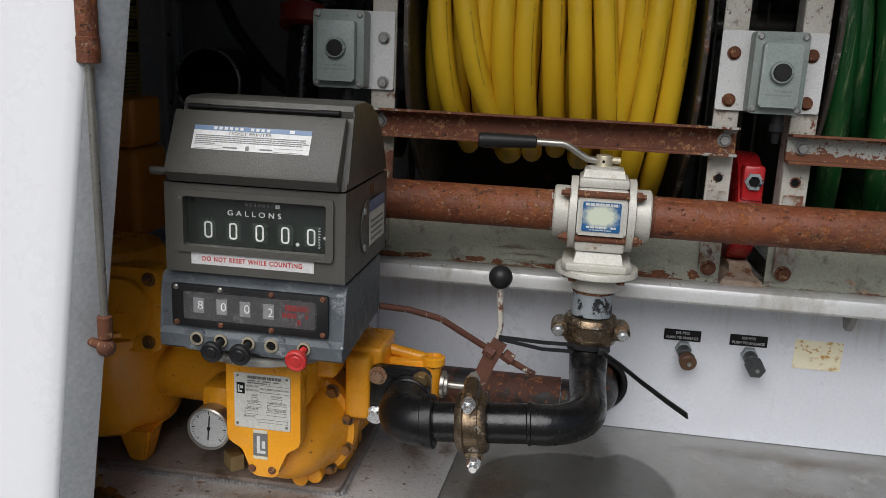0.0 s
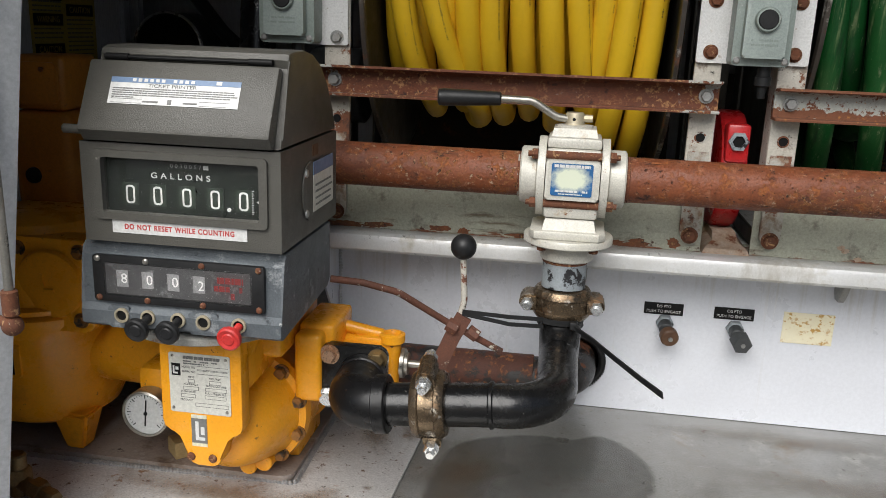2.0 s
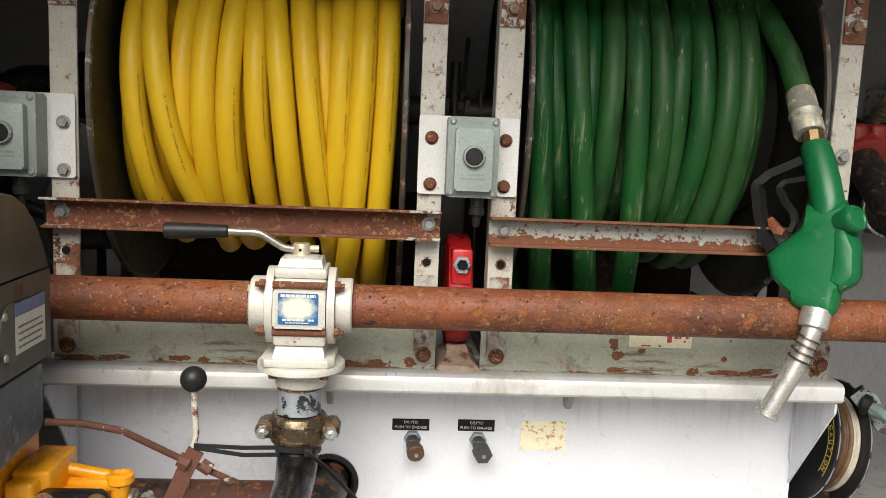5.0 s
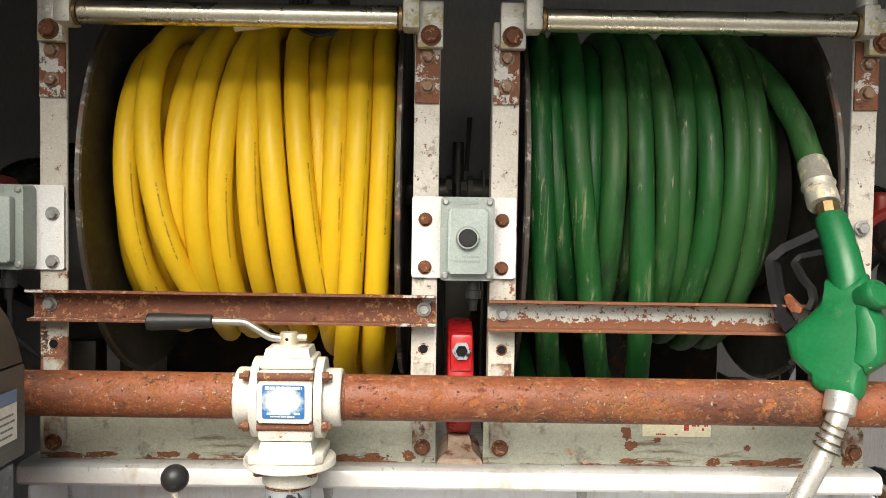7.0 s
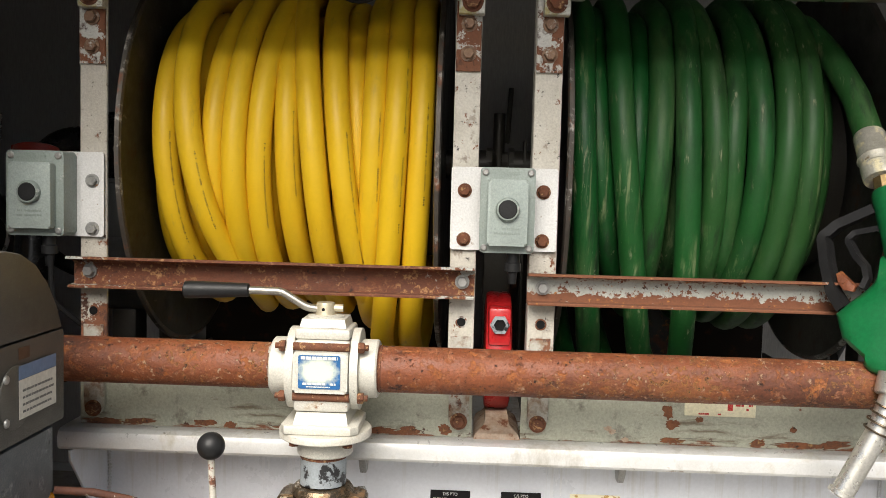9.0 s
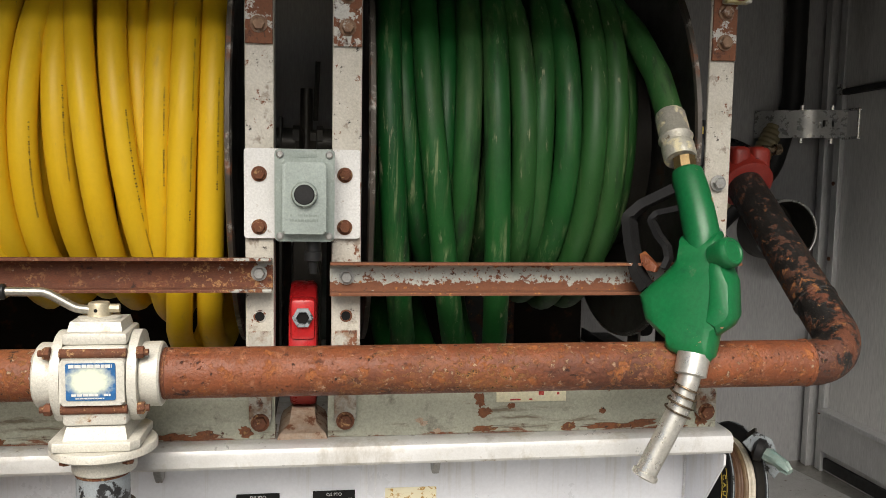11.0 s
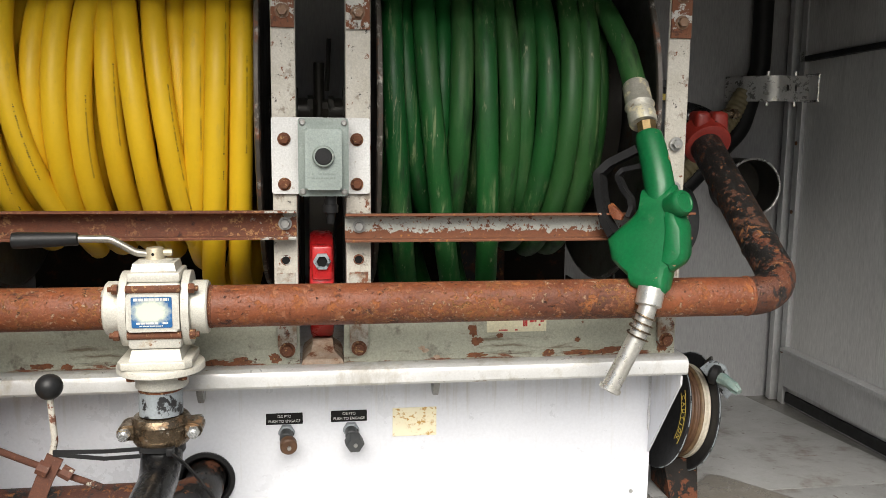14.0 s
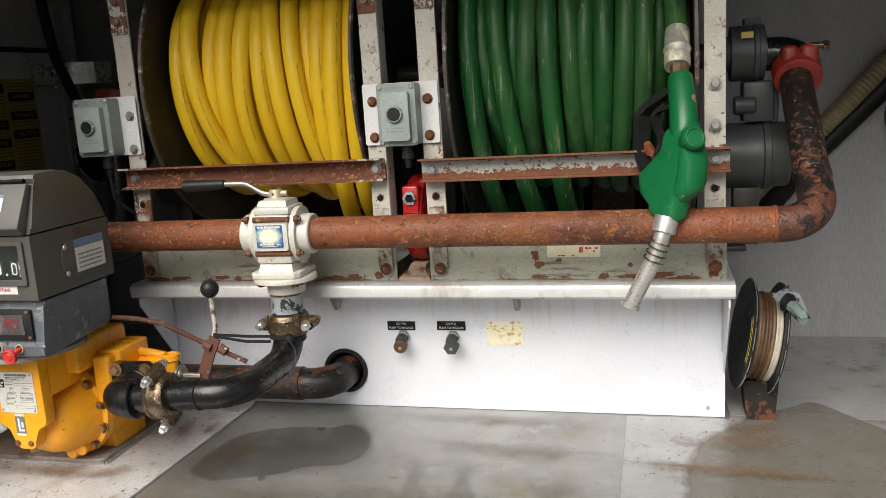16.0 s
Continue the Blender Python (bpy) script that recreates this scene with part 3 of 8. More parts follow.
def soft_stain(name, c1, c2, strength, scale, rough, edge, noise_gain=0.9, metal=0.2):
    """A stain with an uneven, see-through rim."""
    m = surface(name, c1, c2, scale, rough, metal, 0.05, 200)
    t = m.node_tree
    co = t.nodes.new("ShaderNodeTexCoord").outputs["Object"]
    at = t.nodes.new("ShaderNodeAttribute")
    at.attribute_name = "fade"
    n = nd(t, "ShaderNodeTexNoise", Scale=scale * 1.7, Detail=7.0, Roughness=0.65)
    t.links.new(co, n.inputs["Vector"])
    k = t.nodes.new("ShaderNodeMath")
    k.operation = "MULTIPLY_ADD"
    t.links.new(at.outputs["Fac"], k.inputs[0])
    k.inputs[1].default_value = edge
    a = t.nodes.new("ShaderNodeMath")
    a.operation = "MULTIPLY_ADD"
    t.links.new(n.outputs["Fac"], a.inputs[0])
    a.inputs[1].default_value, a.inputs[2].default_value = 2 * noise_gain, -noise_gain - 0.12
    t.links.new(a.outputs[0], k.inputs[2])
    r = t.nodes.new("ShaderNodeMapRange")
    r.inputs["To Max"].default_value = strength
    t.links.new(k.outputs[0], r.inputs["Value"])
    t.links.new(r.outputs[0], t.nodes["Principled BSDF"].inputs["Alpha"])
    return m


M["stain_wet"] = soft_stain("stain_wet", (0.095, 0.097, 0.088), (0.17, 0.165, 0.15), 0.52, 12, 0.25, 16.0, 1.1)
M["stain_damp"] = soft_stain("stain_damp", (0.2, 0.18, 0.145), (0.27, 0.25, 0.22), 0.74, 10, 0.3, 16.0, 0.8)
M["stain_brown"] = soft_stain("stain_brown", (0.13, 0.085, 0.04), (0.19, 0.15, 0.1), 0.3, 9, 0.5, 1.4, 0.9, 0.0)
M["stain_rust"] = soft_stain("stain_rust", (0.2, 0.11, 0.05), (0.26, 0.19, 0.12), 0.5, 22, 0.55, 1.3, 0.9, 0.0)

glass = bpy.data.materials.new("clear_glass")
glass.use_nodes = True
g = glass.node_tree.nodes["Principled BSDF"]
g.inputs["Transmission Weight"].default_value, g.inputs["Roughness"].default_value = 1.0, 0.03
g.inputs["IOR"].default_value = 1.3
M["glass"] = glass


# ---- mesh tools ----
def box(bm, x0, x1, y0, y1, z0, z1, bevel=0.0, segs=2):
    vs = [bm.verts.new((x, y, z)) for x in (x0, x1) for y in (y0, y1) for z in (z0, z1)]
    faces = [bm.faces.new([vs[i] for i in q]) for q in
             ((0, 1, 3, 2), (4, 6, 7, 5), (0, 4, 5, 1), (2, 3, 7, 6), (0, 2, 6, 4), (1, 5, 7, 3))]
    if bevel:
        edges = list({e for f in faces for e in f.edges})
        bmesh.ops.bevel(bm, geom=edges, offset=bevel, segments=segs, affect="EDGES", profile=0.5)
    return bm


def basis(d):
    d = Vector(d).normalized()
    a = Vector((0, 0, 1)) if abs(d.z) < 0.9 else Vector((1, 0, 0))
    u = a.cross(d).normalized()
    return u, d.cross(u).normalized()


def rings(bm, rows, caps=True):
    """Skins rows of equally many points."""
    loops = [[bm.verts.new(p) for p in row] for row in rows]
    n = len(loops[0])
    for a, b in zip(loops, loops[1:]):
        for i in range(n):
            bm.faces.new((a[i], a[(i + 1) % n], b[(i + 1) % n], b[i]))
    if caps:
        bm.faces.new(loops[0][::-1])
        bm.faces.new(loops[-1])
    return bm


def lathe(bm, origin, axis, prof, seg=32, caps=True):
    """Turns a profile of (distance along the axis, radius) round the axis."""
    o, d = Vector(origin), Vector(axis).normalized()
    u, v = basis(d)
    rows = [[o + d * h + (u * math.cos(k) + v * math.sin(k)) * r for k in (2 * math.pi * i / seg for i in range(seg))] for h, r in prof]
    return rings(bm, rows, caps)


def rod(bm, a, b, r, r2=None, seg=20, edge=0.0):
    a, b = Vector(a), Vector(b)
    length = (b - a).length
    r2 = r if r2 is None else r2
    prof = [(0, r), (length, r2)]
    if edge:
        prof = [(0, r - edge), (edge, r), (length - edge, r2), (length, r2 - edge)]
    return lathe(bm, a, b - a, prof, seg)


def hexagon(bm, a, axis, r, h, seg=6):
    return lathe(bm, a, axis, [(0, r), (h * 0.85, r), (h, r * 0.88)], seg)


def bolt(bm, at, axis, r, h, washer=True):
    """A washer, a hexagon head and the end of the thread."""
    d = Vector(axis).normalized()
    if washer:
        rod(bm, at, Vector(at) + d * h * 0.18, r * 1.35, seg=18)
    hexagon(bm, Vector(at) + d * h * 0.18, d, r, h * 0.7)
    return bm


def bend(points, radius, n=8):
    """A polyline with its corners rounded."""
    pts = [Vector(p) for p in points]
    rad = radius if isinstance(radius, (list, tuple)) else [radius] * (len(pts) - 2)
    out = [pts[0]]
    for i in range(1, len(pts) - 1):
        p, a, b = pts[i], (pts[i - 1] - pts[i]).normalized(), (pts[i + 1] - pts[i]).normalized()
        ang = a.angle(b)
        if rad[i - 1] <= 0 or ang > math.pi - 0.02:
            out.append(p)
            continue
        cut = rad[i - 1] / math.tan(ang / 2)
        c = p + (a + b).normalized() * (rad[i - 1] / math.sin(ang / 2))
        s, e = p + a * cut - c, p + b * cut - c
        for k in range(n + 1):
            out.append(c + s.normalized().slerp(e.normalized(), k / n) * rad[i - 1])
    out.append(pts[-1])
    return out


def sweep(bm, pts, r, seg=16, caps=True, closed=False):
    """A tube along points; r is a number or one radius for each point."""
    pts = [Vector(p) for p in pts]
    n = len(pts)
    rr = r if isinstance(r, (list, tuple)) else [r] * n
    u = None
    rows = []
    for i, p in enumerate(pts):
        a = pts[i - 1] if (i or closed) else p
        b = pts[(i + 1) % n] if (i < n - 1 or closed) else p
        d = (b - a).normalized()
        if u is None:
            u, v = basis(d)
        else:
            u = (u - d * u.dot(d)).normalized()
            v = d.cross(u)
        rows.append([p + (u * math.cos(k) + v * math.sin(k)) * rr[i] for k in (2 * math.pi * j / seg for j in range(seg))])
    if closed:
        rows.append(rows[0])
    return rings(bm, rows, caps and not closed)


def strap(bm, pts, width, thick, side):
    """A flat band along points, its width along side."""
    pts, s = [Vector(p) for p in pts], Vector(side).normalized()
    rows = []
    for i, p in enumerate(pts):
        d = (pts[min(i + 1, len(pts) - 1)] - pts[max(i - 1, 0)]).normalized()
        w = (s - d * s.dot(d)).normalized()
        n = d.cross(w)
        rows.append([p + w * a * width / 2 + n * b * thick / 2 for a, b in ((-1, -1), (1, -1), (1, 1), (-1, 1))])
    return rings(bm, rows)


def slab(bm, outline, axis, lo, hi, bevel=0.0, segs=2):
    """A flat outline pulled out along axis x, y or z. The outline gives the other two coordinates in order."""
    def place(p, h):
        return {"x": (h, p[0], p[1]), "y": (p[0], h, p[1]), "z": (p[0], p[1], h)}[axis]
    a = [bm.verts.new(place(p, lo)) for p in outline]
    b = [bm.verts.new(place(p, hi)) for p in outline]
    n = len(outline)
    faces = [bm.faces.new(a[::-1]), bm.faces.new(b)]
    faces += [bm.faces.new((a[i], a[(i + 1) % n], b[(i + 1) % n], b[i])) for i in range(n)]
    if bevel:
        bmesh.ops.bevel(bm, geom=list({e for f in faces[:2] for e in f.edges}), offset=bevel, segments=segs, affect="EDGES", profile=0.5)
    return bm


def round_rect(x0, x1, z0, z1, r, n=5):
    out = []
    for cx, cz, a0 in ((x1 - r, z1 - r, 0), (x0 + r, z1 - r, 90), (x0 + r, z0 + r, 180), (x1 - r, z0 + r, 270)):
        out += [(cx + r * math.cos(radians(a0 + 90 * k / n)), cz + r * math.sin(radians(a0 + 90 * k / n))) for k in range(n + 1)]
    return out


def ball(bm, c, r, seg=24, squash=1.0):
    n = seg // 2
    return lathe(bm, Vector(c) - Vector((0, 0, r * squash)), (0, 0, 1),
                 [(r * squash * (1 - math.cos(math.pi * k / n)), max(r * math.sin(math.pi * k / n), r * 0.01)) for k in range(n + 1)], seg)


def finish(bm, name, base, smooth=35):
    bmesh.ops.recalc_face_normals(bm, faces=bm.faces)
    bmesh.ops.translate(bm, verts=bm.verts, vec=-Vector(base))
    me = bpy.data.meshes.new(name)
    for f in bm.faces:
        f.smooth = True
    for e in bm.edges:
        if len(e.link_faces) == 2 and e.calc_face_angle(0) > radians(smooth):
            e.smooth = False
    bm.to_mesh(me)
    bm.free()
    return me


def thing(name, base, label, category, group="", kind=""):
    """An Empty at the base of a thing, for its parts."""
    ob = new(name)
    ob.location = base
    ob.empty_display_size = 0.05
    ob["_base"] = tuple(base)
    return tagged(ob, label, category, group, kind)


def part(name, bm, material, parent, label="", smooth=35):
    """Links a bmesh, built in world metres, as ONE mesh object under a thing or a part."""
    base = tuple(parent["_base"])
    ob = new(name, finish(bm, name, base, smooth))
    ob.data.materials.append(M[material])
    ob.parent = parent
    ob["_base"] = base
    return tagged(ob, label)


def solo(name, bm, material, base, label, category, group="", kind="", smooth=35):
    ob = new(name, finish(bm, name, base, smooth))
    ob.location = base
    ob.data.materials.append(M[material])
    ob["_base"] = tuple(base)
    return tagged(ob, label, category, group, kind)


def B():
    return bmesh.new()


def words(name, text, at, size, material, parent, width=None, rz=0.0, rx=90.0, align="CENTER", bold=0.0, space=1.0):
    """Flat lettering in the built-in font, as a mesh, that faces -y unless it is turned."""
    cu = bpy.data.curves.new(name, "FONT")
    cu.body, cu.size, cu.align_x, cu.align_y, cu.extrude, cu.offset = text, size, align, "CENTER", 0.0002, bold
    cu.space_character = space
    tmp = bpy.data.objects.new(name, cu)
    scene.collection.objects.link(tmp)
    me = bpy.data.meshes.new_from_object(tmp.evaluated_get(bpy.context.evaluated_depsgraph_get()))
    bpy.data.objects.remove(tmp)
    if width:
        xs = [v.co.x for v in me.vertices]
        k = width / max(1e-6, max(xs) - min(xs))
        for v in me.vertices:
            v.co.x *= k
    base = Vector(parent["_base"])
    me.transform(Matrix.Translation(Vector(at) - base) @ pose(0, 0, 0, rx, 0, rz))
    ob = new(name, me)
    me.materials.append(M[material])
    ob.parent = parent
    ob["_base"] = tuple(base)
    return ob


def bars(bm, x0, x1, y, z, h, rng, fill=0.8, dx=0.006, dz=0.0, thick=0.0004):
    """A line of unreadable print as short bars on a face towards -y."""
    x = x0
    while x < x1:
        w = min(dx * rng.uniform(0.5, 1.6), x1 - x)
        if rng.random() < fill:
            box(bm, x, x + w * 0.85, y - thick, y, z - h / 2 + dz, z + h / 2 + dz)
        x += w
    return bm

# ---- structure ----
rng = random.Random(7)
DECK, LOW, BACK, LEFT, RIGHT = 0.87, 0.803, 2.5, -1.07, 1.925
b = B()
box(b, -300, 300, -300, 300, -0.05, 0.0)
solo("ground", b, "asphalt", (0, 0, 0), "grey worn yard surface under the parked truck", "ground", kind="structure")

b = B()
slab(b, [(0.95, DECK - 0.006), (0.95, DECK), (1.66, DECK), (BACK, LOW), (BACK, LOW - 0.006), (1.66, DECK - 0.006)], "x", LEFT, 2.03)
solo("floor", b, "alu_floor", (0.5, 1.6, DECK), "stained bare aluminium floor of the truck compartment", "floor", kind="structure")
b = B()
box(b, LEFT - 0.04, RIGHT + 0.04, 0.95, BACK + 0.13, 0.0005, LOW - 0.012)
solo("floor_frame", b, "jamb_grey", (0.5, 1.6, 0.0005), "grey metal frame below the compartment floor", "frame", kind="structure")
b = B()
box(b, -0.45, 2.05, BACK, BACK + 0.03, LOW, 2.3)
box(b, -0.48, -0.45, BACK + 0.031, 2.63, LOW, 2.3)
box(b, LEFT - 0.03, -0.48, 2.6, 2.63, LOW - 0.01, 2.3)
solo("wall_back", b, "alu_back_dim", (0.5, BACK, LOW), "plain pale grey aluminium back wall of the compartment", "wall", kind="structure")
b = B()
box(b, LEFT - 0.03, LEFT, 0.95, 2.6, LOW, 2.3)
solo("wall_left", b, "alu_side_lit", (LEFT, 1.6, LOW), "grey brushed aluminium side wall with safety decals", "wall", kind="structure")


def skew(bm):
    """The right-hand side wall opens a little towards the back."""
    for v in bm.verts:
        v.co.x += 0.1 * (v.co.y - 1.66)
    return bm


b = B()
box(b, RIGHT, RIGHT + 0.03, 0.95, BACK, LOW, 2.3)
solo("wall_right", skew(b), "alu_side_lit", (RIGHT, 1.6, LOW), "grey brushed aluminium side wall with a framed door panel", "wall", kind="structure")
# roof out of view, added dark so little light bounces to the back
b = B()
box(b, LEFT - 0.03, 2.05, 0.9, 2.63, 2.302, 2.33)
solo("ceiling", b, "pump_grey", (0.5, 1.6, 2.302), "unseen roof, kept dark to hold back bounced light", "ceiling", kind="structure")


def jamb_x(z):
    return -0.308 - 0.13 * (1.68 - z)


# front wall with the leaning jamb of the opening
b = B()
rows = []
for z in (0.62, 2.45):
    e = jamb_x(z)
    rows.append([(-2.2, 0.905, z), (e - 0.075, 0.905, z), (e - 0.05, 0.907, z), (e - 0.036, 0.911, z), (e - 0.03, 0.917, z), (e - 0.03, 0.945, z), (-2.2, 0.945, z)])
rings(b, rows)
front = solo("wall_front", b, "body_white", (-0.5, 0.93, 0.62), "white painted truck body beside the compartment opening", "wall", kind="structure", smooth=60)
# the return faces away from the light; its shade is painted in as grey
b = B()
rows = []
for z in (0.62, 2.45):
    e = jamb_x(z)
    rows.append([(e - 0.0298, 0.918, z), (e - 0.026, 0.921, z), (e - 0.003, 0.949, z), (e, 0.955, z), (e - 0.006, 0.957, z), (e - 0.0298, 0.945, z)])
rings(b, rows)
part("jamb_return", b, "jamb_grey", front, "return of the jamb, its shade put in as grey", smooth=60)
b = B()
for x, z in ((jamb_x(0.99) - 0.012, 0.99), (jamb_x(0.93) - 0.015, 0.93)):
    rod(b, (x, 0.93, z), (x + 0.006, 0.9385, z), 0.005, seg=14)
part("rivet_hole", b, "label_black", front)
b = B()
box(b, RIGHT + 0.05, 3.4, 0.905, 0.945, 0.62, 2.45, 0.004)
solo("wall_front_far", b, "body_white", (2.2, 0.93, 0.62), "white painted truck body past the opening", "wall", kind="structure")
# header out of view; its height is set by how much skylight it blocks
b = B()
box(b, -0.27, RIGHT + 0.05, 0.905, 0.945, 2.24, 2.45, 0.004)
solo("lintel", b, "body_white", (0.8, 0.93, 2.24), "unseen white header added to limit light from above", "wall", kind="structure")
b = B()
box(b, -0.5, RIGHT + 0.05, 0.905, 0.949, 0.62, DECK - 0.002, 0.004)
solo("sill", b, "body_white", (0.8, 0.93, 0.62), "white painted sill under the opening", "wall", kind="structure")


def side_door(x, s, back, name, label):
    """The framed access door in a side wall; s is +1 where the wall faces +x."""
    d = thing(name, (x, 1.7, LOW), label, "door", kind="structure")
    turn = skew if s < 0 else (lambda bm: bm)

    def bar(y0, y1, z0, z1, t=0.02):
        bb = B()
        box(bb, min(x, x + s * t), max(x, x + s * t), y0, y1, z0, z1, 0.002)
        return turn(bb)
    part("upright", bar(back - 0.06, back - 0.028, LOW + 0.005, 2.28, 0.03), "alu_frame", d)
    part("upright", bar(back - 0.118, back - 0.085, LOW + 0.01, 2.28, 0.016), "alu_frame", d)
    bb = B()
    slab(bb, [(1.0, 0.925), (1.66, 0.925), (back - 0.12, 0.875), (back - 0.12, 0.985), (1.66, 1.02), (1.0, 1.02)], "x", min(x, x + s * 0.022), max(x, x + s * 0.022), 0.002)
    part("bottom_rail", turn(bb), "alu_frame", d)
    bb = B()
    slab(bb, [(1.0, 1.0215), (1.66, 1.0215), (back - 0.12, 0.9865), (back - 0.12, 0.998), (1.66, 1.033), (1.0, 1.033)], "x", min(x, x + s * 0.036), max(x, x + s * 0.036), 0.002)
    part("lip", turn(bb), "alu_frame", d)
    bb = B()
    slab(bb, [(1.0, DECK + 0.008), (1.66, DECK + 0.008), (back - 0.12, LOW + 0.018), (back - 0.12, LOW + 0.05), (1.66, 0.908), (1.0, 0.908)], "x", min(x, x + s * 0.008), max(x, x + s * 0.008))
    part("seal", turn(bb), "seal", d, "black rubber seal along the floor")
    part("front_upright", bar(1.655, 1.74, 0.945, 1.86, 0.037), "alu_frame", d)
    for z in (0.98, 1.2, 1.42, 1.63):
        bb = B()
        rod(bb, (x + s * 0.0165, back - 0.1, z), (x + s * 0.02, back - 0.1, z), 0.006, seg=10)
        part("rivet", turn(bb), "bolt_rust", d)
    part("edge_trim", bar(1.0, back - 0.1, 1.872, 1.888, 0.02), "seal", d, "black rubber edge strip")
    # pale bar that stands in for daylight leaking past the hinge
    part("hinge_tip", bar(back - 0.125, back - 0.09, 1.872, 1.902, 0.02), "rim_bright", d)
    part("upper_panel", bar(0.96, back - 0.12, 1.89, 2.28, 0.012), "alu_side_lit", d)
    return d


side_door(RIGHT, -1, BACK, "door_1", "closed grey aluminium side door with a black rubber seal")
side_door(LEFT, 1, 2.6, "door_2", "closed grey aluminium side door with yellow safety decals")


def hold_strap(x, s, back):
    """The bent sheet strap that bridges the corner between back wall and side wall."""
    d = thing("corner_strap", (x, back - 0.1, 1.762), "pale metal corner strap with bolts on the side door", "bracket", "corner straps")
    bb = B()
    strap(bb, bend([(x + s * 0.224, back - 0.004, 1.792), (x + s * 0.196, back - 0.055, 1.792), (x + s * 0.122, back - 0.114, 1.792), (x + s * 0.006, back - 0.123, 1.792)], [0.04, 0.07], 8), 0.076, 0.004, (0, 0, 1))
    band = part("band", bb, "rim_bright", d)
    bb = B()
    for z in (1.754, 1.83):
        sweep(bb, bend([(x + s * 0.03, back - 0.125, z), (x + s * 0.03, back - 0.19, z), (x + s * 0.005, back - 0.19, z)], 0.012, 4), 0.004, 8)
    rod(bb, (x + s * 0.028, back - 0.187, 1.754), (x + s * 0.028, back - 0.187, 1.83), 0.004, seg=8)
    part("loop", bb, "zinc", d)
    for z in (1.748, 1.836):
        for q in ((x + s * 0.05, back - 0.1), (x + s * 0.13, back - 0.085)):
            bb = B()
            rod(bb, (q[0], q[1], z - 0.008), (q[0], q[1], z + 0.008), 0.006, seg=8)
            part("bolt", bb, "zinc", d)
    for q in (0.06, 0.085):
        bb = B()
        box(bb, x + s * q - 0.002, x + s * q + 0.002, back - 0.1265 + q * 0.03, back - 0.116 + q * 0.03, 1.785, 1.802)
        part("slot", bb, "label_black", band)


hold_strap(RIGHT + 0.09, -1, BACK)
hold_strap(LEFT, 1, 2.5)


def open_tube(x, y, z, r, length):
    d = thing("tube_holder", (x, y, z - r), "dark open metal storage tube with a bright rim", "tube", "storage tubes")
    bb = B()
    lathe(bb, (x, y, z), (0, 1, 0), [(length, r - 0.003), (0.0, r - 0.003), (-0.002, r - 0.0015), (0.0, r), (length, r)], 48, caps=False)
    rod(bb, (x, y + length - 0.004, z), (x, y + length, z), r, seg=48)
    part("shell", bb, "black_steel", d)
    bb = B()
    lathe(bb, (x, y - 0.004, z), (0, 1, 0), [(0.006, r - 0.0035), (0, r - 0.003), (-0.001, r), (0, r + 0.0025), (0.012, r + 0.003), (0.013, r)], 64, caps=False)
    part("rim", bb, "rim_bright", d, "bright worn metal rim")


open_tube(1.839, 2.38, 1.497, 0.086, 0.118)
open_tube(-0.89, 2.42, 1.493, 0.102, 0.178)

# raised plates and welds on the floor
b = B()
slab(b, [(LEFT + 0.01, 0.96), (0.03, 0.96), (0.035, 1.112), (0.058, 1.6), (0.05, 1.646), (LEFT + 0.01, 1.646)], "z", DECK + 0.0005, DECK + 0.006, 0.0015)
solo("floor_plate", b, "alu_plate_lit", (-0.4, 1.3, DECK), "stained aluminium plate laid on the floor under the meter", "plate", "floor plates")
b = B()
slab(b, [(1.016, 0.96), (RIGHT - 0.09, 0.96), (RIGHT - 0.03, 1.655), (1.25, 1.655), (1.245, 1.63), (1.016, 1.63)], "z", DECK + 0.0005, DECK + 0.004, 0.001)
solo("floor_plate", b, "alu_plate_dim", (1.4, 1.3, DECK), "scratched aluminium plate laid on the floor by the cord reel", "plate", "floor plates")
# added sheet, not a known plate: it only makes this stretch of floor paler
b = B()
slab(b, [(1.6565, DECK + 0.0005), (1.6565, DECK + 0.004), (1.661, DECK + 0.004), (2.495, LOW + 0.004), (2.495, LOW + 0.0005), (1.661, DECK + 0.0005)], "x", 1.25, RIGHT - 0.012)
solo("floor_plate", b, "alu_plate_dim", (1.6, 2.0, LOW), "added sheet that makes the sloping floor behind the cord reel paler", "plate", "floor plates")
PAD = DECK + 0.018
b = B()
slab(b, round_rect(-0.78, -0.122, 1.235, 1.62, 0.02), "z", DECK + 0.0065, PAD, 0.003)
solo("mounting_pad", b, "pad_dirty", (-0.4, 1.4, DECK), "welded aluminium pad under the orange flow meter", "plate")


def weld_bead(a, c, r, step=0.006):
    bb = B()
    a, c = Vector(a), Vector(c)
    n = int((c - a).length / step)
    for i in range(n):
        p = a + (c - a) * ((i + 0.5) / n) + Vector((rng.uniform(-1, 1), rng.uniform(-1, 1), 0)) * 0.0007
        lathe(bb, p - Vector((0, 0, r * 0.6)), (0, 0, 1), [(0, r), (r * 0.7, r * 0.85), (r * 1.15, r * 0.3)], 8)
    return bb


for a, c in (((-0.77, 1.226, DECK + 0.008), (-0.122, 1.238, DECK + 0.008)), ((-0.118, 1.24, DECK + 0.008), (-0.122, 1.5, DECK + 0.008))):
    solo("weld_bead", weld_bead(a, c, 0.0062), "weld", a, "rippled silver weld bead along the pad edge", "weld", "pad welds")


def floor_z(x, y):
    """The height of the plates, the floor and its slope."""
    if y > 1.66:
        return DECK + 0.0045 - (DECK + 0.0045 - LOW) * (y - 1.66) / (BACK - 1.66)
    if x < 0.065:
        return DECK + 0.006
    return DECK + 0.004 if x > 1.0 else DECK


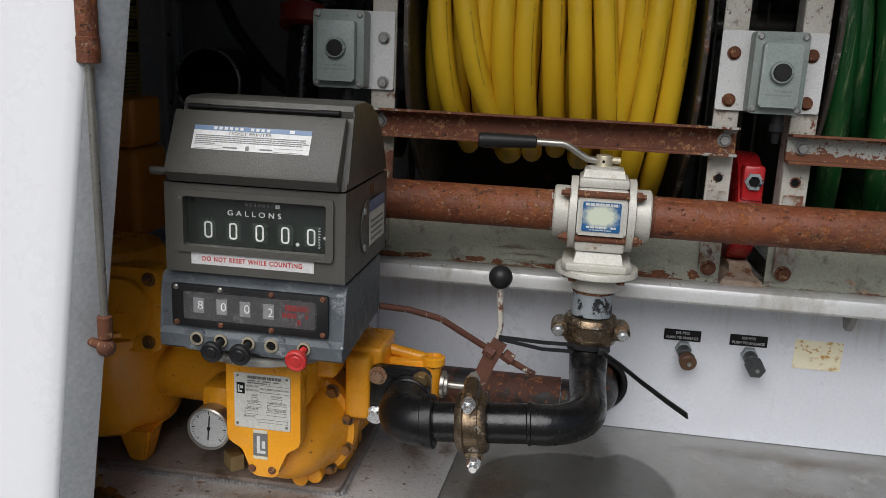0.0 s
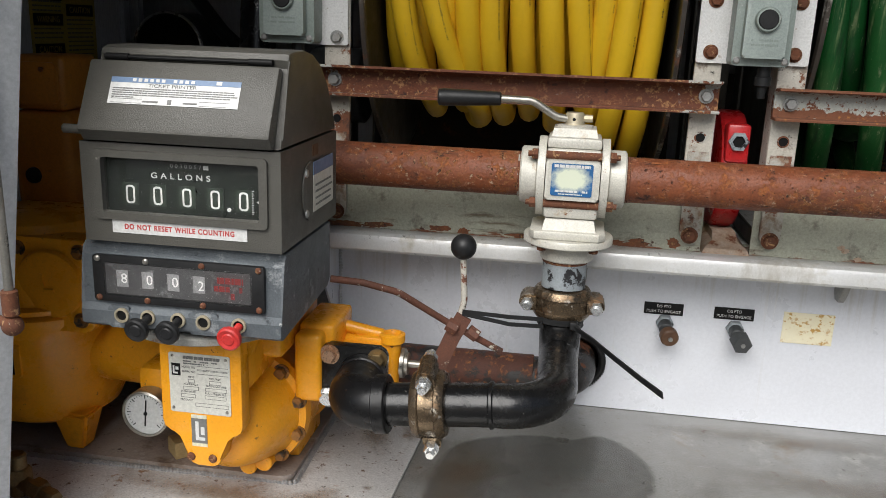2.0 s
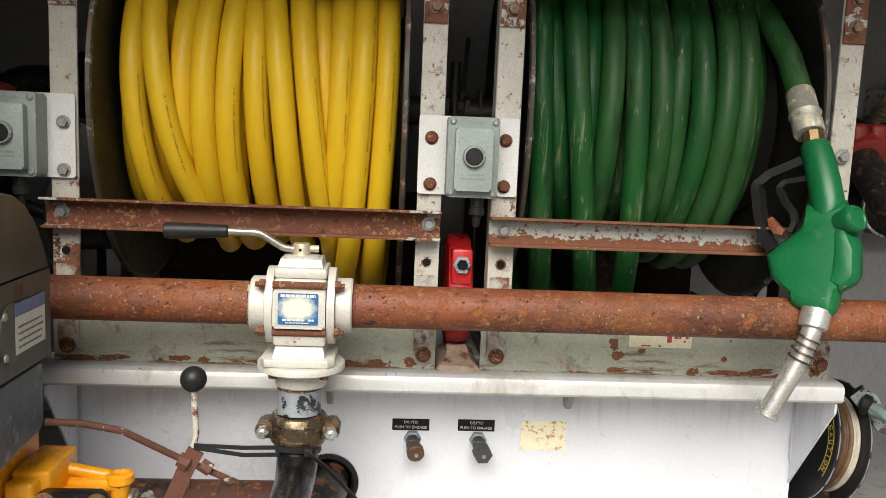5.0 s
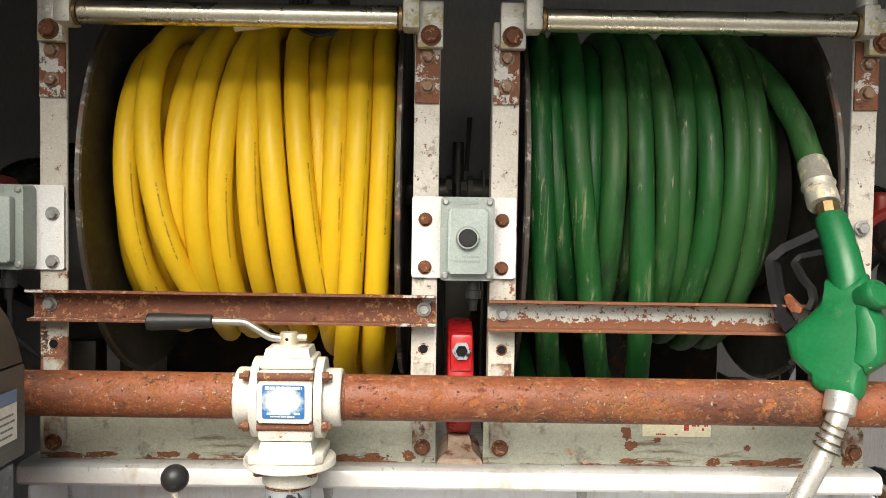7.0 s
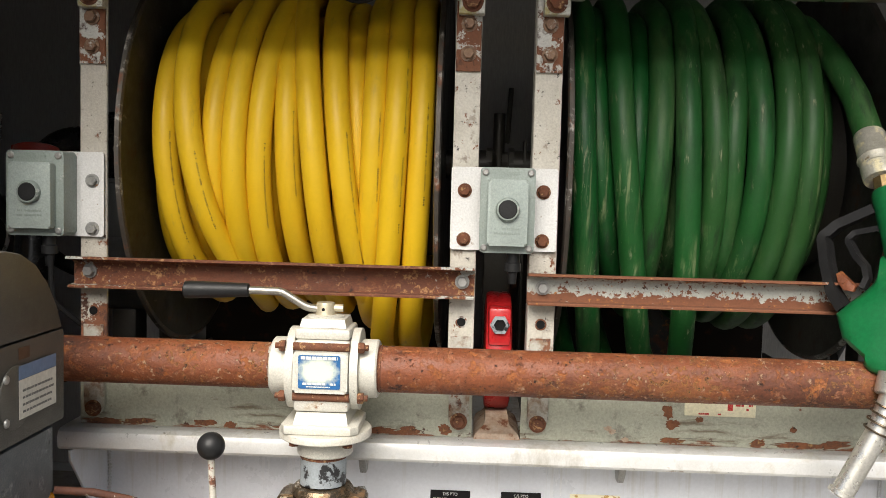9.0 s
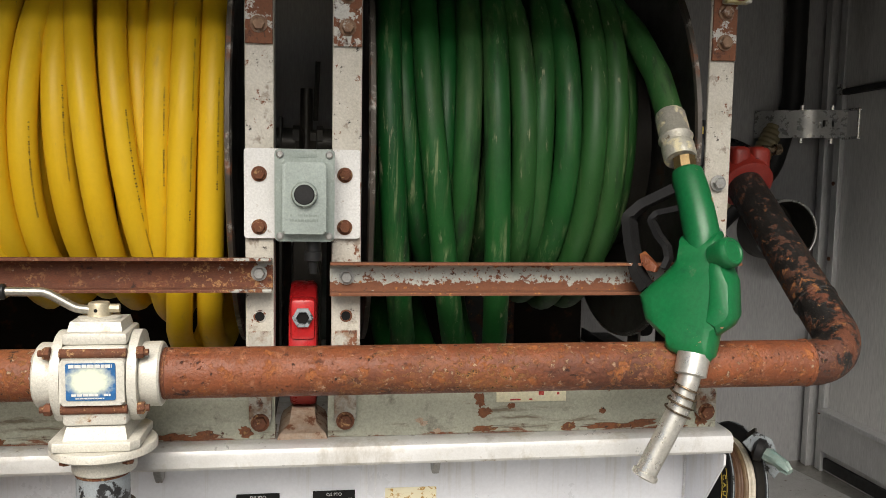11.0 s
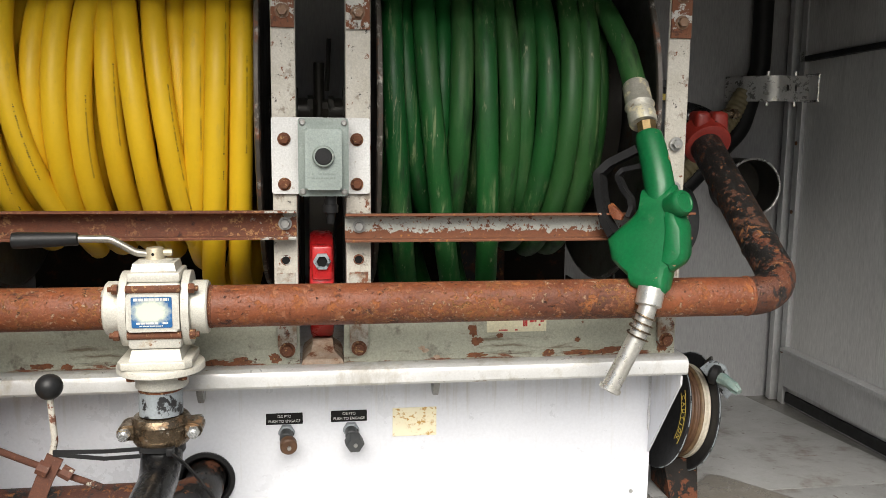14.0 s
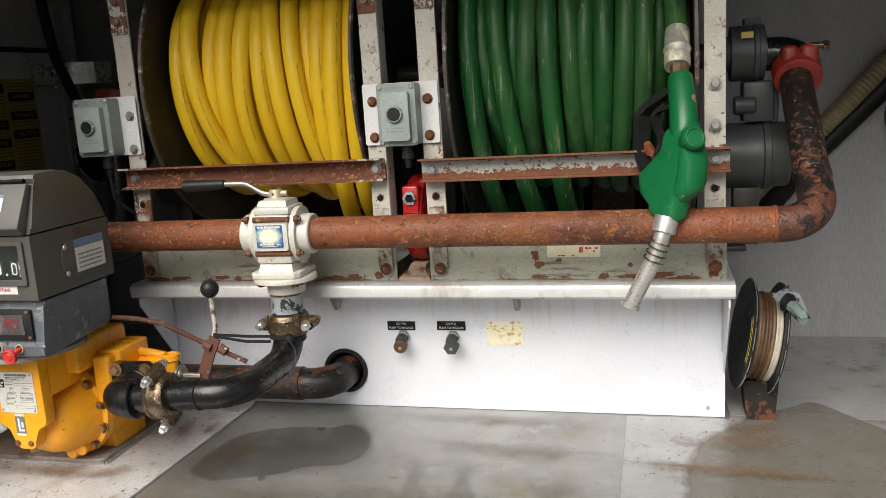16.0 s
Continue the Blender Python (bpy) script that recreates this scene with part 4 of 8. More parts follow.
def stain(outline, material, label, lift=0.0012, at=None):
    """A thin stain that follows its ground; its strength falls from the middle to the rim."""
    at = at or (lambda x, y: (x, y, floor_z(x, y) + lift))
    n = len(outline)
    o = []
    for i in range(n):
        p0, p1, p2, p3 = (Vector(outline[(i + k) % n]) for k in (-1, 0, 1, 2))
        for k in range(8):
            t = k / 8
            q = p1 + (p2 - p0) * (0.5 * t) + (p0 * 2 - p1 * 5 + p2 * 4 - p3) * (0.5 * t * t) + (p1 * 3 - p0 - p2 * 3 + p3) * (0.5 * t ** 3)
            o.append(q)
    c = sum(o, Vector((0, 0))) / len(o)
    bb = B()
    lay = []
    for k in range(1, 13):
        lay.append([bb.verts.new(at(*(c + (q - c) * (k / 12)))) for q in o])
    bb.faces.new(lay[0])
    for p, q in zip(lay, lay[1:]):
        for i in range(len(o)):
            j = (i + 1) % len(o)
            bb.faces.new((p[i], p[j], q[j], q[i]))
    base = at(c.x, c.y)
    bmesh.ops.recalc_face_normals(bb, faces=bb.faces)
    bmesh.ops.translate(bb, verts=bb.verts, vec=-Vector(base))
    me = bpy.data.meshes.new("floor_stain")
    bb.to_mesh(me)
    bb.free()
    fade = me.attributes.new("fade", "FLOAT", "POINT")
    fade.data.foreach_set("value", [1 - k / 12 for k in range(1, 13) for _ in o])
    me.materials.append(M[material])
    ob = new("floor_stain", me)
    ob.location = base
    return tagged(ob, label, "stain", "floor stains")


def blot(cx, cy, rx, ry, seed, turn=0.0):
    """An uneven oval outline."""
    sr = random.Random(seed)
    o = []
    for k in range(14):
        a = 2 * math.pi * k / 14
        m = sr.uniform(0.75, 1.2)
        u, v = rx * m * math.cos(a), ry * m * math.sin(a)
        o.append((cx + u * math.cos(turn) - v * math.sin(turn), cy + u * math.sin(turn) + v * math.cos(turn)))
    return o


stain([(0.362, 1.525), (0.405, 1.508), (0.438, 1.464), (0.455, 1.41), (0.453, 1.35), (0.425, 1.31), (0.385, 1.295), (0.345, 1.285), (0.29, 1.24), (0.22, 1.215), (0.15, 1.2), (0.09, 1.23), (0.082, 1.32), (0.1, 1.42), (0.17, 1.48), (0.26, 1.505), (0.31, 1.5)], "stain_wet", "broad dark wet stain on the bare metal floor", 0.0006)
stain([(1.25, 1.61), (1.34, 1.69), (1.405, 1.756), (1.44, 1.782), (1.475, 1.75), (1.5, 1.7), (1.545, 1.63), (1.585, 1.58), (1.64, 1.512), (1.69, 1.45), (1.734, 1.39), (1.76, 1.3), (1.75, 1.15), (1.45, 1.1), (1.22, 1.08), (1.13, 1.2), (1.15, 1.45)], "stain_damp", "broad damp stain on the floor beside the cord reel", 0.001)
for i, (x, y, rx, ry, turn, mat) in enumerate(((0.55, 1.262, 0.016, 0.009, 0.1, "stain_brown"), (0.3, 1.49, 0.012, 0.012, 0.0, "stain_wet"), (0.27, 1.225, 0.009, 0.012, 0.4, "stain_wet"), (0.14, 1.34, 0.08, 0.05, 0.2, "stain_brown"),
                                               (0.3, 1.14, 0.17, 0.07, 0.2, "stain_brown"), (0.13, 1.3, 0.06, 0.2, -0.1, "stain_brown"), (0.78, 1.42, 0.24, 0.05, 0.0, "stain_brown"), (0.62, 1.17, 0.2, 0.06, 0.0, "stain_brown"),
                                               (0.9, 1.22, 0.08, 0.12, 0.3, "stain_brown"), (0.7, 1.58, 0.3, 0.04, 0.0, "stain_brown"))):
    stain(blot(x, y, rx, ry, 20 + i, turn), mat, "dark spot on the metal floor" if mat == "stain_wet" else "brown grime stain on the metal floor", 0.0012 + 0.0003 * i)
for i, (x, y, rx, ry, turn) in enumerate(((1.15, 1.368, 0.14, 0.012, -0.08), (1.3, 1.346, 0.16, 0.018, -0.02), (1.29, 1.575, 0.08, 0.03, 0.05), (1.2, 1.36, 0.26, 0.035, -0.06), (1.27, 1.5, 0.12, 0.07, 0.2),
                                          (-0.03, 1.42, 0.03, 0.1, 0.3), (-0.07, 1.2, 0.07, 0.03, 0.6), (0.0, 1.24, 0.012, 0.009, 0.0), (0.03, 1.44, 0.02, 0.05, 0.2), (-0.2, 1.18, 0.2, 0.035, 0.0), (-0.02, 1.06, 0.06, 0.02, 0.2))):
    stain(blot(x, y, rx, ry, 60 + i, turn), "stain_rust", "thin brown rust stain on the floor plate", 0.0045 + 0.0003 * i)
b = B()
for i in range(300):
    x, y, r = 1.24 + rng.gauss(0, 0.1), 1.47 + rng.gauss(0, 0.08), rng.choice((0.0005, 0.0006, 0.0007, 0.0009, 0.0012, 0.002))
    if not (1.03 < x < 1.5 and 1.2 < y < 1.59):
        continue
    w = [rng.uniform(0.5, 1.5) for _ in range(7)]
    row = [(x + r * w[k] * math.cos(2 * math.pi * k / 7), y + 0.7 * r * w[k] * math.sin(2 * math.pi * k / 7)) for k in range(7)]
    rings(b, [[(p[0], p[1], DECK + 0.004) for p in row], [(p[0], p[1], DECK + 0.005) for p in row]])
solo("grit", b, "grit", (1.2, 1.45, DECK + 0.004), "scattered dark grit on the floor plate", "grit", kind="stuff")

# pedestal with the white front, shelf lip and gussets
ped = thing("pedestal", (0.54, 1.9, DECK), "white sheet metal pedestal carrying the hose reels", "pedestal")
HOLE = (0.314, 0.965, 0.05)


def holed_sheet(x0, x1, z0, z1, y0, y1, cx, cz, r, n=40):
    """A sheet with one round hole."""
    bb = B()
    outer, inner = [], []
    for k in range(n):
        a = 2 * math.pi * k / n
        c, s = math.cos(a), math.sin(a)
        t = min(((x1 - cx) / c if c > 1e-9 else (x0 - cx) / c if c < -1e-9 else 1e9), ((z1 - cz) / s if s > 1e-9 else (z0 - cz) / s if s < -1e-9 else 1e9))
        outer.append((cx + c * t, cz + s * t))
        inner.append((cx + c * r, cz + s * r))
    lay = [[bb.verts.new((p[0], y, p[1])) for p in o] for y in (y0, y1) for o in (outer, inner)]
    fo, fi, bo, bi = lay
    for i in range(n):
        j = (i + 1) % n
        for q in ((fo[i], fo[j], fi[j], fi[i]), (bo[i], bo[j], bi[j], bi[i]), (fi[i], fi[j], bi[j], bi[i]), (fo[i], fo[j], bo[j], bo[i])):
            bb.faces.new(q)
    for cxz in ((x0, z0), (x1, z0), (x1, z1), (x0, z1)):
        i = min(range(n), key=lambda k: (outer[k][0] - cxz[0]) ** 2 + (outer[k][1] - cxz[1]) ** 2)
        for row, y in ((fo, y0), (bo, y1)):
            row[i].co = (cxz[0], y, cxz[1])
    return bb


part("front_panel", holed_sheet(-0.165, 1.238, DECK + 0.001, 1.19, 1.648, 1.652, *HOLE), "white_panel", ped, "white painted front sheet with a round hole", smooth=20)
b = B()
box(b, -0.165, -0.161, 1.653, 2.3, DECK + 0.001, 1.19)
part("side_panel", b, "white_panel", ped)
b = B()
box(b, 1.234, 1.238, 1.653, 2.3, DECK + 0.001, 1.19)
part("side_panel", b, "white_panel", ped)
b = B()
lip = [(1.655, 1.191), (1.51, 1.191), (1.504, 1.192), (1.5, 1.197), (1.499, 1.214), (1.502, 1.222), (1.509, 1.226), (1.522, 1.227), (2.3, 1.227), (2.3, 1.222), (1.655, 1.222)]
slab(b, lip, "x", -0.182, 1.247)
part("shelf", b, "shelf_alu", ped, "worn aluminium shelf with a rounded front lip")
for x in (1.2335, -0.165):
    b = B()
    slab(b, [(1.503, 1.1895), (1.503, 1.172), (1.516, 1.156), (1.6472, 0.979), (1.6472, 1.1895)], "x", x, x + 0.004)
    part("gusset", b, "white_panel", ped)
b = B()
p = weld_bead((1.232, 1.645, 1.03), (1.232, 1.645, 1.185), 0.003, 0.004)
part("weld", p, "weld_painted", ped)
part("weld", weld_bead((-0.158, 1.645, 0.9), (-0.158, 1.645, 1.185), 0.004), "weld_painted", ped)
for x in (0.309, 0.763):
    b = B()
    slab(b, [(1.575, 1.1905), (1.64, 1.1905), (1.64, 1.15), (1.63, 1.134), (1.612, 1.134), (1.6, 1.15)], "x", x, x + 0.012, 0.002)
    part("tab", b, "galv", ped)
b = B()
rod(b, (1.2, 1.648, 0.893), (1.2, 1.645, 0.893), 0.004, seg=12)
part("rivet", b, "galv", ped)


def tag_plate(x0, z0, text):
    d = thing("name_tag", (x0, 1.648, z0), "small black engraved tag with white lettering", "tag", "control tags")
    bb = B()
    box(bb, x0, x0 + 0.072, 1.6455, 1.6479, z0, z0 + 0.023, 0.0006, 1)
    part("plate", bb, "label_black", d)
    words("lettering", text + " PTO", (x0 + 0.036, 1.6452, z0 + 0.0165), 0.0078, "label_white", d, 0.026)
    words("lettering", "PUSH TO ENGAGE", (x0 + 0.036, 1.6452, z0 + 0.0065), 0.0078, "label_white", d, 0.062)


tag_plate(0.434, 1.073, "D/S")
tag_plate(0.562, 1.074, "C/S")


def pull_knob(x, z, cap, mat, hexed):
    d = thing("push_valve", (x, 1.648, z), "black push valve on the white panel, " + cap, "knob", "push valves")
    bb = B()
    hexagon(bb, (x, 1.648, z + 0.012), (0, -1, -0.12), 0.0165, 0.012)
    part("nut", bb, "galv_worn", d)
    bb = B()
    rod(bb, (x, 1.637, z + 0.011), (x, 1.612, z + 0.008), 0.0125, seg=20, edge=0.002)
    part("stem", bb, "pump_grey", d)
    bb = B()
    if hexed:
        hexagon(bb, (x + 0.004, 1.613, z + 0.002), (0.1, -1, -0.15), 0.0185, 0.024)
    else:
        lathe(bb, (x + 0.004, 1.612, z + 0.002), (0.1, -1, -0.15), [(0, 0.013), (0.003, 0.0165), (0.018, 0.0165), (0.021, 0.014), (0.0212, 0.004)], 24)
    part("cap", bb, mat, d, cap)
    bb = B()
    rod(bb, (x + 0.0065, 1.5905, z - 0.001), (x + 0.007, 1.587, z - 0.0015), 0.004, seg=12)
    part("screw", bb, "galv", d)


pull_knob(0.474, 1.046, "with a dull red cap", "cord_brown", False)
pull_knob(0.602, 1.046, "with a dark hexagon cap", "pump_grey", True)
b = B()
box(b, 0.686, 0.776, 1.6465, 1.6478, 1.038, 1.098, 0.0004, 1)
solo("old_decal", b, "label_old", (0.73, 1.648, 1.038), "faded cream decal with peeling brown patches", "decal")


# ---- hose reels ----
AXIS_Y, AXIS_Z, FLANGE, WRAP, HOSE = 1.893, 1.695, 0.375, 0.277, 0.0222


def turn_path(xt, xm, xb, lift, droop, n=96, crown=0.042):
    """One winding: x shifts from top to bottom at the front; droop lets the lower part hang."""
    pts = []
    for k in range(n):
        a = 2 * math.pi * k / n - math.pi
        s = max(-1.35, min(1.35, a / radians(45)))
        fade = 1.0 if abs(a) < radians(75) else max(0.0, 1 - (abs(a) - radians(75)) / radians(70))
        q = (xt - xb) / 2 * s + ((xt + xb) / 2 - xm) * s * s
        hang = droop * max(0.0, math.sin(-a)) ** 2 if a < 0 else 0.0
        r = WRAP + lift + 0.002 * math.sin(3 * a + 40 * xm) + (crown * math.sin(a) ** 2 if 0 < a < math.pi else 0.0)
        pts.append((xm + q * fade, AXIS_Y - r * math.cos(a) - hang * 0.35 * math.cos(a), AXIS_Z + r * math.sin(a) - hang))
    return pts


def print_marks(bm, pts, off, lo, hi, r):
    """Runs of tiny unreadable print along a winding."""
    for i in range(len(pts)):
        a = 360 * i / len(pts) - 180
        if not lo < a < hi or rng.random() < 0.12:
            continue
        p, q = Vector(pts[i]), Vector(pts[(i + 1) % len(pts)])
        d = (q - p)
        out = Vector((0, p.y - AXIS_Y, p.z - AXIS_Z)).normalized()
        side = d.cross(out).normalized()
        dirn = (out * math.cos(off) + side * math.sin(off)).normalized()
        for j in range(5):
            if rng.random() < 0.8:
                c = p + d * ((j + 0.5) / 5) + dirn * (r + 0.0001)
                w = side * math.cos(off) - out * math.sin(off)
                l = d.normalized() * d.length * rng.uniform(0.03, 0.07)
                w = w * rng.uniform(0.0008, 0.0017)
                vs = [bm.verts.new(c + l * e + w * g + dirn * 0.0002) for e, g in ((-1, -1), (1, -1), (1, 1), (-1, 1))]
                bm.faces.new(vs)
    return bm


def post(reel, x0, x1, top, hook, paint):
    """A flat-bar post of the reel frame with its rusty joint plate, feet and hole."""
    bb = B()
    box(bb, x0, x1, 1.524, 1.530, 1.34, top, 0.001, 1)
    box(bb, x0 if hook > 0 else x1 - 0.006, x0 + 0.006 if hook > 0 else x1, 1.5305, 1.575, 1.34, top, 0.001, 1)
    pp = part("post", bb, paint, reel, "white post with peeling paint and rust")
    xc = (x0 + x1) / 2
    bb = B()
    box(bb, x0 + 0.001, x1 - 0.001, 1.519, 1.5236, 1.83, top - 0.01, 0.001, 1)
    part("joint_plate", bb, "plate_flaked", pp)
    for z in (1.858, 1.905):
        bb = B()
        bolt(bb, (xc, 1.519, z), (0, -1, 0), 0.0095, 0.012)
        part("bolt", bb, "bolt_worn", pp)
    bb = B()
    rod(bb, (xc, 1.5238, 1.423), (xc, 1.5225, 1.423), 0.0072, seg=18)
    part("bolt_hole", bb, "label_black", pp)
    bb = B()
    lathe(bb, (xc, 1.5236, 1.423), (0, -1, 0), [(0, 0.0098), (0.001, 0.0085), (0.0011, 0.0073)], 18, caps=False)
    part("hole_rim", bb, "plate_flaked", pp)
    foot = [(xc - 0.017, 1.40), (xc - 0.017, 1.262), (xc - 0.012, 1.25), (xc, 1.245), (xc + 0.012, 1.25), (xc + 0.017, 1.262), (xc + 0.017, 1.40)]
    bb = B()
    slab(bb, foot, "y", 1.522, 1.532, 0.0012)
    part("foot_strap", bb, "foot_flaked", pp, "rust-streaked foot strap")
    bb = B()
    bolt(bb, (xc, 1.522, 1.258), (0, -1, 0), 0.0105, 0.01)
    part("bolt", bb, "bolt_rust", pp)
    return pp


def reel(name, label, x0, x1, posts, flanges, turns, mat, hose_label, rail_mat, rail_z, rail_span, roller, fl_mat):
    d = thing(name, ((x0 + x1) / 2, 1.9, 1.227), label, "hose reel", "hose reels")
    bb = B()
    slab(bb, [(1.536, 1.2275), (1.536, 1.357), (1.5385, 1.36), (1.60, 1.36), (1.60, 1.356), (1.5405, 1.356), (1.5405, 1.2315), (1.60, 1.2315), (1.60, 1.2275)], "x", x0, x1)
    part("base_front", bb, "base_grey", d, "grey-green base channel with rust stains")
    # added plate that paints the darkness behind and below the drum
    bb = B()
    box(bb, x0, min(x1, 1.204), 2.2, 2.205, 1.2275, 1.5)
    part("base_back", bb, "shade_steel", d, "added dark plate for the shade below the drum")
    if x0 > 0.5:
        bb = B()
        box(bb, 0.91, 1.03, 2.17, 2.199, 1.2275, 1.45, 0.002, 1)
        part("rear_bracket", bb, "rust_dark", d, "dark rusty bracket below the drum")
    for sgn, xp in ((1, posts[0]), (-1, posts[1])):
        post(d, xp[0], xp[1], 1.965, sgn, "post_rusty" if sgn > 0 and x0 < 0 else "post_paint")
    # side arms from the posts back to the bearings
    for xa in (posts[0][0] + 0.004, posts[1][1] - 0.01):
        bb = B()
        box(bb, xa, xa + 0.006, 1.576, 2.24, 1.232, 1.262, 0.001, 1)
        box(bb, xa, xa + 0.006, AXIS_Y - 0.03, AXIS_Y + 0.03, 1.263, AXIS_Z + 0.05, 0.001, 1)
        part("side_arm", bb, "black_steel", d)
    # front rail
    ra, rb = rail_span
    bb = B()
    slab(bb, [(1.486, rail_z - 0.023), (1.4865, rail_z - 0.026), (1.52, rail_z - 0.026), (1.52, rail_z - 0.021), (1.516, rail_z + 0.019), (1.508, rail_z + 0.0235), (1.478, rail_z + 0.0255), (1.478, rail_z + 0.0215), (1.505, rail_z + 0.018), (1.5115, rail_z + 0.013), (1.5115, rail_z - 0.0215), (1.487, rail_z - 0.0215)], "x", ra, rb, 0.0008, 1)
    rl = part("front_rail", bb, rail_mat, d, "rusty angle rail across the reel")
    for xp in posts:
        bb = B()
        bolt(bb, ((xp[0] + xp[1]) / 2, 1.5108, rail_z), (0, -1, 0), 0.0088, 0.012)
        part("bolt", bb, "galv", rl)
    if x0 > 0:
        for zb in (1.636, 1.553):
            bb = B()
            bolt(bb, ((posts[1][0] + posts[1][1]) / 2, 1.5195, zb), (0, -1, 0), 0.0095, 0.012)
            part("bolt", bb, "galv", d)
    # flanges with a rolled rim
    for xf, sg in flanges:
        bb = B()
        prof = [(0, 0.05), (0, FLANGE - 0.012), (-0.004, FLANGE - 0.006), (-0.002, FLANGE), (0.004, FLANGE + 0.001), (0.006, FLANGE - 0.006), (0.003, FLANGE - 0.012), (0.003, 0.05)]
        lathe(bb, (xf, AXIS_Y, AXIS_Z), (sg, 0, 0), prof, 96, caps=False)
        fl = part("flange", bb, fl_mat, d, "dark steel reel flange with a rolled worn rim")
        bb = B()
        lathe(bb, (xf, AXIS_Y, AXIS_Z), (sg, 0, 0), [(-0.0046, FLANGE - 0.005), (-0.0028, FLANGE + 0.0008), (0.0042, FLANGE + 0.002), (0.0068, FLANGE - 0.005)], 96, caps=False)
        part("rim", bb, "rim_worn", fl, "chipped and rusty rim")
    xa, xb = flanges[0][0], flanges[1][0]
    bb = B()
    rod(bb, (xa + 0.004, AXIS_Y, AXIS_Z), (xb - 0.004, AXIS_Y, AXIS_Z), 0.19, seg=48)
    part("drum", bb, "black_steel", d)
    for q0, q1 in ((x0 - 0.02, xa), (xb, x1 + 0.02)):
        bb = B()
        rod(bb, (q0, AXIS_Y, AXIS_Z), (q1, AXIS_Y, AXIS_Z), 0.03, seg=20)
        part("axle_stub", bb, "black_steel", d)
    # hose
    bp = B()
    for xt, xm, xbt, lift, droop in turns:
        pts = turn_path(xt, xm, xbt, lift, droop, crown=0.004 if xm < -0.04 else 0.024 if xm < 0.02 else 0.042)
        bb = B()
        sweep(bb, pts, HOSE, 14, closed=True)
        h = part("hose_turn", bb, mat, d, hose_label, smooth=60)
        if mat == "hose_yellow" and lift > -0.01 and rng.random() < 0.8:
            p0 = rng.uniform(-60, -10)
            print_marks(bp, pts, rng.choice((0.55, 0.7, 0.8)), p0, p0 + rng.uniform(25, 60), HOSE)
    for k in range(int((xb - xa - 0.03) / 0.046)):
        x = xa + 0.032 + 0.046 * k
        bb = B()
        sweep(bb, turn_path(x + 0.006, x, x - 0.006, -0.046, 0.0, 64), HOSE, 12, closed=True)
        part("hose_turn", bb, mat, d, hose_label, smooth=60)
    if bp.verts:
        tagged(part("hose_print", bp, "hose_ink", d, "fine black print along the hose"), kind="stuff")
    # top roller
    za, y = 1.962, 1.492
    r0, r1 = roller
    bb = B()
    rod(bb, (r0, y, za), (r1, y, za), 0.0185, seg=40, edge=0.002)
    part("guide_roller", bb, "chrome", d, "polished steel guide roller")
    for xe, sg in ((r0, -1), (r1, 1)):
        bb = B()
        rod(bb, (xe + sg * 0.0005, y, za), (xe + sg * 0.006, y, za), 0.0205, seg=32)
        part("bearing_washer", bb, "brass", d)
        bb = B()
        box(bb, min(xe + sg * 0.0065, xe + sg * 0.034), max(xe + sg * 0.0065, xe + sg * 0.034), y - 0.022, y + 0.026, za - 0.02, za + 0.03, 0.004)
        box(bb, min(xe + sg * 0.030, xe + sg * 0.072), max(xe + sg * 0.030, xe + sg * 0.072), y + 0.006, y + 0.026, za - 0.045, za + 0.03, 0.003)
        rod(bb, (xe + sg * 0.02, y, za + 0.028), (xe + sg * 0.02, y, za + 0.3), 0.016, seg=20)
        br = part("roller_bracket", bb, "bracket_worn", d, "plated corner bracket of the roller")
        bb = B()
        bolt(bb, (xe + sg * 0.052, y + 0.006, za - 0.026), (0, -1, 0), 0.0125, 0.012)
        part("bolt", bb, "bolt_rust", br)
    return d


Y = [(-0.05, -0.046, -0.02, 0, 0), (-0.016, 0.006, 0.062, 0.016, 0), (0.045, 0.036, 0.044, -0.012, 0), (0.085, 0.076, 0.084, 0.002, 0), (0.133, 0.119, 0.126, 0, 0.01),
     (0.162, 0.169, 0.18, -0.008, 0.006), (0.189, 0.217, 0.234, 0.008, 0.015), (0.241, 0.264, 0.291, 0.004, 0.03), (0.277, 0.292, 0.294, -0.024, 0), (0.319, 0.32, 0.308, -0.004, 0.05),
     (0.359, 0.359, 0.34, 0.006, 0.12), (0.401, 0.402, 0.389, -0.004, 0.115)]
G = [(0.685, 0.686, 0.709, 0.0, 0.15), (0.712, 0.717, 0.752, -0.024, 0), (0.746, 0.756, 0.796, 0.004, 0.155), (0.788, 0.781, 0.789, -0.03, 0), (0.824, 0.814, 0.813, -0.004, 0.01),
     (0.866, 0.863, 0.88, 0.005, 0.155), (0.903, 0.912, 0.914, -0.003, 0.01), (0.955, 0.941, 0.95, -0.012, 0), (0.982, 0.984, 0.971, 0.002, 0.01), (1.034, 1.028, 1.013, 0.006, 0.02), (1.071, 1.068, 1.058, 0, 0.02)]
yellow_reel = reel("hose_reel", "hose reel wound with yellow rubber fuel hose", -0.16, 0.505, ((-0.154, -0.109), (0.462, 0.504)), ((-0.09, -1), (0.436, 1)), Y,
                   "hose_yellow", "bright yellow rubber hose with black print", "rail_rust", 1.491, (-0.158, 0.503), (-0.075, 0.436), "flange_steel")
green_reel = reel("hose_reel", "hose reel wound with scuffed green fuel hose", 0.586, 1.232, ((0.591, 0.635), (1.187, 1.229)), ((0.653, -1), (1.172, 1)), G,
                  "hose_green", "scuffed green rubber hose", "rail_paint", 1.485, (0.588, 1.236), (0.672, 1.169), "flange_steel")
b = B()
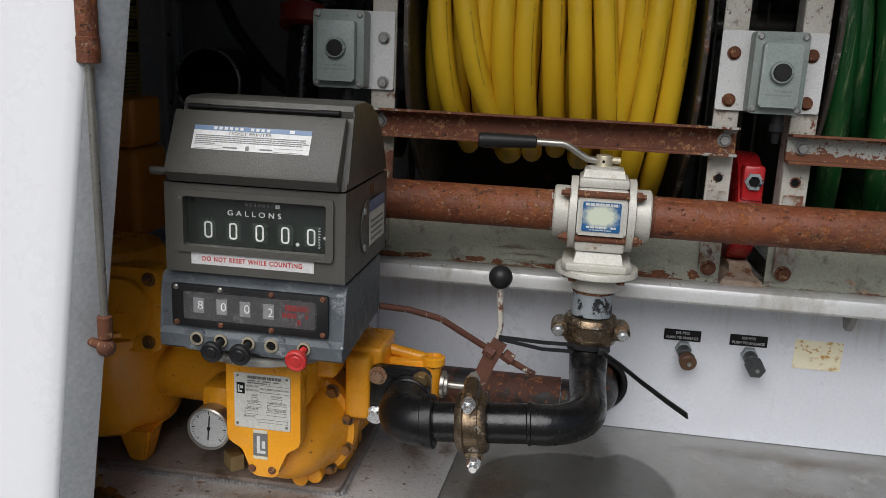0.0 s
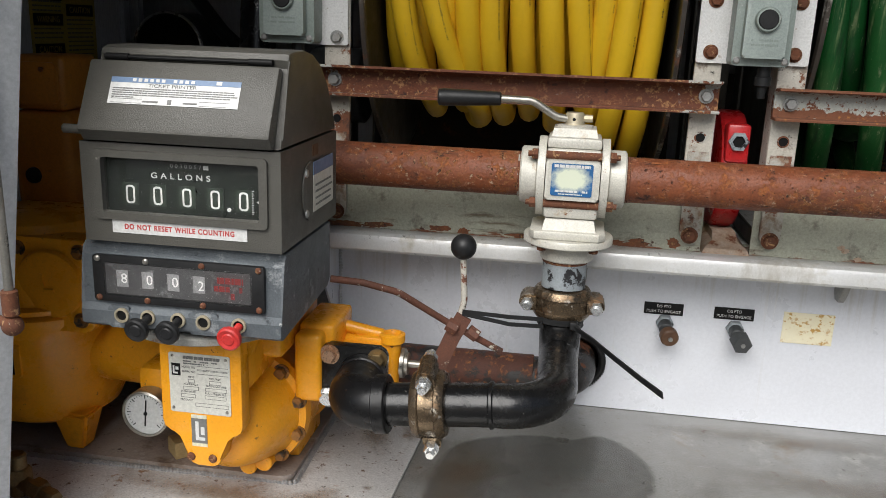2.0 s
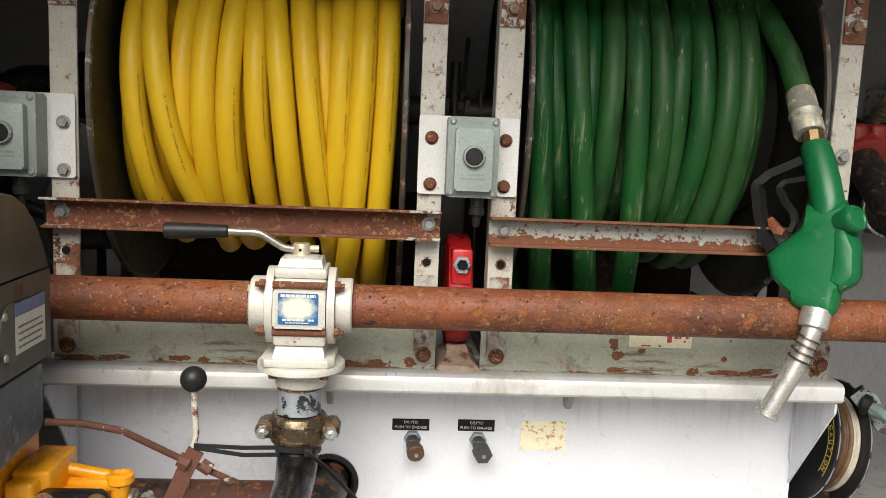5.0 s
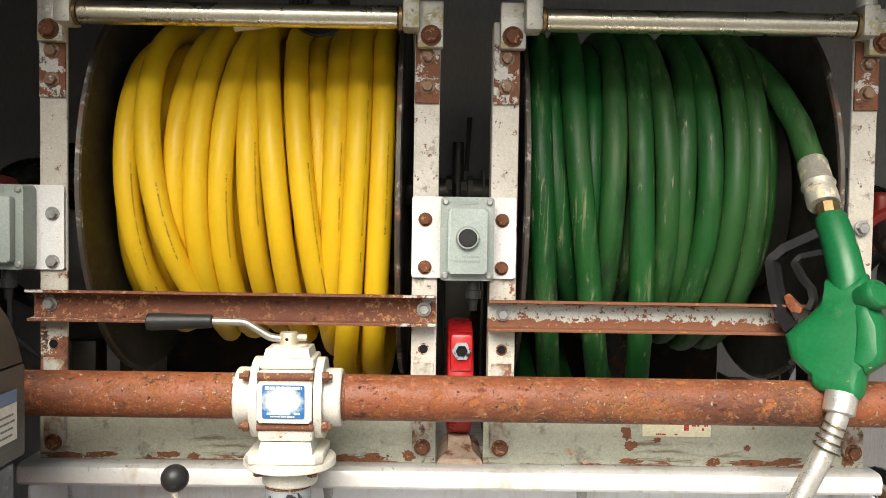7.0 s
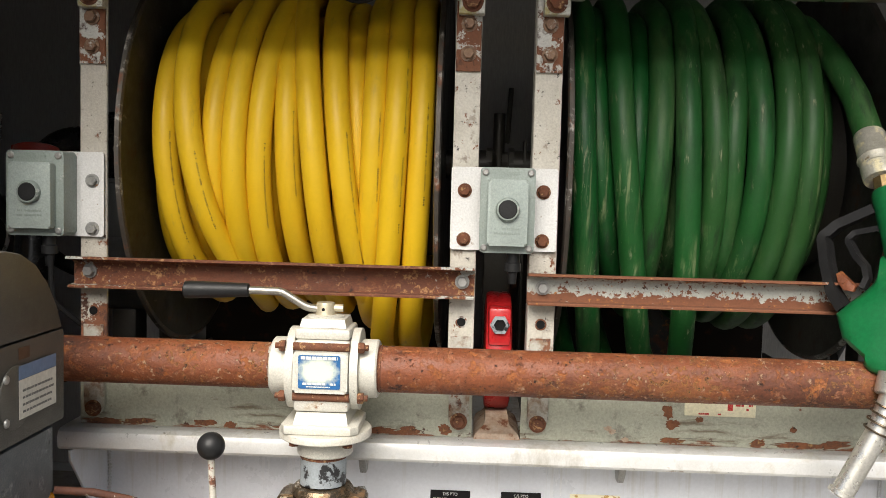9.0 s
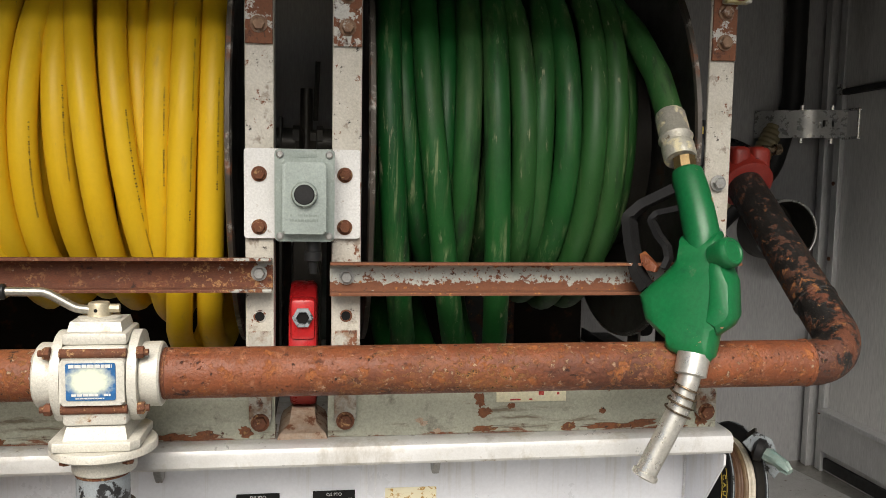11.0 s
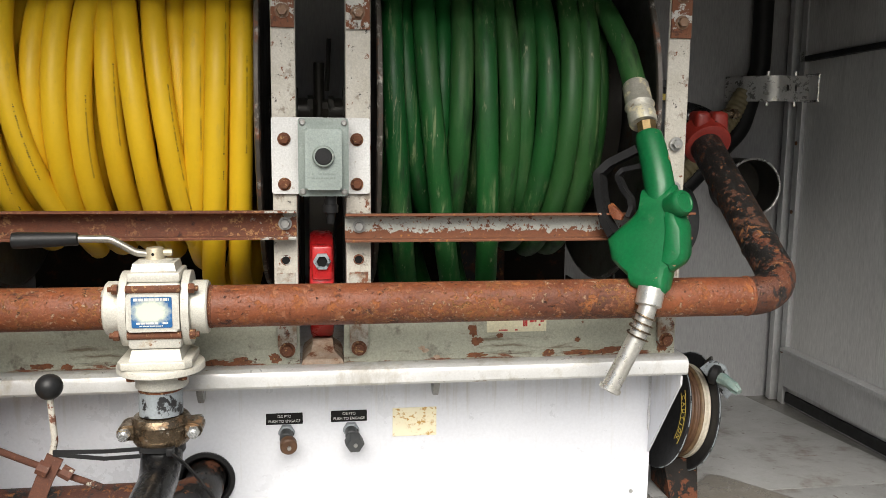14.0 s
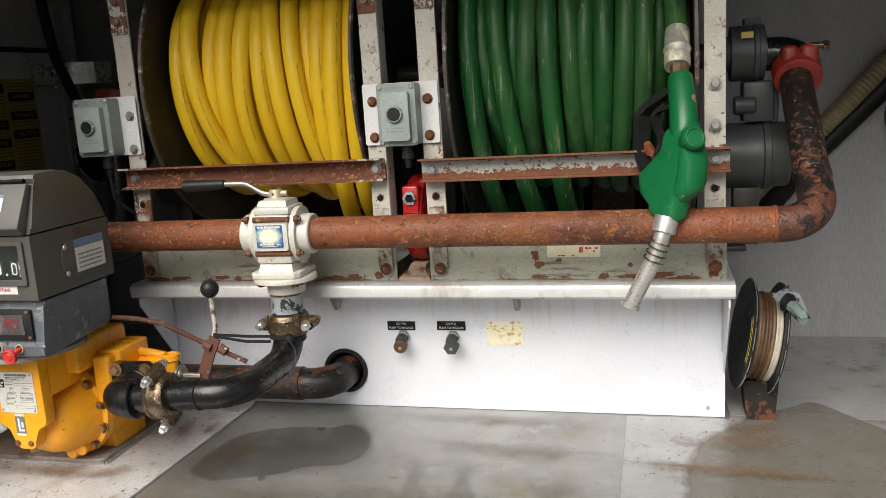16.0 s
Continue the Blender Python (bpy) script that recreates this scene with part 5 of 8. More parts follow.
box(b, 0.855, 0.971, 1.5345, 1.5358, 1.278, 1.308, 0.0004, 1)
lab = part("maker_plate", b, "label_cream", green_reel, "cream maker's label with red mark")
b = B()
bars(b, 0.925, 0.934, 1.5343, 1.295, 0.013, rng, 1.0, 0.004)
bars(b, 0.938, 0.966, 1.5343, 1.298, 0.004, rng)
bars(b, 0.938, 0.96, 1.5343, 1.291, 0.004, rng)
bars(b, 0.878, 0.918, 1.5343, 1.282, 0.0026, rng)
tagged(part("print_bar", b, "label_red", lab), kind="stuff")


def flake(parent, x, z, rx, rz, seed, material="flake_rust", turn=0.0):
    """A patch on the base channel where the paint has come away."""
    fr = random.Random(seed)
    o = []
    for k in range(26):
        a = 2 * math.pi * k / 26
        m = fr.uniform(0.62, 1.15)
        u, v = rx * m * math.cos(a), rz * m * math.sin(a)
        o.append((x + u * math.cos(turn) - v * math.sin(turn), max(1.2285, z + u * math.sin(turn) + v * math.cos(turn))))
    bb = B()
    slab(bb, o, "y", 1.5353 - 0.00012 * (seed % 10), 1.5358)
    part("flake", bb, material, parent, "bare rusty patch" if material == "flake_rust" else "pale paint chip")


for i, (x, z, rx, rz, turn) in enumerate(((0.829, 1.282, 0.009, 0.013, 0.3), (0.836, 1.262, 0.014, 0.008, 0.2), (0.88, 1.271, 0.008, 0.005, 0.0), (1.034, 1.26, 0.006, 0.006, 0.0), (0.837, 1.235, 0.021, 0.0055, 0.0),
                                          (0.977, 1.235, 0.014, 0.007, 0.3), (1.05, 1.234, 0.05, 0.006, 0.0), (1.1, 1.237, 0.03, 0.008, 0.1), (1.15, 1.232, 0.03, 0.004, 0.0), (1.205, 1.245, 0.012, 0.016, 0.0))):
    flake(green_reel, x, z, rx, rz, 80 + i, "flake_rust", turn)
for i, (x, z) in enumerate(((0.731, 1.251), (0.738, 1.246), (0.76, 1.233))):
    flake(green_reel, x, z, 0.007, 0.005, 100 + i, "crust")
for i, (x, z, rx, rz, turn) in enumerate(((-0.12, 1.233, 0.035, 0.007, 0.0), (-0.06, 1.235, 0.03, 0.006, 0.05), (0.055, 1.236, 0.022, 0.006, 0.0), (0.098, 1.234, 0.012, 0.006, 0.0), (0.35, 1.234, 0.035, 0.006, 0.0),
                                          (0.4, 1.236, 0.02, 0.007, 0.0), (-0.14, 1.3, 0.009, 0.02, 0.0), (0.46, 1.24, 0.012, 0.01, 0.0), (0.2, 1.233, 0.03, 0.004, 0.0))):
    flake(yellow_reel, x, z, rx, rz, 110 + i, "flake_rust", turn)


# ---- push-button stations ----
def button_box(x, z, w, h, plate, label):
    d = thing("button_station", (x, 1.52, z - h / 2), label, "switch box", "push-button stations")
    px0, px1, pz0, pz1 = plate
    bb = B()
    slab(bb, round_rect(px0, px1, pz0, pz1, 0.004), "y", 1.5165, 1.5185, 0.0006, 1)
    pl = part("mounting_plate", bb, "plate_paint", d, "white painted mounting plate")
    for bx in ([0.483, 0.61] if x > 0.3 else [-0.13]):
        for bz in (1.639, 1.56):
            bb = B()
            bolt(bb, (bx, 1.5165, bz), (0, -1, 0), 0.0086, 0.009)
            part("bolt", bb, "bolt_rust" if x > 0.3 else "galv", pl)
    bb = B()
    slab(bb, round_rect(x - w / 2, x + w / 2, z - h / 2, z + h / 2, 0.006), "y", 1.472, 1.516, 0.003)
    part("housing", bb, "box_grey", d)
    bb = B()
    slab(bb, round_rect(x - w * 0.36, x + w * 0.36, z - h * 0.41, z + h * 0.36, 0.004), "y", 1.455, 1.4718, 0.004)
    part("cover", bb, "box_cover", d)
    bb = B()
    lathe(bb, (x, 1.4548, z + 0.002), (0, -1, 0), [(0, 0.0188), (0.006, 0.0184), (0.008, 0.0168), (0.0082, 0.0145)], 36, caps=False)
    part("button_collar", bb, "box_grey", d)
    bb = B()
    lathe(bb, (x, 1.4545, z + 0.002), (0, -1, 0), [(0, 0.0147), (0.0075, 0.0147), (0.0095, 0.0132), (0.0098, 0.003)], 32)
    part("push_button", bb, "black_plastic", d, "round black push button")
    for sx in (-1, 1):
        for sz in (-1, 1):
            bb = B()
            lathe(bb, (x + sx * w * 0.41, 1.472, z + sz * h * 0.44), (0, -1, 0), [(0, 0.0055), (0.002, 0.0055), (0.0035, 0.0035)], 14)
            part("screw", bb, "galv", d)
    bb = B()
    bars(bb, x - 0.018, x + 0.018, 1.4718, z + h * 0.43, 0.005, rng, 0.9)
    for k in range(2):
        bars(bb, x - 0.02, x + 0.02, 1.4548, z - 0.028 - 0.007 * k, 0.003, rng, 0.9, 0.005)
    tagged(part("raised_print", bb, "box_grey", d), kind="stuff")
    bb = B()
    lathe(bb, (x + 0.012, 1.495, z - h / 2), (0, 0, -1), [(0, 0.011), (0.016, 0.011), (0.017, 0.013), (0.03, 0.013), (0.031, 0.008), (0.05, 0.006)], 12)
    part("cable_gland", bb, "black_plastic", d)
    return d


button_box(0.551, 1.609, 0.086, 0.134, (0.461, 0.633, 1.543, 1.677), "grey cast push-button station on a white plate between the reels")
left_box = button_box(-0.203, 1.617, 0.094, 0.136, (-0.255, -0.111, 1.547, 1.686), "grey cast push-button station with flaking paint on a white plate")
b = B()
sweep(b, bend([(-0.19, 1.495, 1.505), (-0.19, 1.5, 1.44), (-0.14, 1.56, 1.37), (-0.2, 1.62, 1.29), (-0.3, 1.62, 1.26)], 0.03, 6), 0.0045, 10)
solo("cable", b, "black_rubber", (-0.19, 1.5, 1.26), "black cable running down from the push-button station", "cable")


# ---- rusty delivery pipe ----
PY, PZ, PR = 1.415, 1.364, 0.0352
pipe = thing("delivery_pipe", (0.6, PY, PZ - PR), "rusty steel pipe running across the reels", "pipe")
b = B()
rod(b, (-0.45, PY, PZ), (0.212, PY, PZ), PR, seg=48)
part("pipe_run", b, "rust", pipe)
b = B()
rod(b, (0.352, PY, PZ), (1.3098, PY, PZ), PR, seg=48)
part("pipe_run", b, "rust", pipe)
b = B()
sweep(b, bend([(1.3102, PY, PZ), (1.394, PY, PZ), (1.394, 1.527, PZ + 0.078)], 0.075, 16), PR, 40)
part("elbow", b, "rust_flaked", pipe, "rusty welded elbow with flaking black paint")
b = B()
sweep(b, [(1.394, 1.5275, PZ + 0.0784), (1.4, 1.8, PZ + 0.268)], PR, 40)
part("riser", b, "rust_black", pipe, "black painted riser flaking to rust")
b = B()
lathe(b, (1.31, PY, PZ), (1, 0, 0), [(-0.004, PR), (-0.002, PR + 0.0015), (0.002, PR + 0.0015), (0.004, PR)], 40, caps=False)
part("weld_ring", b, "rust", pipe)
b = B()
lathe(b, (1.394, 1.5265, PZ + 0.0777), (0, 0.82, 0.57), [(-0.004, PR), (-0.002, PR + 0.002), (0.002, PR + 0.002), (0.004, PR)], 40, caps=False)
part("weld_ring", b, "rust_flaked", pipe)
for x0, x1 in ((0.196, 0.2115), (0.3525, 0.368)):
    b = B()
    for k in range(5):
        x = x0 + (x1 - x0) * (k + 0.5) / 5
        lathe(b, (x, PY, PZ), (1, 0, 0), [(-0.0012, PR), (0, PR + 0.0009), (0.0012, PR)], 40, caps=False)
    part("thread", b, "rail_rust", pipe)

# pump and fittings behind the riser
pump = thing("pump_unit", (1.33, 1.86, 1.3), "dark grey pump motor and fittings behind the rusty riser", "pump")
b = B()
lathe(b, (1.235, 1.87, 1.455), (1, 0, 0), [(0, 0.074), (0.003, 0.078), (0.1, 0.078), (0.102, 0.083), (0.116, 0.083), (0.118, 0.078), (0.158, 0.076), (0.162, 0.07)], 40)
part("motor", b, "pump_grey", pump)
b = B()
box(b, 1.29, 1.36, 1.83, 1.9, 1.535, 1.63, 0.008)
box(b, 1.34, 1.372, 1.845, 1.885, 1.53, 1.62, 0.006)
rod(b, (1.27, 1.84, 1.575), (1.32, 1.84, 1.575), 0.022, seg=20, edge=0.004)
part("gearbox", b, "pump_grey", pump)
b = B()
lathe(b, (1.262, 1.86, 1.695), (1, 0, 0), [(-0.03, 0.04), (0, 0.04), (0.001, 0.064), (0.05, 0.064), (0.052, 0.068), (0.062, 0.068), (0.064, 0.064), (0.075, 0.064), (0.076, 0.045), (0.08, 0.045)], 36)
box(b, 1.292, 1.33, 1.84, 1.88, 1.755, 1.775, 0.004)
part("valve_body", b, "pump_grey", pump)
b = B()
box(b, 1.283, 1.309, 1.7945, 1.7955, 1.728, 1.742)
part("data_tag", b, "label_yellow", pump, "small yellow tag")
b = B()
sweep(b, bend([(1.34, 1.86, 1.69), (1.415, 1.86, 1.69), (1.412, 1.80, 1.65)], 0.05, 10), 0.039, 24)
part("elbow", b, "black_paint", pump)
b = B()
lathe(b, (1.405, 1.792, 1.628), (0, 0.82, 0.57), [(0, 0.046), (0.004, 0.052), (0.046, 0.054), (0.052, 0.048)], 32)
box(b, 1.368, 1.404, 1.778, 1.836, 1.648, 1.706, 0.012, 3)
box(b, 1.407, 1.446, 1.778, 1.836, 1.648, 1.706, 0.012, 3)
part("clamp", b, "red_dull", pump, "faded red grooved clamp")
b = B()
rod(b, (1.43, 1.79, 1.702), (1.47, 1.79, 1.7), 0.007, seg=12)
hexagon(b, (1.455, 1.79, 1.7005), (1, 0, 0), 0.012, 0.012)
part("clamp_bolt", b, "coupling", pump)
b = B()
box(b, 1.235, 1.29, 2.02, 2.24, 1.2405, 1.25, 0.003)
box(b, 1.27, 1.33, 1.84, 1.9, 1.24, 1.38, 0.003)
box(b, 1.235, 1.3, 1.82, 2.23, 1.2275, 1.24, 0.003)
part("bracket", b, "black_steel", pump)

# ribbed suction hose along the back wall
b = B()
pts = bend([(1.36, 2.3, 1.3), (1.5, 2.42, 1.405), (1.64, 2.43, 1.545), (1.79, 2.455, 1.7), (1.845, 2.464, 1.8)], 0.06, 10)
fine = []
for i in range(len(pts) - 1):
    n = max(1, int((pts[i + 1] - pts[i]).length / 0.0035))
    fine += [pts[i].lerp(pts[i + 1], k / n) for k in range(n)]
sweep(b, fine, [0.027 + (0.002 if (i // 2) % 2 else 0.0) for i in range(len(fine))], 18)
solo("suction_hose", b, "ribbed_tan", (1.5, 2.4, 1.3), "tan ribbed flexible hose rising along the back wall", "hose")
b = B()
sweep(b, bend([(1.4, 2.3, 1.25), (1.55, 2.46, 1.385), (1.68, 2.465, 1.515), (1.83, 2.465, 1.67), (1.885, 2.465, 1.86), (1.885, 2.465, 2.3)], 0.12, 10), 0.03, 18)
solo("suction_hose", b, "black_rubber", (1.5, 2.45, 1.25), "black rubber hose along the back wall", "hose")

# mirrored fittings of the yellow reel
pump2 = thing("pump_unit", (-0.26, 1.86, 1.3), "dark pump motor beside the yellow hose reel", "pump")
b = B()
lathe(b, (-0.165, 1.87, 1.455), (-1, 0, 0), [(0, 0.074), (0.003, 0.078), (0.11, 0.078), (0.115, 0.07)], 36)
box(b, -0.25, -0.2, 1.84, 1.89, 1.5, 1.64, 0.006)
part("motor", b, "pump_grey", pump2)
b = B()
lathe(b, (-0.17, 1.86, 1.715), (-1, 0, 0), [(0, 0.05), (0.03, 0.05), (0.032, 0.068), (0.05, 0.068), (0.052, 0.06), (0.07, 0.06), (0.072, 0.068), (0.09, 0.068), (0.092, 0.045), (0.11, 0.04)], 32)
part("valve_body", b, "black_paint", pump2)
b = B()
sweep(b, bend([(-0.27, 1.86, 1.715), (-0.385, 1.86, 1.715), (-0.385, 1.82, 1.6), (-0.385, 1.78, 1.3)], 0.07, 10), 0.037, 24)
part("elbow", b, "black_paint", pump2)
b = B()
lathe(b, (-0.388, 1.835, 1.652), (0, 0.35, 0.94), [(0, 0.048), (0.004, 0.057), (0.045, 0.057), (0.05, 0.048)], 28)
box(b, -0.44, -0.425, 1.82, 1.87, 1.655, 1.71, 0.004)
part("clamp", b, "red_dull", pump2, "red grooved clamp")
b = B()
box(b, -0.24, -0.19, 1.84, 1.9, 1.24, 1.38, 0.003)
box(b, -0.25, -0.17, 1.82, 2.23, 1.2275, 1.24, 0.003)
part("bracket", b, "black_steel", pump2)
b = B()
sweep(b, bend([(-0.83, 2.1, 2.29), (-0.73, 2.05, 1.82), (-0.62, 2.0, 1.65), (-0.53, 1.98, 1.55), (-0.4, 1.95, 1.46), (-0.28, 1.95, 1.42)], 0.2, 8), 0.016, 14)
solo("suction_hose", b, "black_rubber", (-0.6, 2.0, 1.42), "black rubber hose sagging beside the yellow reel", "hose")

# spare bits above the yellow hose
b = B()
lathe(b, (0.156, 1.55, 1.962), (0.95, 0.1, 0.14), [(0, 0.0125), (0.002, 0.0145), (0.08, 0.0145), (0.12, 0.013)], 20)
solo("pipe_stub", b, "valve_paint", (0.2, 1.56, 1.95), "pale pipe stub with a rusty end above the hose", "pipe")
b = B()
for k in range(5):
    c = Vector((0.29, 1.62 + 0.004 * k, 2.01))
    r = 0.05 - 0.007 * k
    sweep(b, [c + Vector((math.cos(a) * r, 0, math.sin(a) * r)) for a in (2 * math.pi * j / 40 for j in range(40))], 0.004, 8, closed=True)
solo("cable_coil", b, "black_rubber", (0.29, 1.62, 1.95), "small coil of black cable above the yellow hose", "cable")

# swivel joints and dark bits between the reels
b = B()
for x0, x1 in ((0.507, 0.54), (0.552, 0.584)):
    lathe(b, (x0, AXIS_Y, 1.70), (1, 0, 0), [(0, 0.022), (0.012, 0.022), (0.013, 0.03), ((x1 - x0) - 0.008, 0.03), ((x1 - x0), 0.02)], 8)
rod(b, (0.545, AXIS_Y, 1.66), (0.545, AXIS_Y, 1.8), 0.012, seg=12)
rod(b, (0.562, AXIS_Y, 1.74), (0.567, AXIS_Y - 0.02, 1.85), 0.005, seg=8)
box(b, 0.52, 0.575, AXIS_Y - 0.02, AXIS_Y + 0.03, 1.227, 1.66, 0.004)
solo("swivel_joint", b, "black_steel", (0.545, AXIS_Y, 1.227), "dark swivel joints and stand between the two reels", "fitting")

# red split hub on its crusted foot
hub = thing("red_hub", (0.546, 1.65, 1.227), "glossy red split hub ring on a corroded foot", "hub")
b = B()
lathe(b, (0.5235, 1.648, 1.357), (1, 0, 0), [(0, 0.088), (0.002, 0.1), (0.008, 0.104), (0.038, 0.104), (0.044, 0.1), (0.046, 0.088)], 56)
part("ring", b, "red", hub)
b = B()
box(b, 0.528, 0.566, 1.54, 1.575, 1.382, 1.446, 0.006)
part("boss", b, "red", hub)
b = B()
lathe(b, (0.547, 1.5398, 1.418), (0, -1, 0), [(0, 0.0165), (0.006, 0.0165), (0.0065, 0.0105), (0.001, 0.0103)], 6, caps=False)
part("hex_port", b, "galv_worn", hub, "worn steel hexagon port")
b = B()
rod(b, (0.547, 1.5396, 1.418), (0.547, 1.5386, 1.418), 0.0105, seg=18)
part("port_bore", b, "label_black", hub)
b = B()
rings(b, [[(0.508, 1.53, 1.2272), (0.586, 1.53, 1.2272), (0.586, 1.66, 1.2272), (0.508, 1.66, 1.2272)], [(0.512, 1.533, 1.236), (0.582, 1.533, 1.236), (0.582, 1.66, 1.236), (0.512, 1.66, 1.236)],
          [(0.526, 1.552, 1.246), (0.568, 1.552, 1.246), (0.568, 1.66, 1.246), (0.526, 1.66, 1.246)], [(0.528, 1.57, 1.258), (0.566, 1.57, 1.258), (0.566, 1.66, 1.258), (0.528, 1.66, 1.258)]])
part("foot", b, "crust", hub, "corroded flared foot with pale crust")

# ---- ball valve ----
VX = 0.281
valve = thing("ball_valve", (VX, PY, 1.24), "white painted cast ball valve with a blue label", "valve")
b = B()
box(b, VX - 0.0415, VX + 0.0415, 1.368, 1.462, 1.305, 1.412, 0.006)
slab(b, round_rect(VX - 0.0405, VX + 0.0405, 1.336, 1.396, 0.004), "y", 1.3585, 1.4, 0.004)
part("body", b, "valve_paint", valve)
for sx in (-1, 1):
    b = B()
    xs = VX + sx * 0.042
    o = [(1.366, 1.318), (1.372, 1.309), (1.395, 1.303), (1.435, 1.303), (1.458, 1.309), (1.464, 1.318), (1.464, 1.41), (1.45, 1.424), (1.38, 1.424), (1.366, 1.41)]
    o = [(1.415 + 0.056 * math.cos(a) * (1.0 if abs(math.cos(a)) < 0.8 else 0.97), 1.3635 + 0.062 * math.sin(a)) for a in (2 * math.pi * k / 40 for k in range(40))]
    slab(b, o, "x", min(xs, xs + sx * 0.012), max(xs, xs + sx * 0.012), 0.002)
    part("flange", b, "valve_paint", valve)
    b = B()
    lathe(b, (xs + sx * 0.0122, PY, PZ), (sx, 0, 0), [(0, 0.043), (0.002, 0.0445), (0.024, 0.0445), (0.0265, 0.042)], 40)
    part("end_collar", b, "valve_paint", valve)
    for z in (1.328, 1.403):
        b = B()
        hexagon(b, (xs + sx * 0.0122, 1.372, z), (sx, 0, 0), 0.0085, 0.009)
        rod(b, (xs + sx * 0.021, 1.372, z), (xs + sx * 0.027, 1.372, z), 0.0045, seg=10)
        part("nut", b, "bolt_rust", valve)
for z in (1.328, 1.403):
    b = B()
    rod(b, (VX - 0.0417, 1.372 - 0.003, z), (VX + 0.0417, 1.372 - 0.003, z), 0.0062, seg=14)
    part("tie_bolt", b, "bolt_rust", valve, "rusty tie bolt")
b = B()
box(b, VX - 0.041, VX + 0.041, 1.374, 1.456, 1.4125, 1.4285, 0.004)
part("bonnet", b, "valve_paint", valve)
b = B()
rings(b, [[(VX - 0.036, 1.382, 1.429), (VX + 0.034, 1.382, 1.429), (VX + 0.034, 1.448, 1.429), (VX - 0.036, 1.448, 1.429)],
          [(VX - 0.033, 1.386, 1.4415), (VX + 0.031, 1.386, 1.4415), (VX + 0.031, 1.444, 1.4415), (VX - 0.033, 1.444, 1.4415)]])
lathe(b, (VX - 0.002, PY, 1.4415), (0, 0, 1), [(0, 0.028), (0.003, 0.028), (0.004, 0.022)], 28)
part("gland", b, "valve_paint", valve)
b = B()
lathe(b, (VX - 0.003, PY, 1.4445), (0, 0, 1), [(0, 0.0165), (0.004, 0.015), (0.016, 0.0145), (0.019, 0.013)], 24)
rod(b, (VX + 0.008, PY, 1.455), (VX + 0.024, PY, 1.455), 0.006, seg=8)
hub2 = part("stem", b, "brass_pale", valve)
b = B()
rod(b, (VX - 0.004, PY - 0.0145, 1.454), (VX - 0.004, PY - 0.0152, 1.454), 0.0025, seg=10)
part("grub_hole", b, "label_black", hub2)
b = B()
rings(b, [[(VX - 0.037, 1.374, 1.304), (VX + 0.037, 1.374, 1.304), (VX + 0.037, 1.456, 1.304), (VX - 0.037, 1.456, 1.304)],
          [(VX - 0.041, 1.368, 1.286), (VX + 0.041, 1.368, 1.286), (VX + 0.041, 1.462, 1.286), (VX - 0.041, 1.462, 1.286)]])
part("lower_neck", b, "valve_paint", valve)
b = B()
slab(b, [(VX - 0.052, 1.36), (VX + 0.046, 1.36), (VX + 0.056, 1.372), (VX + 0.056, 1.458), (VX + 0.046, 1.47), (VX - 0.052, 1.47), (VX - 0.06, 1.458), (VX - 0.06, 1.372)], "z", 1.2725, 1.2858, 0.0025)
part("lower_flange", b, "valve_paint", valve)
b = B()
lathe(b, (VX, PY, 1.2595), (0, 0, 1), [(0, 0.068), (0.002, 0.0705), (0.0105, 0.0705), (0.0128, 0.069)], 56)
part("round_flange", b, "valve_paint", valve)
b = B()
lathe(b, (VX, PY, 1.232), (0, 0, 1), [(0, 0.041), (0.002, 0.0425), (0.0272, 0.0425)], 40)
part("outlet_neck", b, "valve_paint", valve)
for x, y in ((VX - 0.05, 1.38), (VX + 0.045, 1.38), (VX - 0.04, 1.355), (VX + 0.04, 1.355)):
    b = B()
    hexagon(b, (x, y + 0.02, 1.2592), (0, 0, -1), 0.008, 0.007)
    part("nut", b, "bolt_rust", valve)
b = B()
slab(b, round_rect(VX - 0.032, VX + 0.03, 1.343, 1.3925, 0.003), "y", 1.3572, 1.3583)
lab = part("label_plate", b, "label_pale_mid", valve, "blue label turning pale in the middle")
b = B()
bars(b, VX - 0.028, VX + 0.026, 1.357, 1.3885, 0.0045, rng, 0.95, 0.006)
bars(b, VX - 0.025, VX + 0.024, 1.357, 1.3505, 0.003, rng, 0.95, 0.005)
bars(b, VX - 0.02, VX + 0.016, 1.357, 1.346, 0.0015, rng, 0.95, 0.004)
tagged(part("print_bar", b, "label_white", lab), kind="stuff")
b = B()
pts = bend([(VX - 0.012, 1.412, 1.453), (0.25, 1.409, 1.456), (0.212, 1.406, 1.479), (0.16, 1.402, 1.48), (0.12, 1.4, 1.48)], 0.03, 8)
sweep(b, pts, 0.0062, 14)
part("lever", b, "steel", valve, "bent steel lever")
b = B()
lathe(b, (0.164, 1.4025, 1.48), (-1, -0.09, -0.01), [(0, 0.0085), (0.002, 0.0105), (0.03, 0.0115), (0.088, 0.0135), (0.096, 0.0125), (0.098, 0.009)], 20)
part("grip", b, "black_plastic", valve, "dark rubber lever grip")

# nipple, grooved couplings and black piping
nip = thing("riser_nipple", (0.279, 1.41, 1.19), "worn galvanised nipple below the ball valve", "pipe")
b = B()
rod(b, (0.279, 1.412, 1.185), (0.279, 1.414, 1.2265), PR, seg=40)
part("nipple", b, "galv_worn", nip)
b = B()
rod(b, (0.279, 1.414, 1.2268), (0.279, 1.414, 1.2316), PR + 0.001, seg=40)
part("rust_band", b, "bolt_rust", nip)


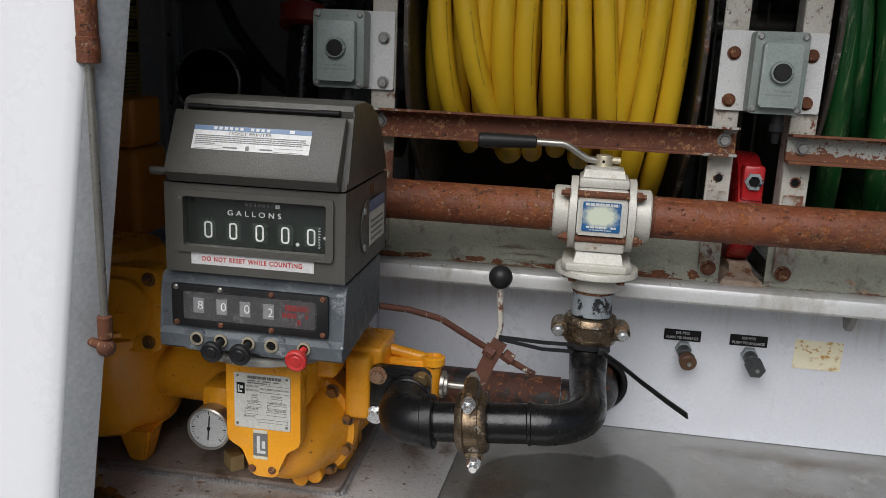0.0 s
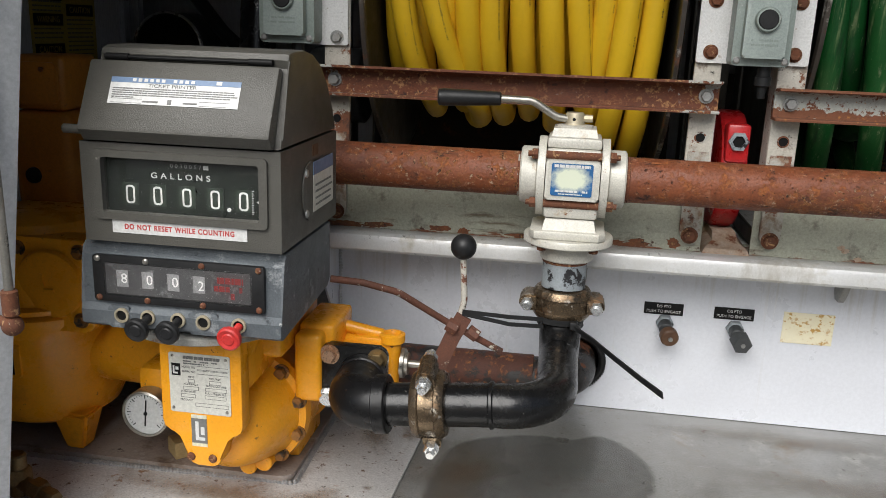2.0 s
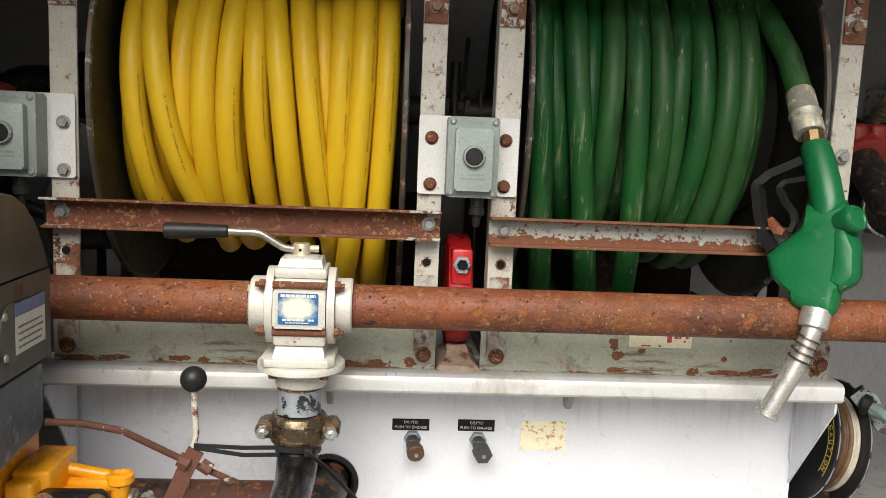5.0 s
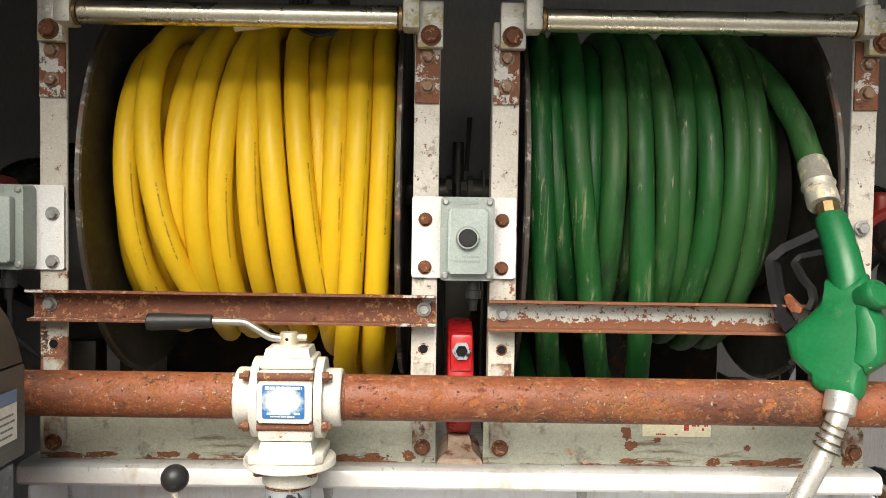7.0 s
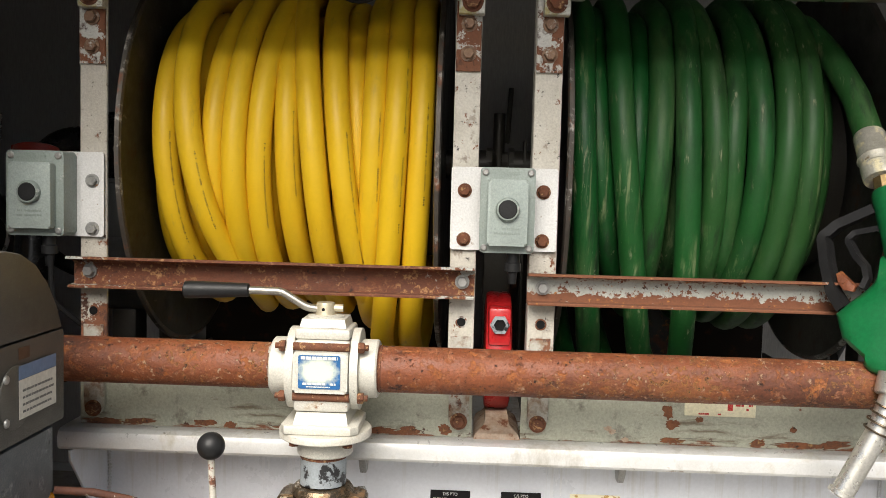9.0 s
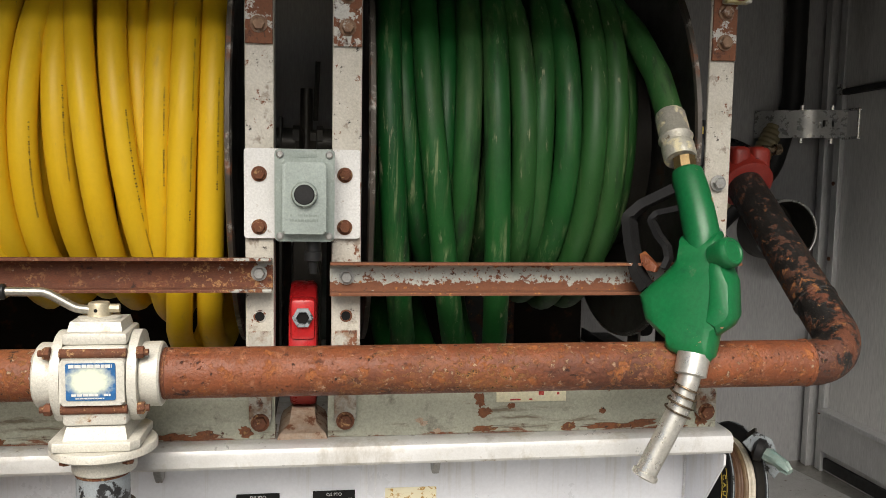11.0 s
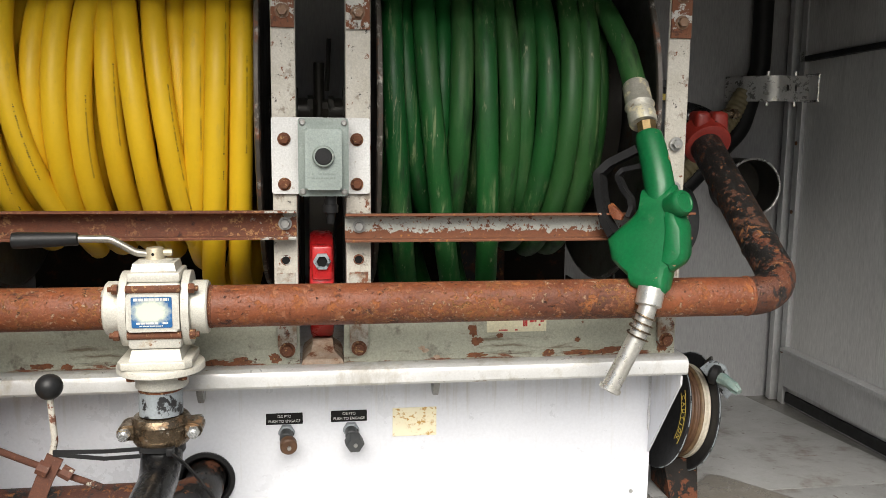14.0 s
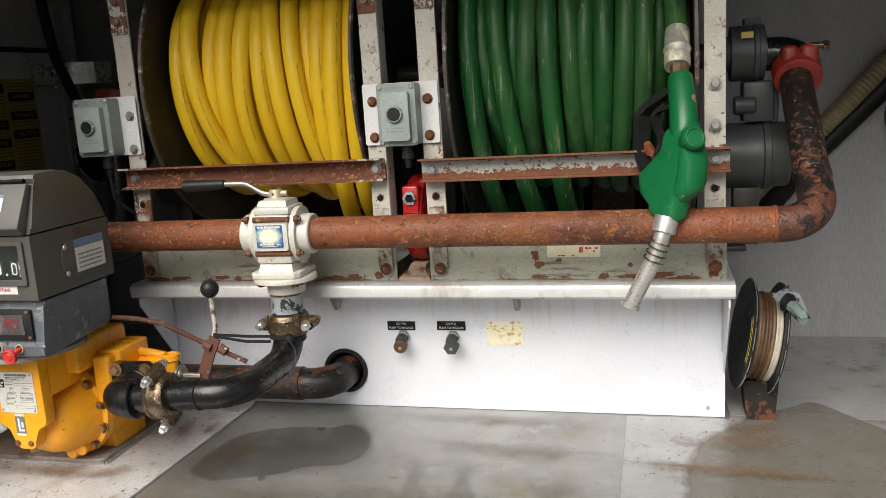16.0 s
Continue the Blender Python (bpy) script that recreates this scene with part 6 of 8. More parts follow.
def coupling(c, axis, lug, label, k0=1.0):
    """A two-part grooved pipe coupling with a bolt through each ear."""
    c, a, l = Vector(c), Vector(axis).normalized(), Vector(lug).normalized()
    d = thing("pipe_coupling", tuple(c), label, "coupling", "grooved couplings")
    bb = B()
    lathe(bb, c - a * 0.024, a, [(0, 0.0385), (0.001, 0.043), (0.006, 0.0465), (0.012, 0.048), (0.014, 0.0455), (0.034, 0.0455), (0.036, 0.048), (0.042, 0.0465), (0.047, 0.043), (0.048, 0.0385)], 48)
    f = a.cross(l).normalized()
    body = part("housing", bb, "coupling", d)
    for s in (-1, 1):
        bb = B()
        e = c + l * s * 0.052
        vs = []
        for k in (-1, 1):
            vs.append([e + f * 0.024 * k + a * 0.013 * ca + l * s * 0.016 * cl for ca, cl in ((-1, -0.9), (1, -0.9), (1, 0.3), (0.5, 1), (-0.5, 1), (-1, 0.3))])
        rings(bb, vs)
        bmesh.ops.bevel(bb, geom=list(bb.edges), offset=0.003, segments=2, affect="EDGES")
        part("ear", bb, "coupling", body)
        for k in (-1, 1):
            bb = B()
            hexagon(bb, e + f * 0.0245 * k + l * s * 0.003, f * k, 0.0105, 0.013)
            rod(bb, e + f * 0.036 * k + l * s * 0.003, e + f * 0.045 * k + l * s * 0.003, 0.0058, seg=12)
            part("bolt", bb, "zinc", body, "bright plated bolt")
    return d


coupling((0.279, 1.411, 1.16), (0, 0, 1), (1, 0, 0), "bronze coloured grooved coupling on the vertical riser")
coupling((0.11, 1.152, 1.079), (1, 0, 0.09), (-0.09, -0.25, 1), "bronze coloured grooved coupling on the black outlet pipe")

blk = thing("outlet_pipe", (0.2, 1.25, 1.03), "black painted welded pipe from the meter to the valve", "pipe")
b = B()
lathe(b, (-0.008, 1.24, 1.067), (0, -1, 0), [(0, 0.039), (0.015, 0.039), (0.017, 0.036)], 36)
sweep(b, bend([(-0.008, 1.235, 1.067), (-0.008, 1.152, 1.067), (0.042, 1.152, 1.071)], 0.04, 14), 0.0368, 36)
lathe(b, (0.032, 1.152, 1.0705), (1, 0, 0.09), [(0, 0.037), (0.002, 0.0415), (0.018, 0.0415), (0.02, 0.039)], 40)
part("threaded_elbow", b, "black_fitting", blk, "black threaded elbow")
b = B()
sweep(b, [(0.05, 1.152, 1.072), (0.195, 1.152, 1.086)], 0.0302, 36)
part("pipe_run", b, "black_paint", blk)
b = B()
sweep(b, bend([(0.196, 1.152, 1.086), (0.28, 1.152, 1.087), (0.28, 1.41, 1.087), (0.279, 1.411, 1.16)], [0.075, 0.07], 16), [0.0305 + 0.005 * min(1.0, max(0.0, (k - 17) / 17)) for k in range(36)], 36)
part("elbow_run", b, "black_paint", blk)
b = B()
lathe(b, (0.195, 1.152, 1.086), (1, 0, 0.09), [(-0.004, 0.03), (-0.002, 0.033), (0.002, 0.033), (0.004, 0.03)], 36, caps=False)
part("weld_ring", b, "black_paint", blk)
b = B()
lathe(b, (0.279, 1.411, 1.118), (0, 0, 1), [(0, 0.0355), (0.004, 0.038), (0.006, 0.037), (0.016, 0.0385), (0.02, 0.036)], 36, caps=False)
part("wrap", b, "black_rubber", blk)

low = thing("inlet_pipe", (0.1, 1.55, 0.91), "rusty lower pipe that enters the round hole", "pipe")
b = B()
rod(b, (-0.3, 1.552, 0.962), (0.236, 1.552, 0.962), 0.041, seg=36)
part("pipe_run", b, "rust_dark", low)
b = B()
sweep(b, bend([(0.2365, 1.552, 0.962), (0.314, 1.552, 0.962), (0.314, 1.8, 0.965)], 0.06, 12), 0.0385, 30)
part("elbow", b, "flaked_black", low, "black elbow flaking to rust")
b = B()
lathe(b, (0.314, 1.643, 0.965), (0, 1, 0), [(0.004, 0.0445), (0, 0.046), (-0.003, 0.05), (-0.002, 0.056), (0.004, 0.0565)], 48, caps=False)
for k in range(64):
    a = 2 * math.pi * k / 64
    rod(b, (0.314 + 0.0565 * math.cos(a), 1.639, 0.965 + 0.0565 * math.sin(a)), (0.314 + 0.0565 * math.cos(a), 1.647, 0.965 + 0.0565 * math.sin(a)), 0.0018, seg=6)
solo("grommet", b, "black_rubber", (0.314, 1.645, 0.91), "ribbed black rubber grommet round the hole", "grommet")

# control lever with its ball knob and cross rod
lev = thing("control_lever", (0.1, 1.35, 1.06), "rusty control lever with a black ball knob", "lever")
b = B()
ball(b, (0.121, 1.359, 1.252), 0.0205, 28)
part("ball_knob", b, "black_plastic", lev, "round black plastic knob")
b = B()
sweep(b, bend([(0.121, 1.359, 1.236), (0.126, 1.356, 1.165), (0.122, 1.353, 1.145), (0.095, 1.35, 1.085)], 0.02, 6), 0.0052, 12)
part("stem", b, "lever_paint", lev, "chipped grey paint over rust")
b = B()
strap(b, [(0.128, 1.346, 1.142), (0.11, 1.345, 1.105), (0.08, 1.345, 1.03), (0.075, 1.345, 1.01)], 0.026, 0.006, (1, 0, -0.4))
rod(b, (0.102, 1.345, 1.128), (0.118, 1.345, 1.12), 0.012, seg=8)
rod(b, (0.135, 1.35, 1.118), (0.15, 1.35, 1.108), 0.011, seg=8)
part("bracket", b, "lever_rust", lev)
b = B()
sweep(b, bend([(-0.066, 1.262, 1.213), (-0.02, 1.28, 1.205), (0.03, 1.3, 1.188), (0.1, 1.34, 1.133), (0.188, 1.37, 1.079)], 0.05, 6), 0.0055, 12)
part("cross_rod", b, "lever_rust", lev)

# cable ties
b = B()
for dz in (0.0, -0.012):
    strap(b, [(0.125, 1.345, 1.15 + dz * 0.3), (0.2, 1.352, 1.145 + dz), (0.252, 1.369, 1.14 + dz)], 0.0065, 0.0018, (0, 0, 1))
strap(b, [(0.252, 1.369, 1.138), (0.262, 1.366, 1.137), (0.28, 1.364, 1.137), (0.296, 1.366, 1.137), (0.306, 1.372, 1.137)], 0.009, 0.002, (0, 0, 1))
box(b, 0.294, 0.306, 1.355, 1.368, 1.13, 1.143, 0.002)
strap(b, [(0.3, 1.36, 1.135), (0.33, 1.32, 1.13), (0.36, 1.26, 1.128), (0.39, 1.18, 1.134), (0.413, 1.11, 1.143)], 0.009, 0.0022, (0, -0.6, 1))
solo("cable_tie", b, "black_plastic", (0.28, 1.36, 1.13), "long black cable tie round the riser with a loose tail", "cable tie")

# ---- flow meter ----
meter = thing("flow_meter", (-0.19, 1.3, PAD), "orange painted cast flow meter with a metal data plate", "flow meter")
MX, MZ = -0.2, 0.994
b = B()
lathe(b, (MX, 1.15, MZ), (0, 1, 0), [(-0.004, 0.02), (0, 0.04), (0.012, 0.055), (0.03, 0.066), (0.055, 0.076), (0.08, 0.085), (0.092, 0.09), (0.095, 0.1), (0.11, 0.103), (0.113, 0.097), (0.24, 0.097), (0.245, 0.103), (0.262, 0.103), (0.265, 0.09), (0.29, 0.08)], 64)
part("case", b, "orange", meter)
b = B()
plate = [(-0.27, 1.16), (-0.15, 1.16), (-0.15, 1.03), (-0.153, 1.02), (-0.162, 1.0125), (-0.175, 1.009), (-0.179, 1.0), (-0.183, 0.975), (-0.189, 0.966), (-0.197, 0.963),
         (-0.219, 0.963), (-0.228, 0.966), (-0.234, 0.975), (-0.238, 1.0), (-0.242, 1.009), (-0.256, 1.0125), (-0.267, 1.02), (-0.27, 1.03)]
slab(b, plate, "y", 1.116, 1.146, 0.003)
part("front_cover", b, "orange", meter)
b = B()
box(b, -0.262, -0.15, 1.13, 1.36, 1.07, 1.184, 0.012, 3)
box(b, -0.262, -0.12, 1.2, 1.38, 1.1, 1.17, 0.012, 3)
part("neck", b, "orange", meter)
b = B()
box(b, -0.116, -0.0735, 1.236, 1.37, 1.02, 1.13, 0.008, 3)
box(b, -0.116, -0.06, 1.262, 1.37, 1.09, 1.138, 0.006, 3)
box(b, -0.1, 0.0, 1.272, 1.36, 1.01, 1.092, 0.008, 3)
part("outlet_flange", b, "orange", meter)
b = B()
box(b, -0.262, -0.13, 1.3, 1.42, PAD, 0.94, 0.006)
part("foot", b, "orange", meter)
for ang in (-50, -20, 15, 48, 130, 165, 200, 230):
    a = radians(ang)
    b = B()
    bolt(b, (MX + 0.092 * math.cos(a), 1.2445, MZ + 0.092 * math.sin(a)), (0, -1, 0), 0.0095, 0.014)
    part("bolt", b, "bolt_orange", meter)
b = B()
for a in (-62, -80):
    a = radians(a)
    rod(b, (MX + 0.085 * math.cos(a), 1.215, MZ + 0.085 * math.sin(a)), (MX + 0.085 * math.cos(a), 1.245, MZ + 0.085 * math.sin(a)), 0.014, seg=16, edge=0.002)
part("boss", b, "orange", meter)
for x in (-0.2285, -0.196):
    b = B()
    lathe(b, (x, 1.1155, 0.977), (0, -1, 0), [(0, 0.0065), (0.002, 0.006), (0.0035, 0.004)], 12)
    part("screw", b, "bolt_rust", meter)
# black flange with its bolts
b = B()
slab(b, round_rect(-0.076, 0.026, 1.012, 1.1145, 0.012), "y", 1.243, 1.2445 + 0.016, 0.004)
fl = part("black_flange", b, "black_paint", meter, "black painted square flange")
for x, z, m in ((-0.061, 1.1, "bolt_bronze"), (0.013, 1.1, "brass"), (-0.064, 1.03, "zinc")):
    b = B()
    bolt(b, (x, 1.2425, z), (0, -1, 0), 0.0115, 0.014)
    part("bolt", b, m, fl)
# small orange bypass with its cup
b = B()
box(b, -0.075, 0.02, 1.325, 1.36, 1.08, 1.1, 0.006)
rod(b, (-0.09, 1.335, 1.118), (0.0, 1.345, 1.098), 0.01, seg=16, edge=0.003)
lathe(b, (0.014, 1.34, 1.012), (0, 0, 1), [(0, 0.012), (0.06, 0.014), (0.075, 0.015), (0.08, 0.021), (0.092, 0.021), (0.094, 0.015), (0.088, 0.013)], 24)
part("bypass", b, "orange", meter)
b = B()
lathe(b, (0.03, 1.34, 1.055), (1, 0, 0), [(0, 0.024), (0.006, 0.024), (0.007, 0.018), (0.012, 0.018)], 24)
rod(b, (0.04, 1.34, 1.055), (0.085, 1.34, 1.055), 0.006, seg=12)
part("shaft", b, "steel", meter)
# data plate
b = B()
slab(b, round_rect(-0.2575, -0.168, 1.043, 1.1325, 0.003), "y", 1.1148, 1.1159)
dp = part("data_plate", b, "label_metal", meter, "pale metal data plate with blank boxes")
dp.location = (0.002, 0, 0.0025)
b = B()
bars(b, -0.236, -0.182, 1.1146, 1.1265, 0.0045, rng, 1.0, 0.006)
bars(b, -0.236, -0.186, 1.1146, 1.121, 0.0018, rng, 0.9, 0.003)
bars(b, -0.236, -0.2, 1.1146, 1.1175, 0.0018, rng, 0.9, 0.003)
tagged(part("print_bar", b, "ink_grey", dp), kind="stuff")
b = B()
box(b, -0.2535, -0.2405, 1.1144, 1.1148, 1.0985, 1.1165)
mk = part("maker_mark", b, "label_black", dp)
b = B()
box(b, -0.2515, -0.249, 1.1141, 1.1144, 1.101, 1.113)
box(b, -0.2489, -0.2445, 1.1141, 1.1144, 1.101, 1.1035)
box(b, -0.2475, -0.243, 1.1141, 1.1144, 1.107, 1.1115)
tagged(part("print_bar", b, "label_white", mk), kind="stuff")
for text, x, z, bx0, bx1 in (("MODEL NO", -0.2285, 1.112, -0.216, -0.1705), ("SERIAL NO", -0.2285, 1.1055, -0.216, -0.1705)):
    words("lettering", text, (x, 1.1146, z), 0.0046, "ink_grey", dp, 0.0195)
    b = B()
    box(b, bx0, bx1, 1.1144, 1.1148, z - 0.0027, z - 0.0022)
    box(b, bx0, bx1, 1.1144, 1.1148, z + 0.0024, z + 0.0028)
    part("blank_box", b, "ink_grey", dp)
for text, x, z, w in (("MMG", -0.225, 1.0975, 0.009), ("VOL/REV", -0.19, 1.0975, 0.017), ("ACCURACY", -0.226, 1.0865, 0.022), ("TEMPERATURE", -0.189, 1.0865, 0.031),
                      ("FLOW RATE", -0.23, 1.075, 0.021), ("MAX PRESSURE", -0.19, 1.075, 0.031), ("PRODUCT", -0.233, 1.0625, 0.018)):
    words("lettering", text, (x, 1.1146, z), 0.0042, "ink_grey", dp, w)
    b = B()
    x0, x1 = (x - w / 2, x + w / 2) if text != "PRODUCT" else (-0.22, -0.172)
    for zz in (z - 0.0035, z - 0.0085):
        box(b, x0, x1, 1.1144, 1.1148, zz - 0.0002, zz + 0.0002)
    for xx in (x0, x1):
        box(b, xx - 0.0002, xx + 0.0002, 1.1144, 1.1148, z - 0.0087, z - 0.0033)
    part("blank_box", b, "ink_grey", dp)
for x, z in ((-0.252, 1.1275), (-0.174, 1.1275), (-0.253, 1.049), (-0.174, 1.049)):
    b = B()
    lathe(b, (x, 1.1148, z), (0, -1, 0), [(0, 0.0024), (0.0012, 0.0018)], 12)
    part("screw", b, "steel", dp)
b = B()
box(b, -0.226, -0.203, 1.1152, 1.1159, 0.994, 1.043)
st = part("maker_sticker", b, "label_cream", meter)
b = B()
box(b, -0.226, -0.203, 1.1148, 1.1152, 0.9995, 1.0375)
part("dark_field", b, "ink_grey", st)
b = B()
box(b, -0.22, -0.215, 1.1144, 1.1148, 1.004, 1.033)
box(b, -0.2148, -0.206, 1.1144, 1.1148, 1.004, 1.009)
box(b, -0.212, -0.2065, 1.1144, 1.1148, 1.013, 1.025)
bars(b, -0.222, -0.207, 1.1152, 1.0405, 0.003, rng, 0.9, 0.004)
tagged(part("print_bar", b, "label_white", st), kind="stuff")

# pressure gauge
ga = thing("pressure_gauge", (-0.323, 1.16, 0.975), "round pressure gauge with a white dial and steel rim", "gauge")
b = B()
lathe(b, (-0.32, 1.185, 1.012), (0, -1, 0), [(0, 0.03), (0.002, 0.035), (0.024, 0.0365), (0.028, 0.0365), (0.03, 0.034), (0.027, 0.0325)], 40, caps=False)
rod(b, (-0.32, 1.182, 1.012), (-0.32, 1.18, 1.012), 0.034, seg=32)
part("rim", b, "steel", ga)
b = B()
rod(b, (-0.32, 1.161, 1.012), (-0.32, 1.1605, 1.012), 0.0332, seg=40)
part("dial", b, "dial_white", ga, "white dial")
b = B()
for k in range(31):
    a = radians(225 - 9 * k)
    r0 = 0.027 if k % 5 else 0.024
    u = Vector((math.cos(a), 0, math.sin(a)))
    c = Vector((-0.32, 1.1603, 1.012))
    strap(b, [c + u * r0, c + u * 0.0295], 0.0009 if k % 5 else 0.0014, 0.0003, (-u.z, 0, u.x))
strap(b, [(-0.318, 1.159, 1.034), (-0.32, 1.159, 1.012), (-0.3215, 1.159, 0.992)], 0.0018, 0.0006, (1, 0, 0))
ball(b, (-0.32, 1.1592, 1.012), 0.003, 10)
part("needle", b, "label_black", ga)
b = B()
box(b, -0.345, -0.295, 1.185, 1.26, 1.0, 1.075, 0.012)
part("mount", b, "orange", ga)

b = B()
slab(b, [(-0.345, 1.27), (-0.32, 1.245), (-0.303, 1.262), (-0.328, 1.288)], "z", PAD, PAD + 0.03, 0.003)
solo("wooden_wedge", b, "wood_tan", (-0.32, 1.262, PAD), "small yellowish wooden wedge under the gauge", "wedge")

# strainer vessel beside the meter
ves = thing("strainer", (-0.575, 1.32, PAD), "orange painted strainer vessel with a bolted cap", "strainer")
VC = (-0.575, 1.32)
b = B()
lathe(b, (VC[0], VC[1], 0.925), (0, 0, 1), [(0, 0.05), (0.004, 0.08), (0.02, 0.108), (0.05, 0.122), (0.165, 0.125), (0.18, 0.128), (0.188, 0.133), (0.198, 0.133), (0.204, 0.122)], 56)
part("bowl", b, "orange", ves)
for a in (-37, 90, 215):
    b = B()
    x, y = VC[0] + 0.098 * math.cos(radians(a)), VC[1] + 0.098 * math.sin(radians(a))
    rings(b, [[(x - 0.016, y - 0.016, PAD), (x + 0.016, y - 0.016, PAD), (x + 0.016, y + 0.016, PAD), (x - 0.016, y + 0.016, PAD)],
              [(x - 0.032, y - 0.028, 0.955), (x + 0.032, y - 0.028, 0.955), (x + 0.032, y + 0.028, 0.955), (x - 0.032, y + 0.028, 0.955)]])
    bmesh.ops.bevel(b, geom=list(b.edges), offset=0.005, segments=2, affect="EDGES")
    part("leg", b, "orange", ves)
b = B()
rod(b, (-0.56, 1.315, 1.045), (-0.268, 1.305, 1.045), 0.052, seg=40)
lathe(b, (-0.31, 1.307, 1.045), (1, 0, 0), [(-0.012, 0.055), (-0.01, 0.068), (0.01, 0.068), (0.012, 0.055)], 40)
part("outlet_neck", b, "orange", ves)
b = B()
lathe(b, (VC[0], VC[1], 1.1295), (0, 0, 1), [(0, 0.126), (0.008, 0.128), (0.012, 0.115), (0.05, 0.108), (0.11, 0.1), (0.135, 0.09), (0.145, 0.07)], 48)
slab(b, round_rect(-0.572, -0.429, 1.104, 1.252, 0.02), "y", 1.224, 1.27, 0.006)
lathe(b, (-0.499, 1.224, 1.18), (0, -1, -0.05), [(0, 0.056), (0.007, 0.053), (0.009, 0.045), (0.008, 0.02)], 40)
box(b, -0.512, -0.506, 1.2125, 1.2165, 1.168, 1.198)
box(b, -0.5055, -0.49, 1.2125, 1.2165, 1.168, 1.174)
part("cap", b, "orange", ves)
for ang in (-130, -50, -92):
    a = radians(ang)
    b = B()
    hexagon(b, (VC[0] + 0.12 * math.cos(a), VC[1] + 0.12 * math.sin(a), 1.134), (0, 0, 1), 0.009, 0.009)
    part("bolt", b, "bolt_orange", ves)
for x, z in ((-0.449, 1.234), (-0.453, 1.124), (-0.55, 1.234), (-0.55, 1.124)):
    b = B()
    bolt(b, (x, 1.224, z), (0, -1, 0), 0.009, 0.01)
    part("bolt", b, "bolt_orange", ves)
b = B()
box(b, -0.65, -0.545, 1.37, 1.49, 1.262, 1.425, 0.014, 3)
box(b, -0.642, -0.55, 1.374, 1.48, 1.426, 1.516, 0.01, 3)
slab(b, round_rect(-0.635, -0.558, 1.438, 1.505, 0.008), "y", 1.366, 1.3735, 0.003)
part("valve_tower", b, "orange_dull", ves, "dull orange valve tower")
b = B()
hexagon(b, (-0.58, 1.364, 1.494), (0, -1, 0), 0.004, 0.004)
part("screw", b, "bolt_rust", ves)
b = B()
lathe(b, (-0.613, 1.371, 1.318), (0, -1, 0), [(0, 0.014), (0.006, 0.013), (0.008, 0.006)], 20)
part("plug", b, "black_rubber", ves, "black rubber plug")
b = B()
slab(b, round_rect(-0.615, -0.545, 1.03, 1.085, 0.004), "y", 1.196, 1.22, 0.002)
part("tag_boss", b, "orange", ves)
b = B()
box(b, -0.607, -0.555, 1.1945, 1.1958, 1.035, 1.08, 0.0004, 1)
tg = part("tag", b, "label_black", ves, "small black data tag")
b = B()
for k in range(3):
    bars(b, -0.601, -0.561, 1.1944, 1.07 - 0.012 * k, 0.004, rng, 0.8, 0.005)
tagged(part("print_bar", b, "label_white", tg), kind="stuff")

# brass drain cock on the floor
b = B()
rod(b, (-0.51, 1.12, DECK + 0.006), (-0.51, 1.12, DECK + 0.075), 0.014, seg=16, edge=0.003)
hexagon(b, (-0.51, 1.12, DECK + 0.03), (0, 0, 1), 0.02, 0.022)
rod(b, (-0.51, 1.12, DECK + 0.03), (-0.45, 1.1, DECK + 0.022), 0.012, seg=16)
hexagon(b, (-0.478, 1.11, DECK + 0.0265), (0.95, -0.3, -0.1), 0.018, 0.02)
hexagon(b, (-0.455, 1.102, DECK + 0.023), (0.95, -0.3, -0.1), 0.014, 0.022)
solo("drain_cock", b, "brass", (-0.5, 1.12, DECK + 0.006), "tarnished brass drain cock by the floor weld", "valve")

# ---- register head ----
reg = thing("meter_register", (-0.19, 1.15, 1.185), "grey mechanical fuel register reading zero gallons", "register")
RX0, RX1, RY = -0.326, -0.066, 1.052
# lower preset box
b = B()
low_prof = [(1.066, 1.302), (1.066, 1.292), (1.056, 1.286), (1.054, 1.222), (1.046, 1.214), (1.046, 1.196), (1.056, 1.19), (1.25, 1.205), (1.262, 1.216), (1.262, 1.302)]
slab(b, low_prof, "x", -0.338, -0.066, 0.004)
part("preset_case", b, "cast_blue", reg, "worn blue-grey cast preset housing")
b = B()
lathe(b, (-0.21, 1.168, 1.172), (0, 0, 1), [(0, 0.1), (0, 0.116), (0.002, 0.1195), (0.01, 0.1195), (0.012, 0.117), (0.0135, 0.1)], 64)
part("turntable", b, "tray_worn", reg, "pale worn round plate under the preset housing")
b = B()
slab(b, round_rect(-0.318, -0.0885, 1.2265, 1.288, 0.003), "y", 1.0485, 1.0545, 0.001)
win = part("window_frame", b, "black_plastic", reg, "black bolted window frame")
b = B()
slab(b, round_rect(-0.3, -0.106, 1.238, 1.278, 0.002), "y", 1.0478, 1.0484)
part("counter_face", b, "counter_grey", win)
b = B()
for k in range(4):
    x = -0.285 + 0.0345 * k
    box(b, x, x + 0.0155, 1.0472, 1.0477, 1.248, 1.27)
part("number_wheel", b, "wheel_grey", win)
for k, ch in enumerate("8002"):
    words("lettering", ch, (-0.2745 + 0.0345 * k, 1.047, 1.259 - 0.002 * (k > 2)), 0.018, "label_white", win)
b = B()
bars(b, -0.158, -0.115, 1.0477, 1.267, 0.008, rng, 0.9, 0.006)
bars(b, -0.154, -0.116, 1.0477, 1.256, 0.007, rng, 0.8, 0.006)
box(b, -0.132, -0.127, 1.0472, 1.0477, 1.243, 1.251)
tagged(part("print_bar", b, "red_faded", win), kind="stuff")
b = B()
slab(b, round_rect(-0.302, -0.104, 1.236, 1.28, 0.003), "y", 1.0458, 1.0466)
pane = part("pane", b, "glass", win)
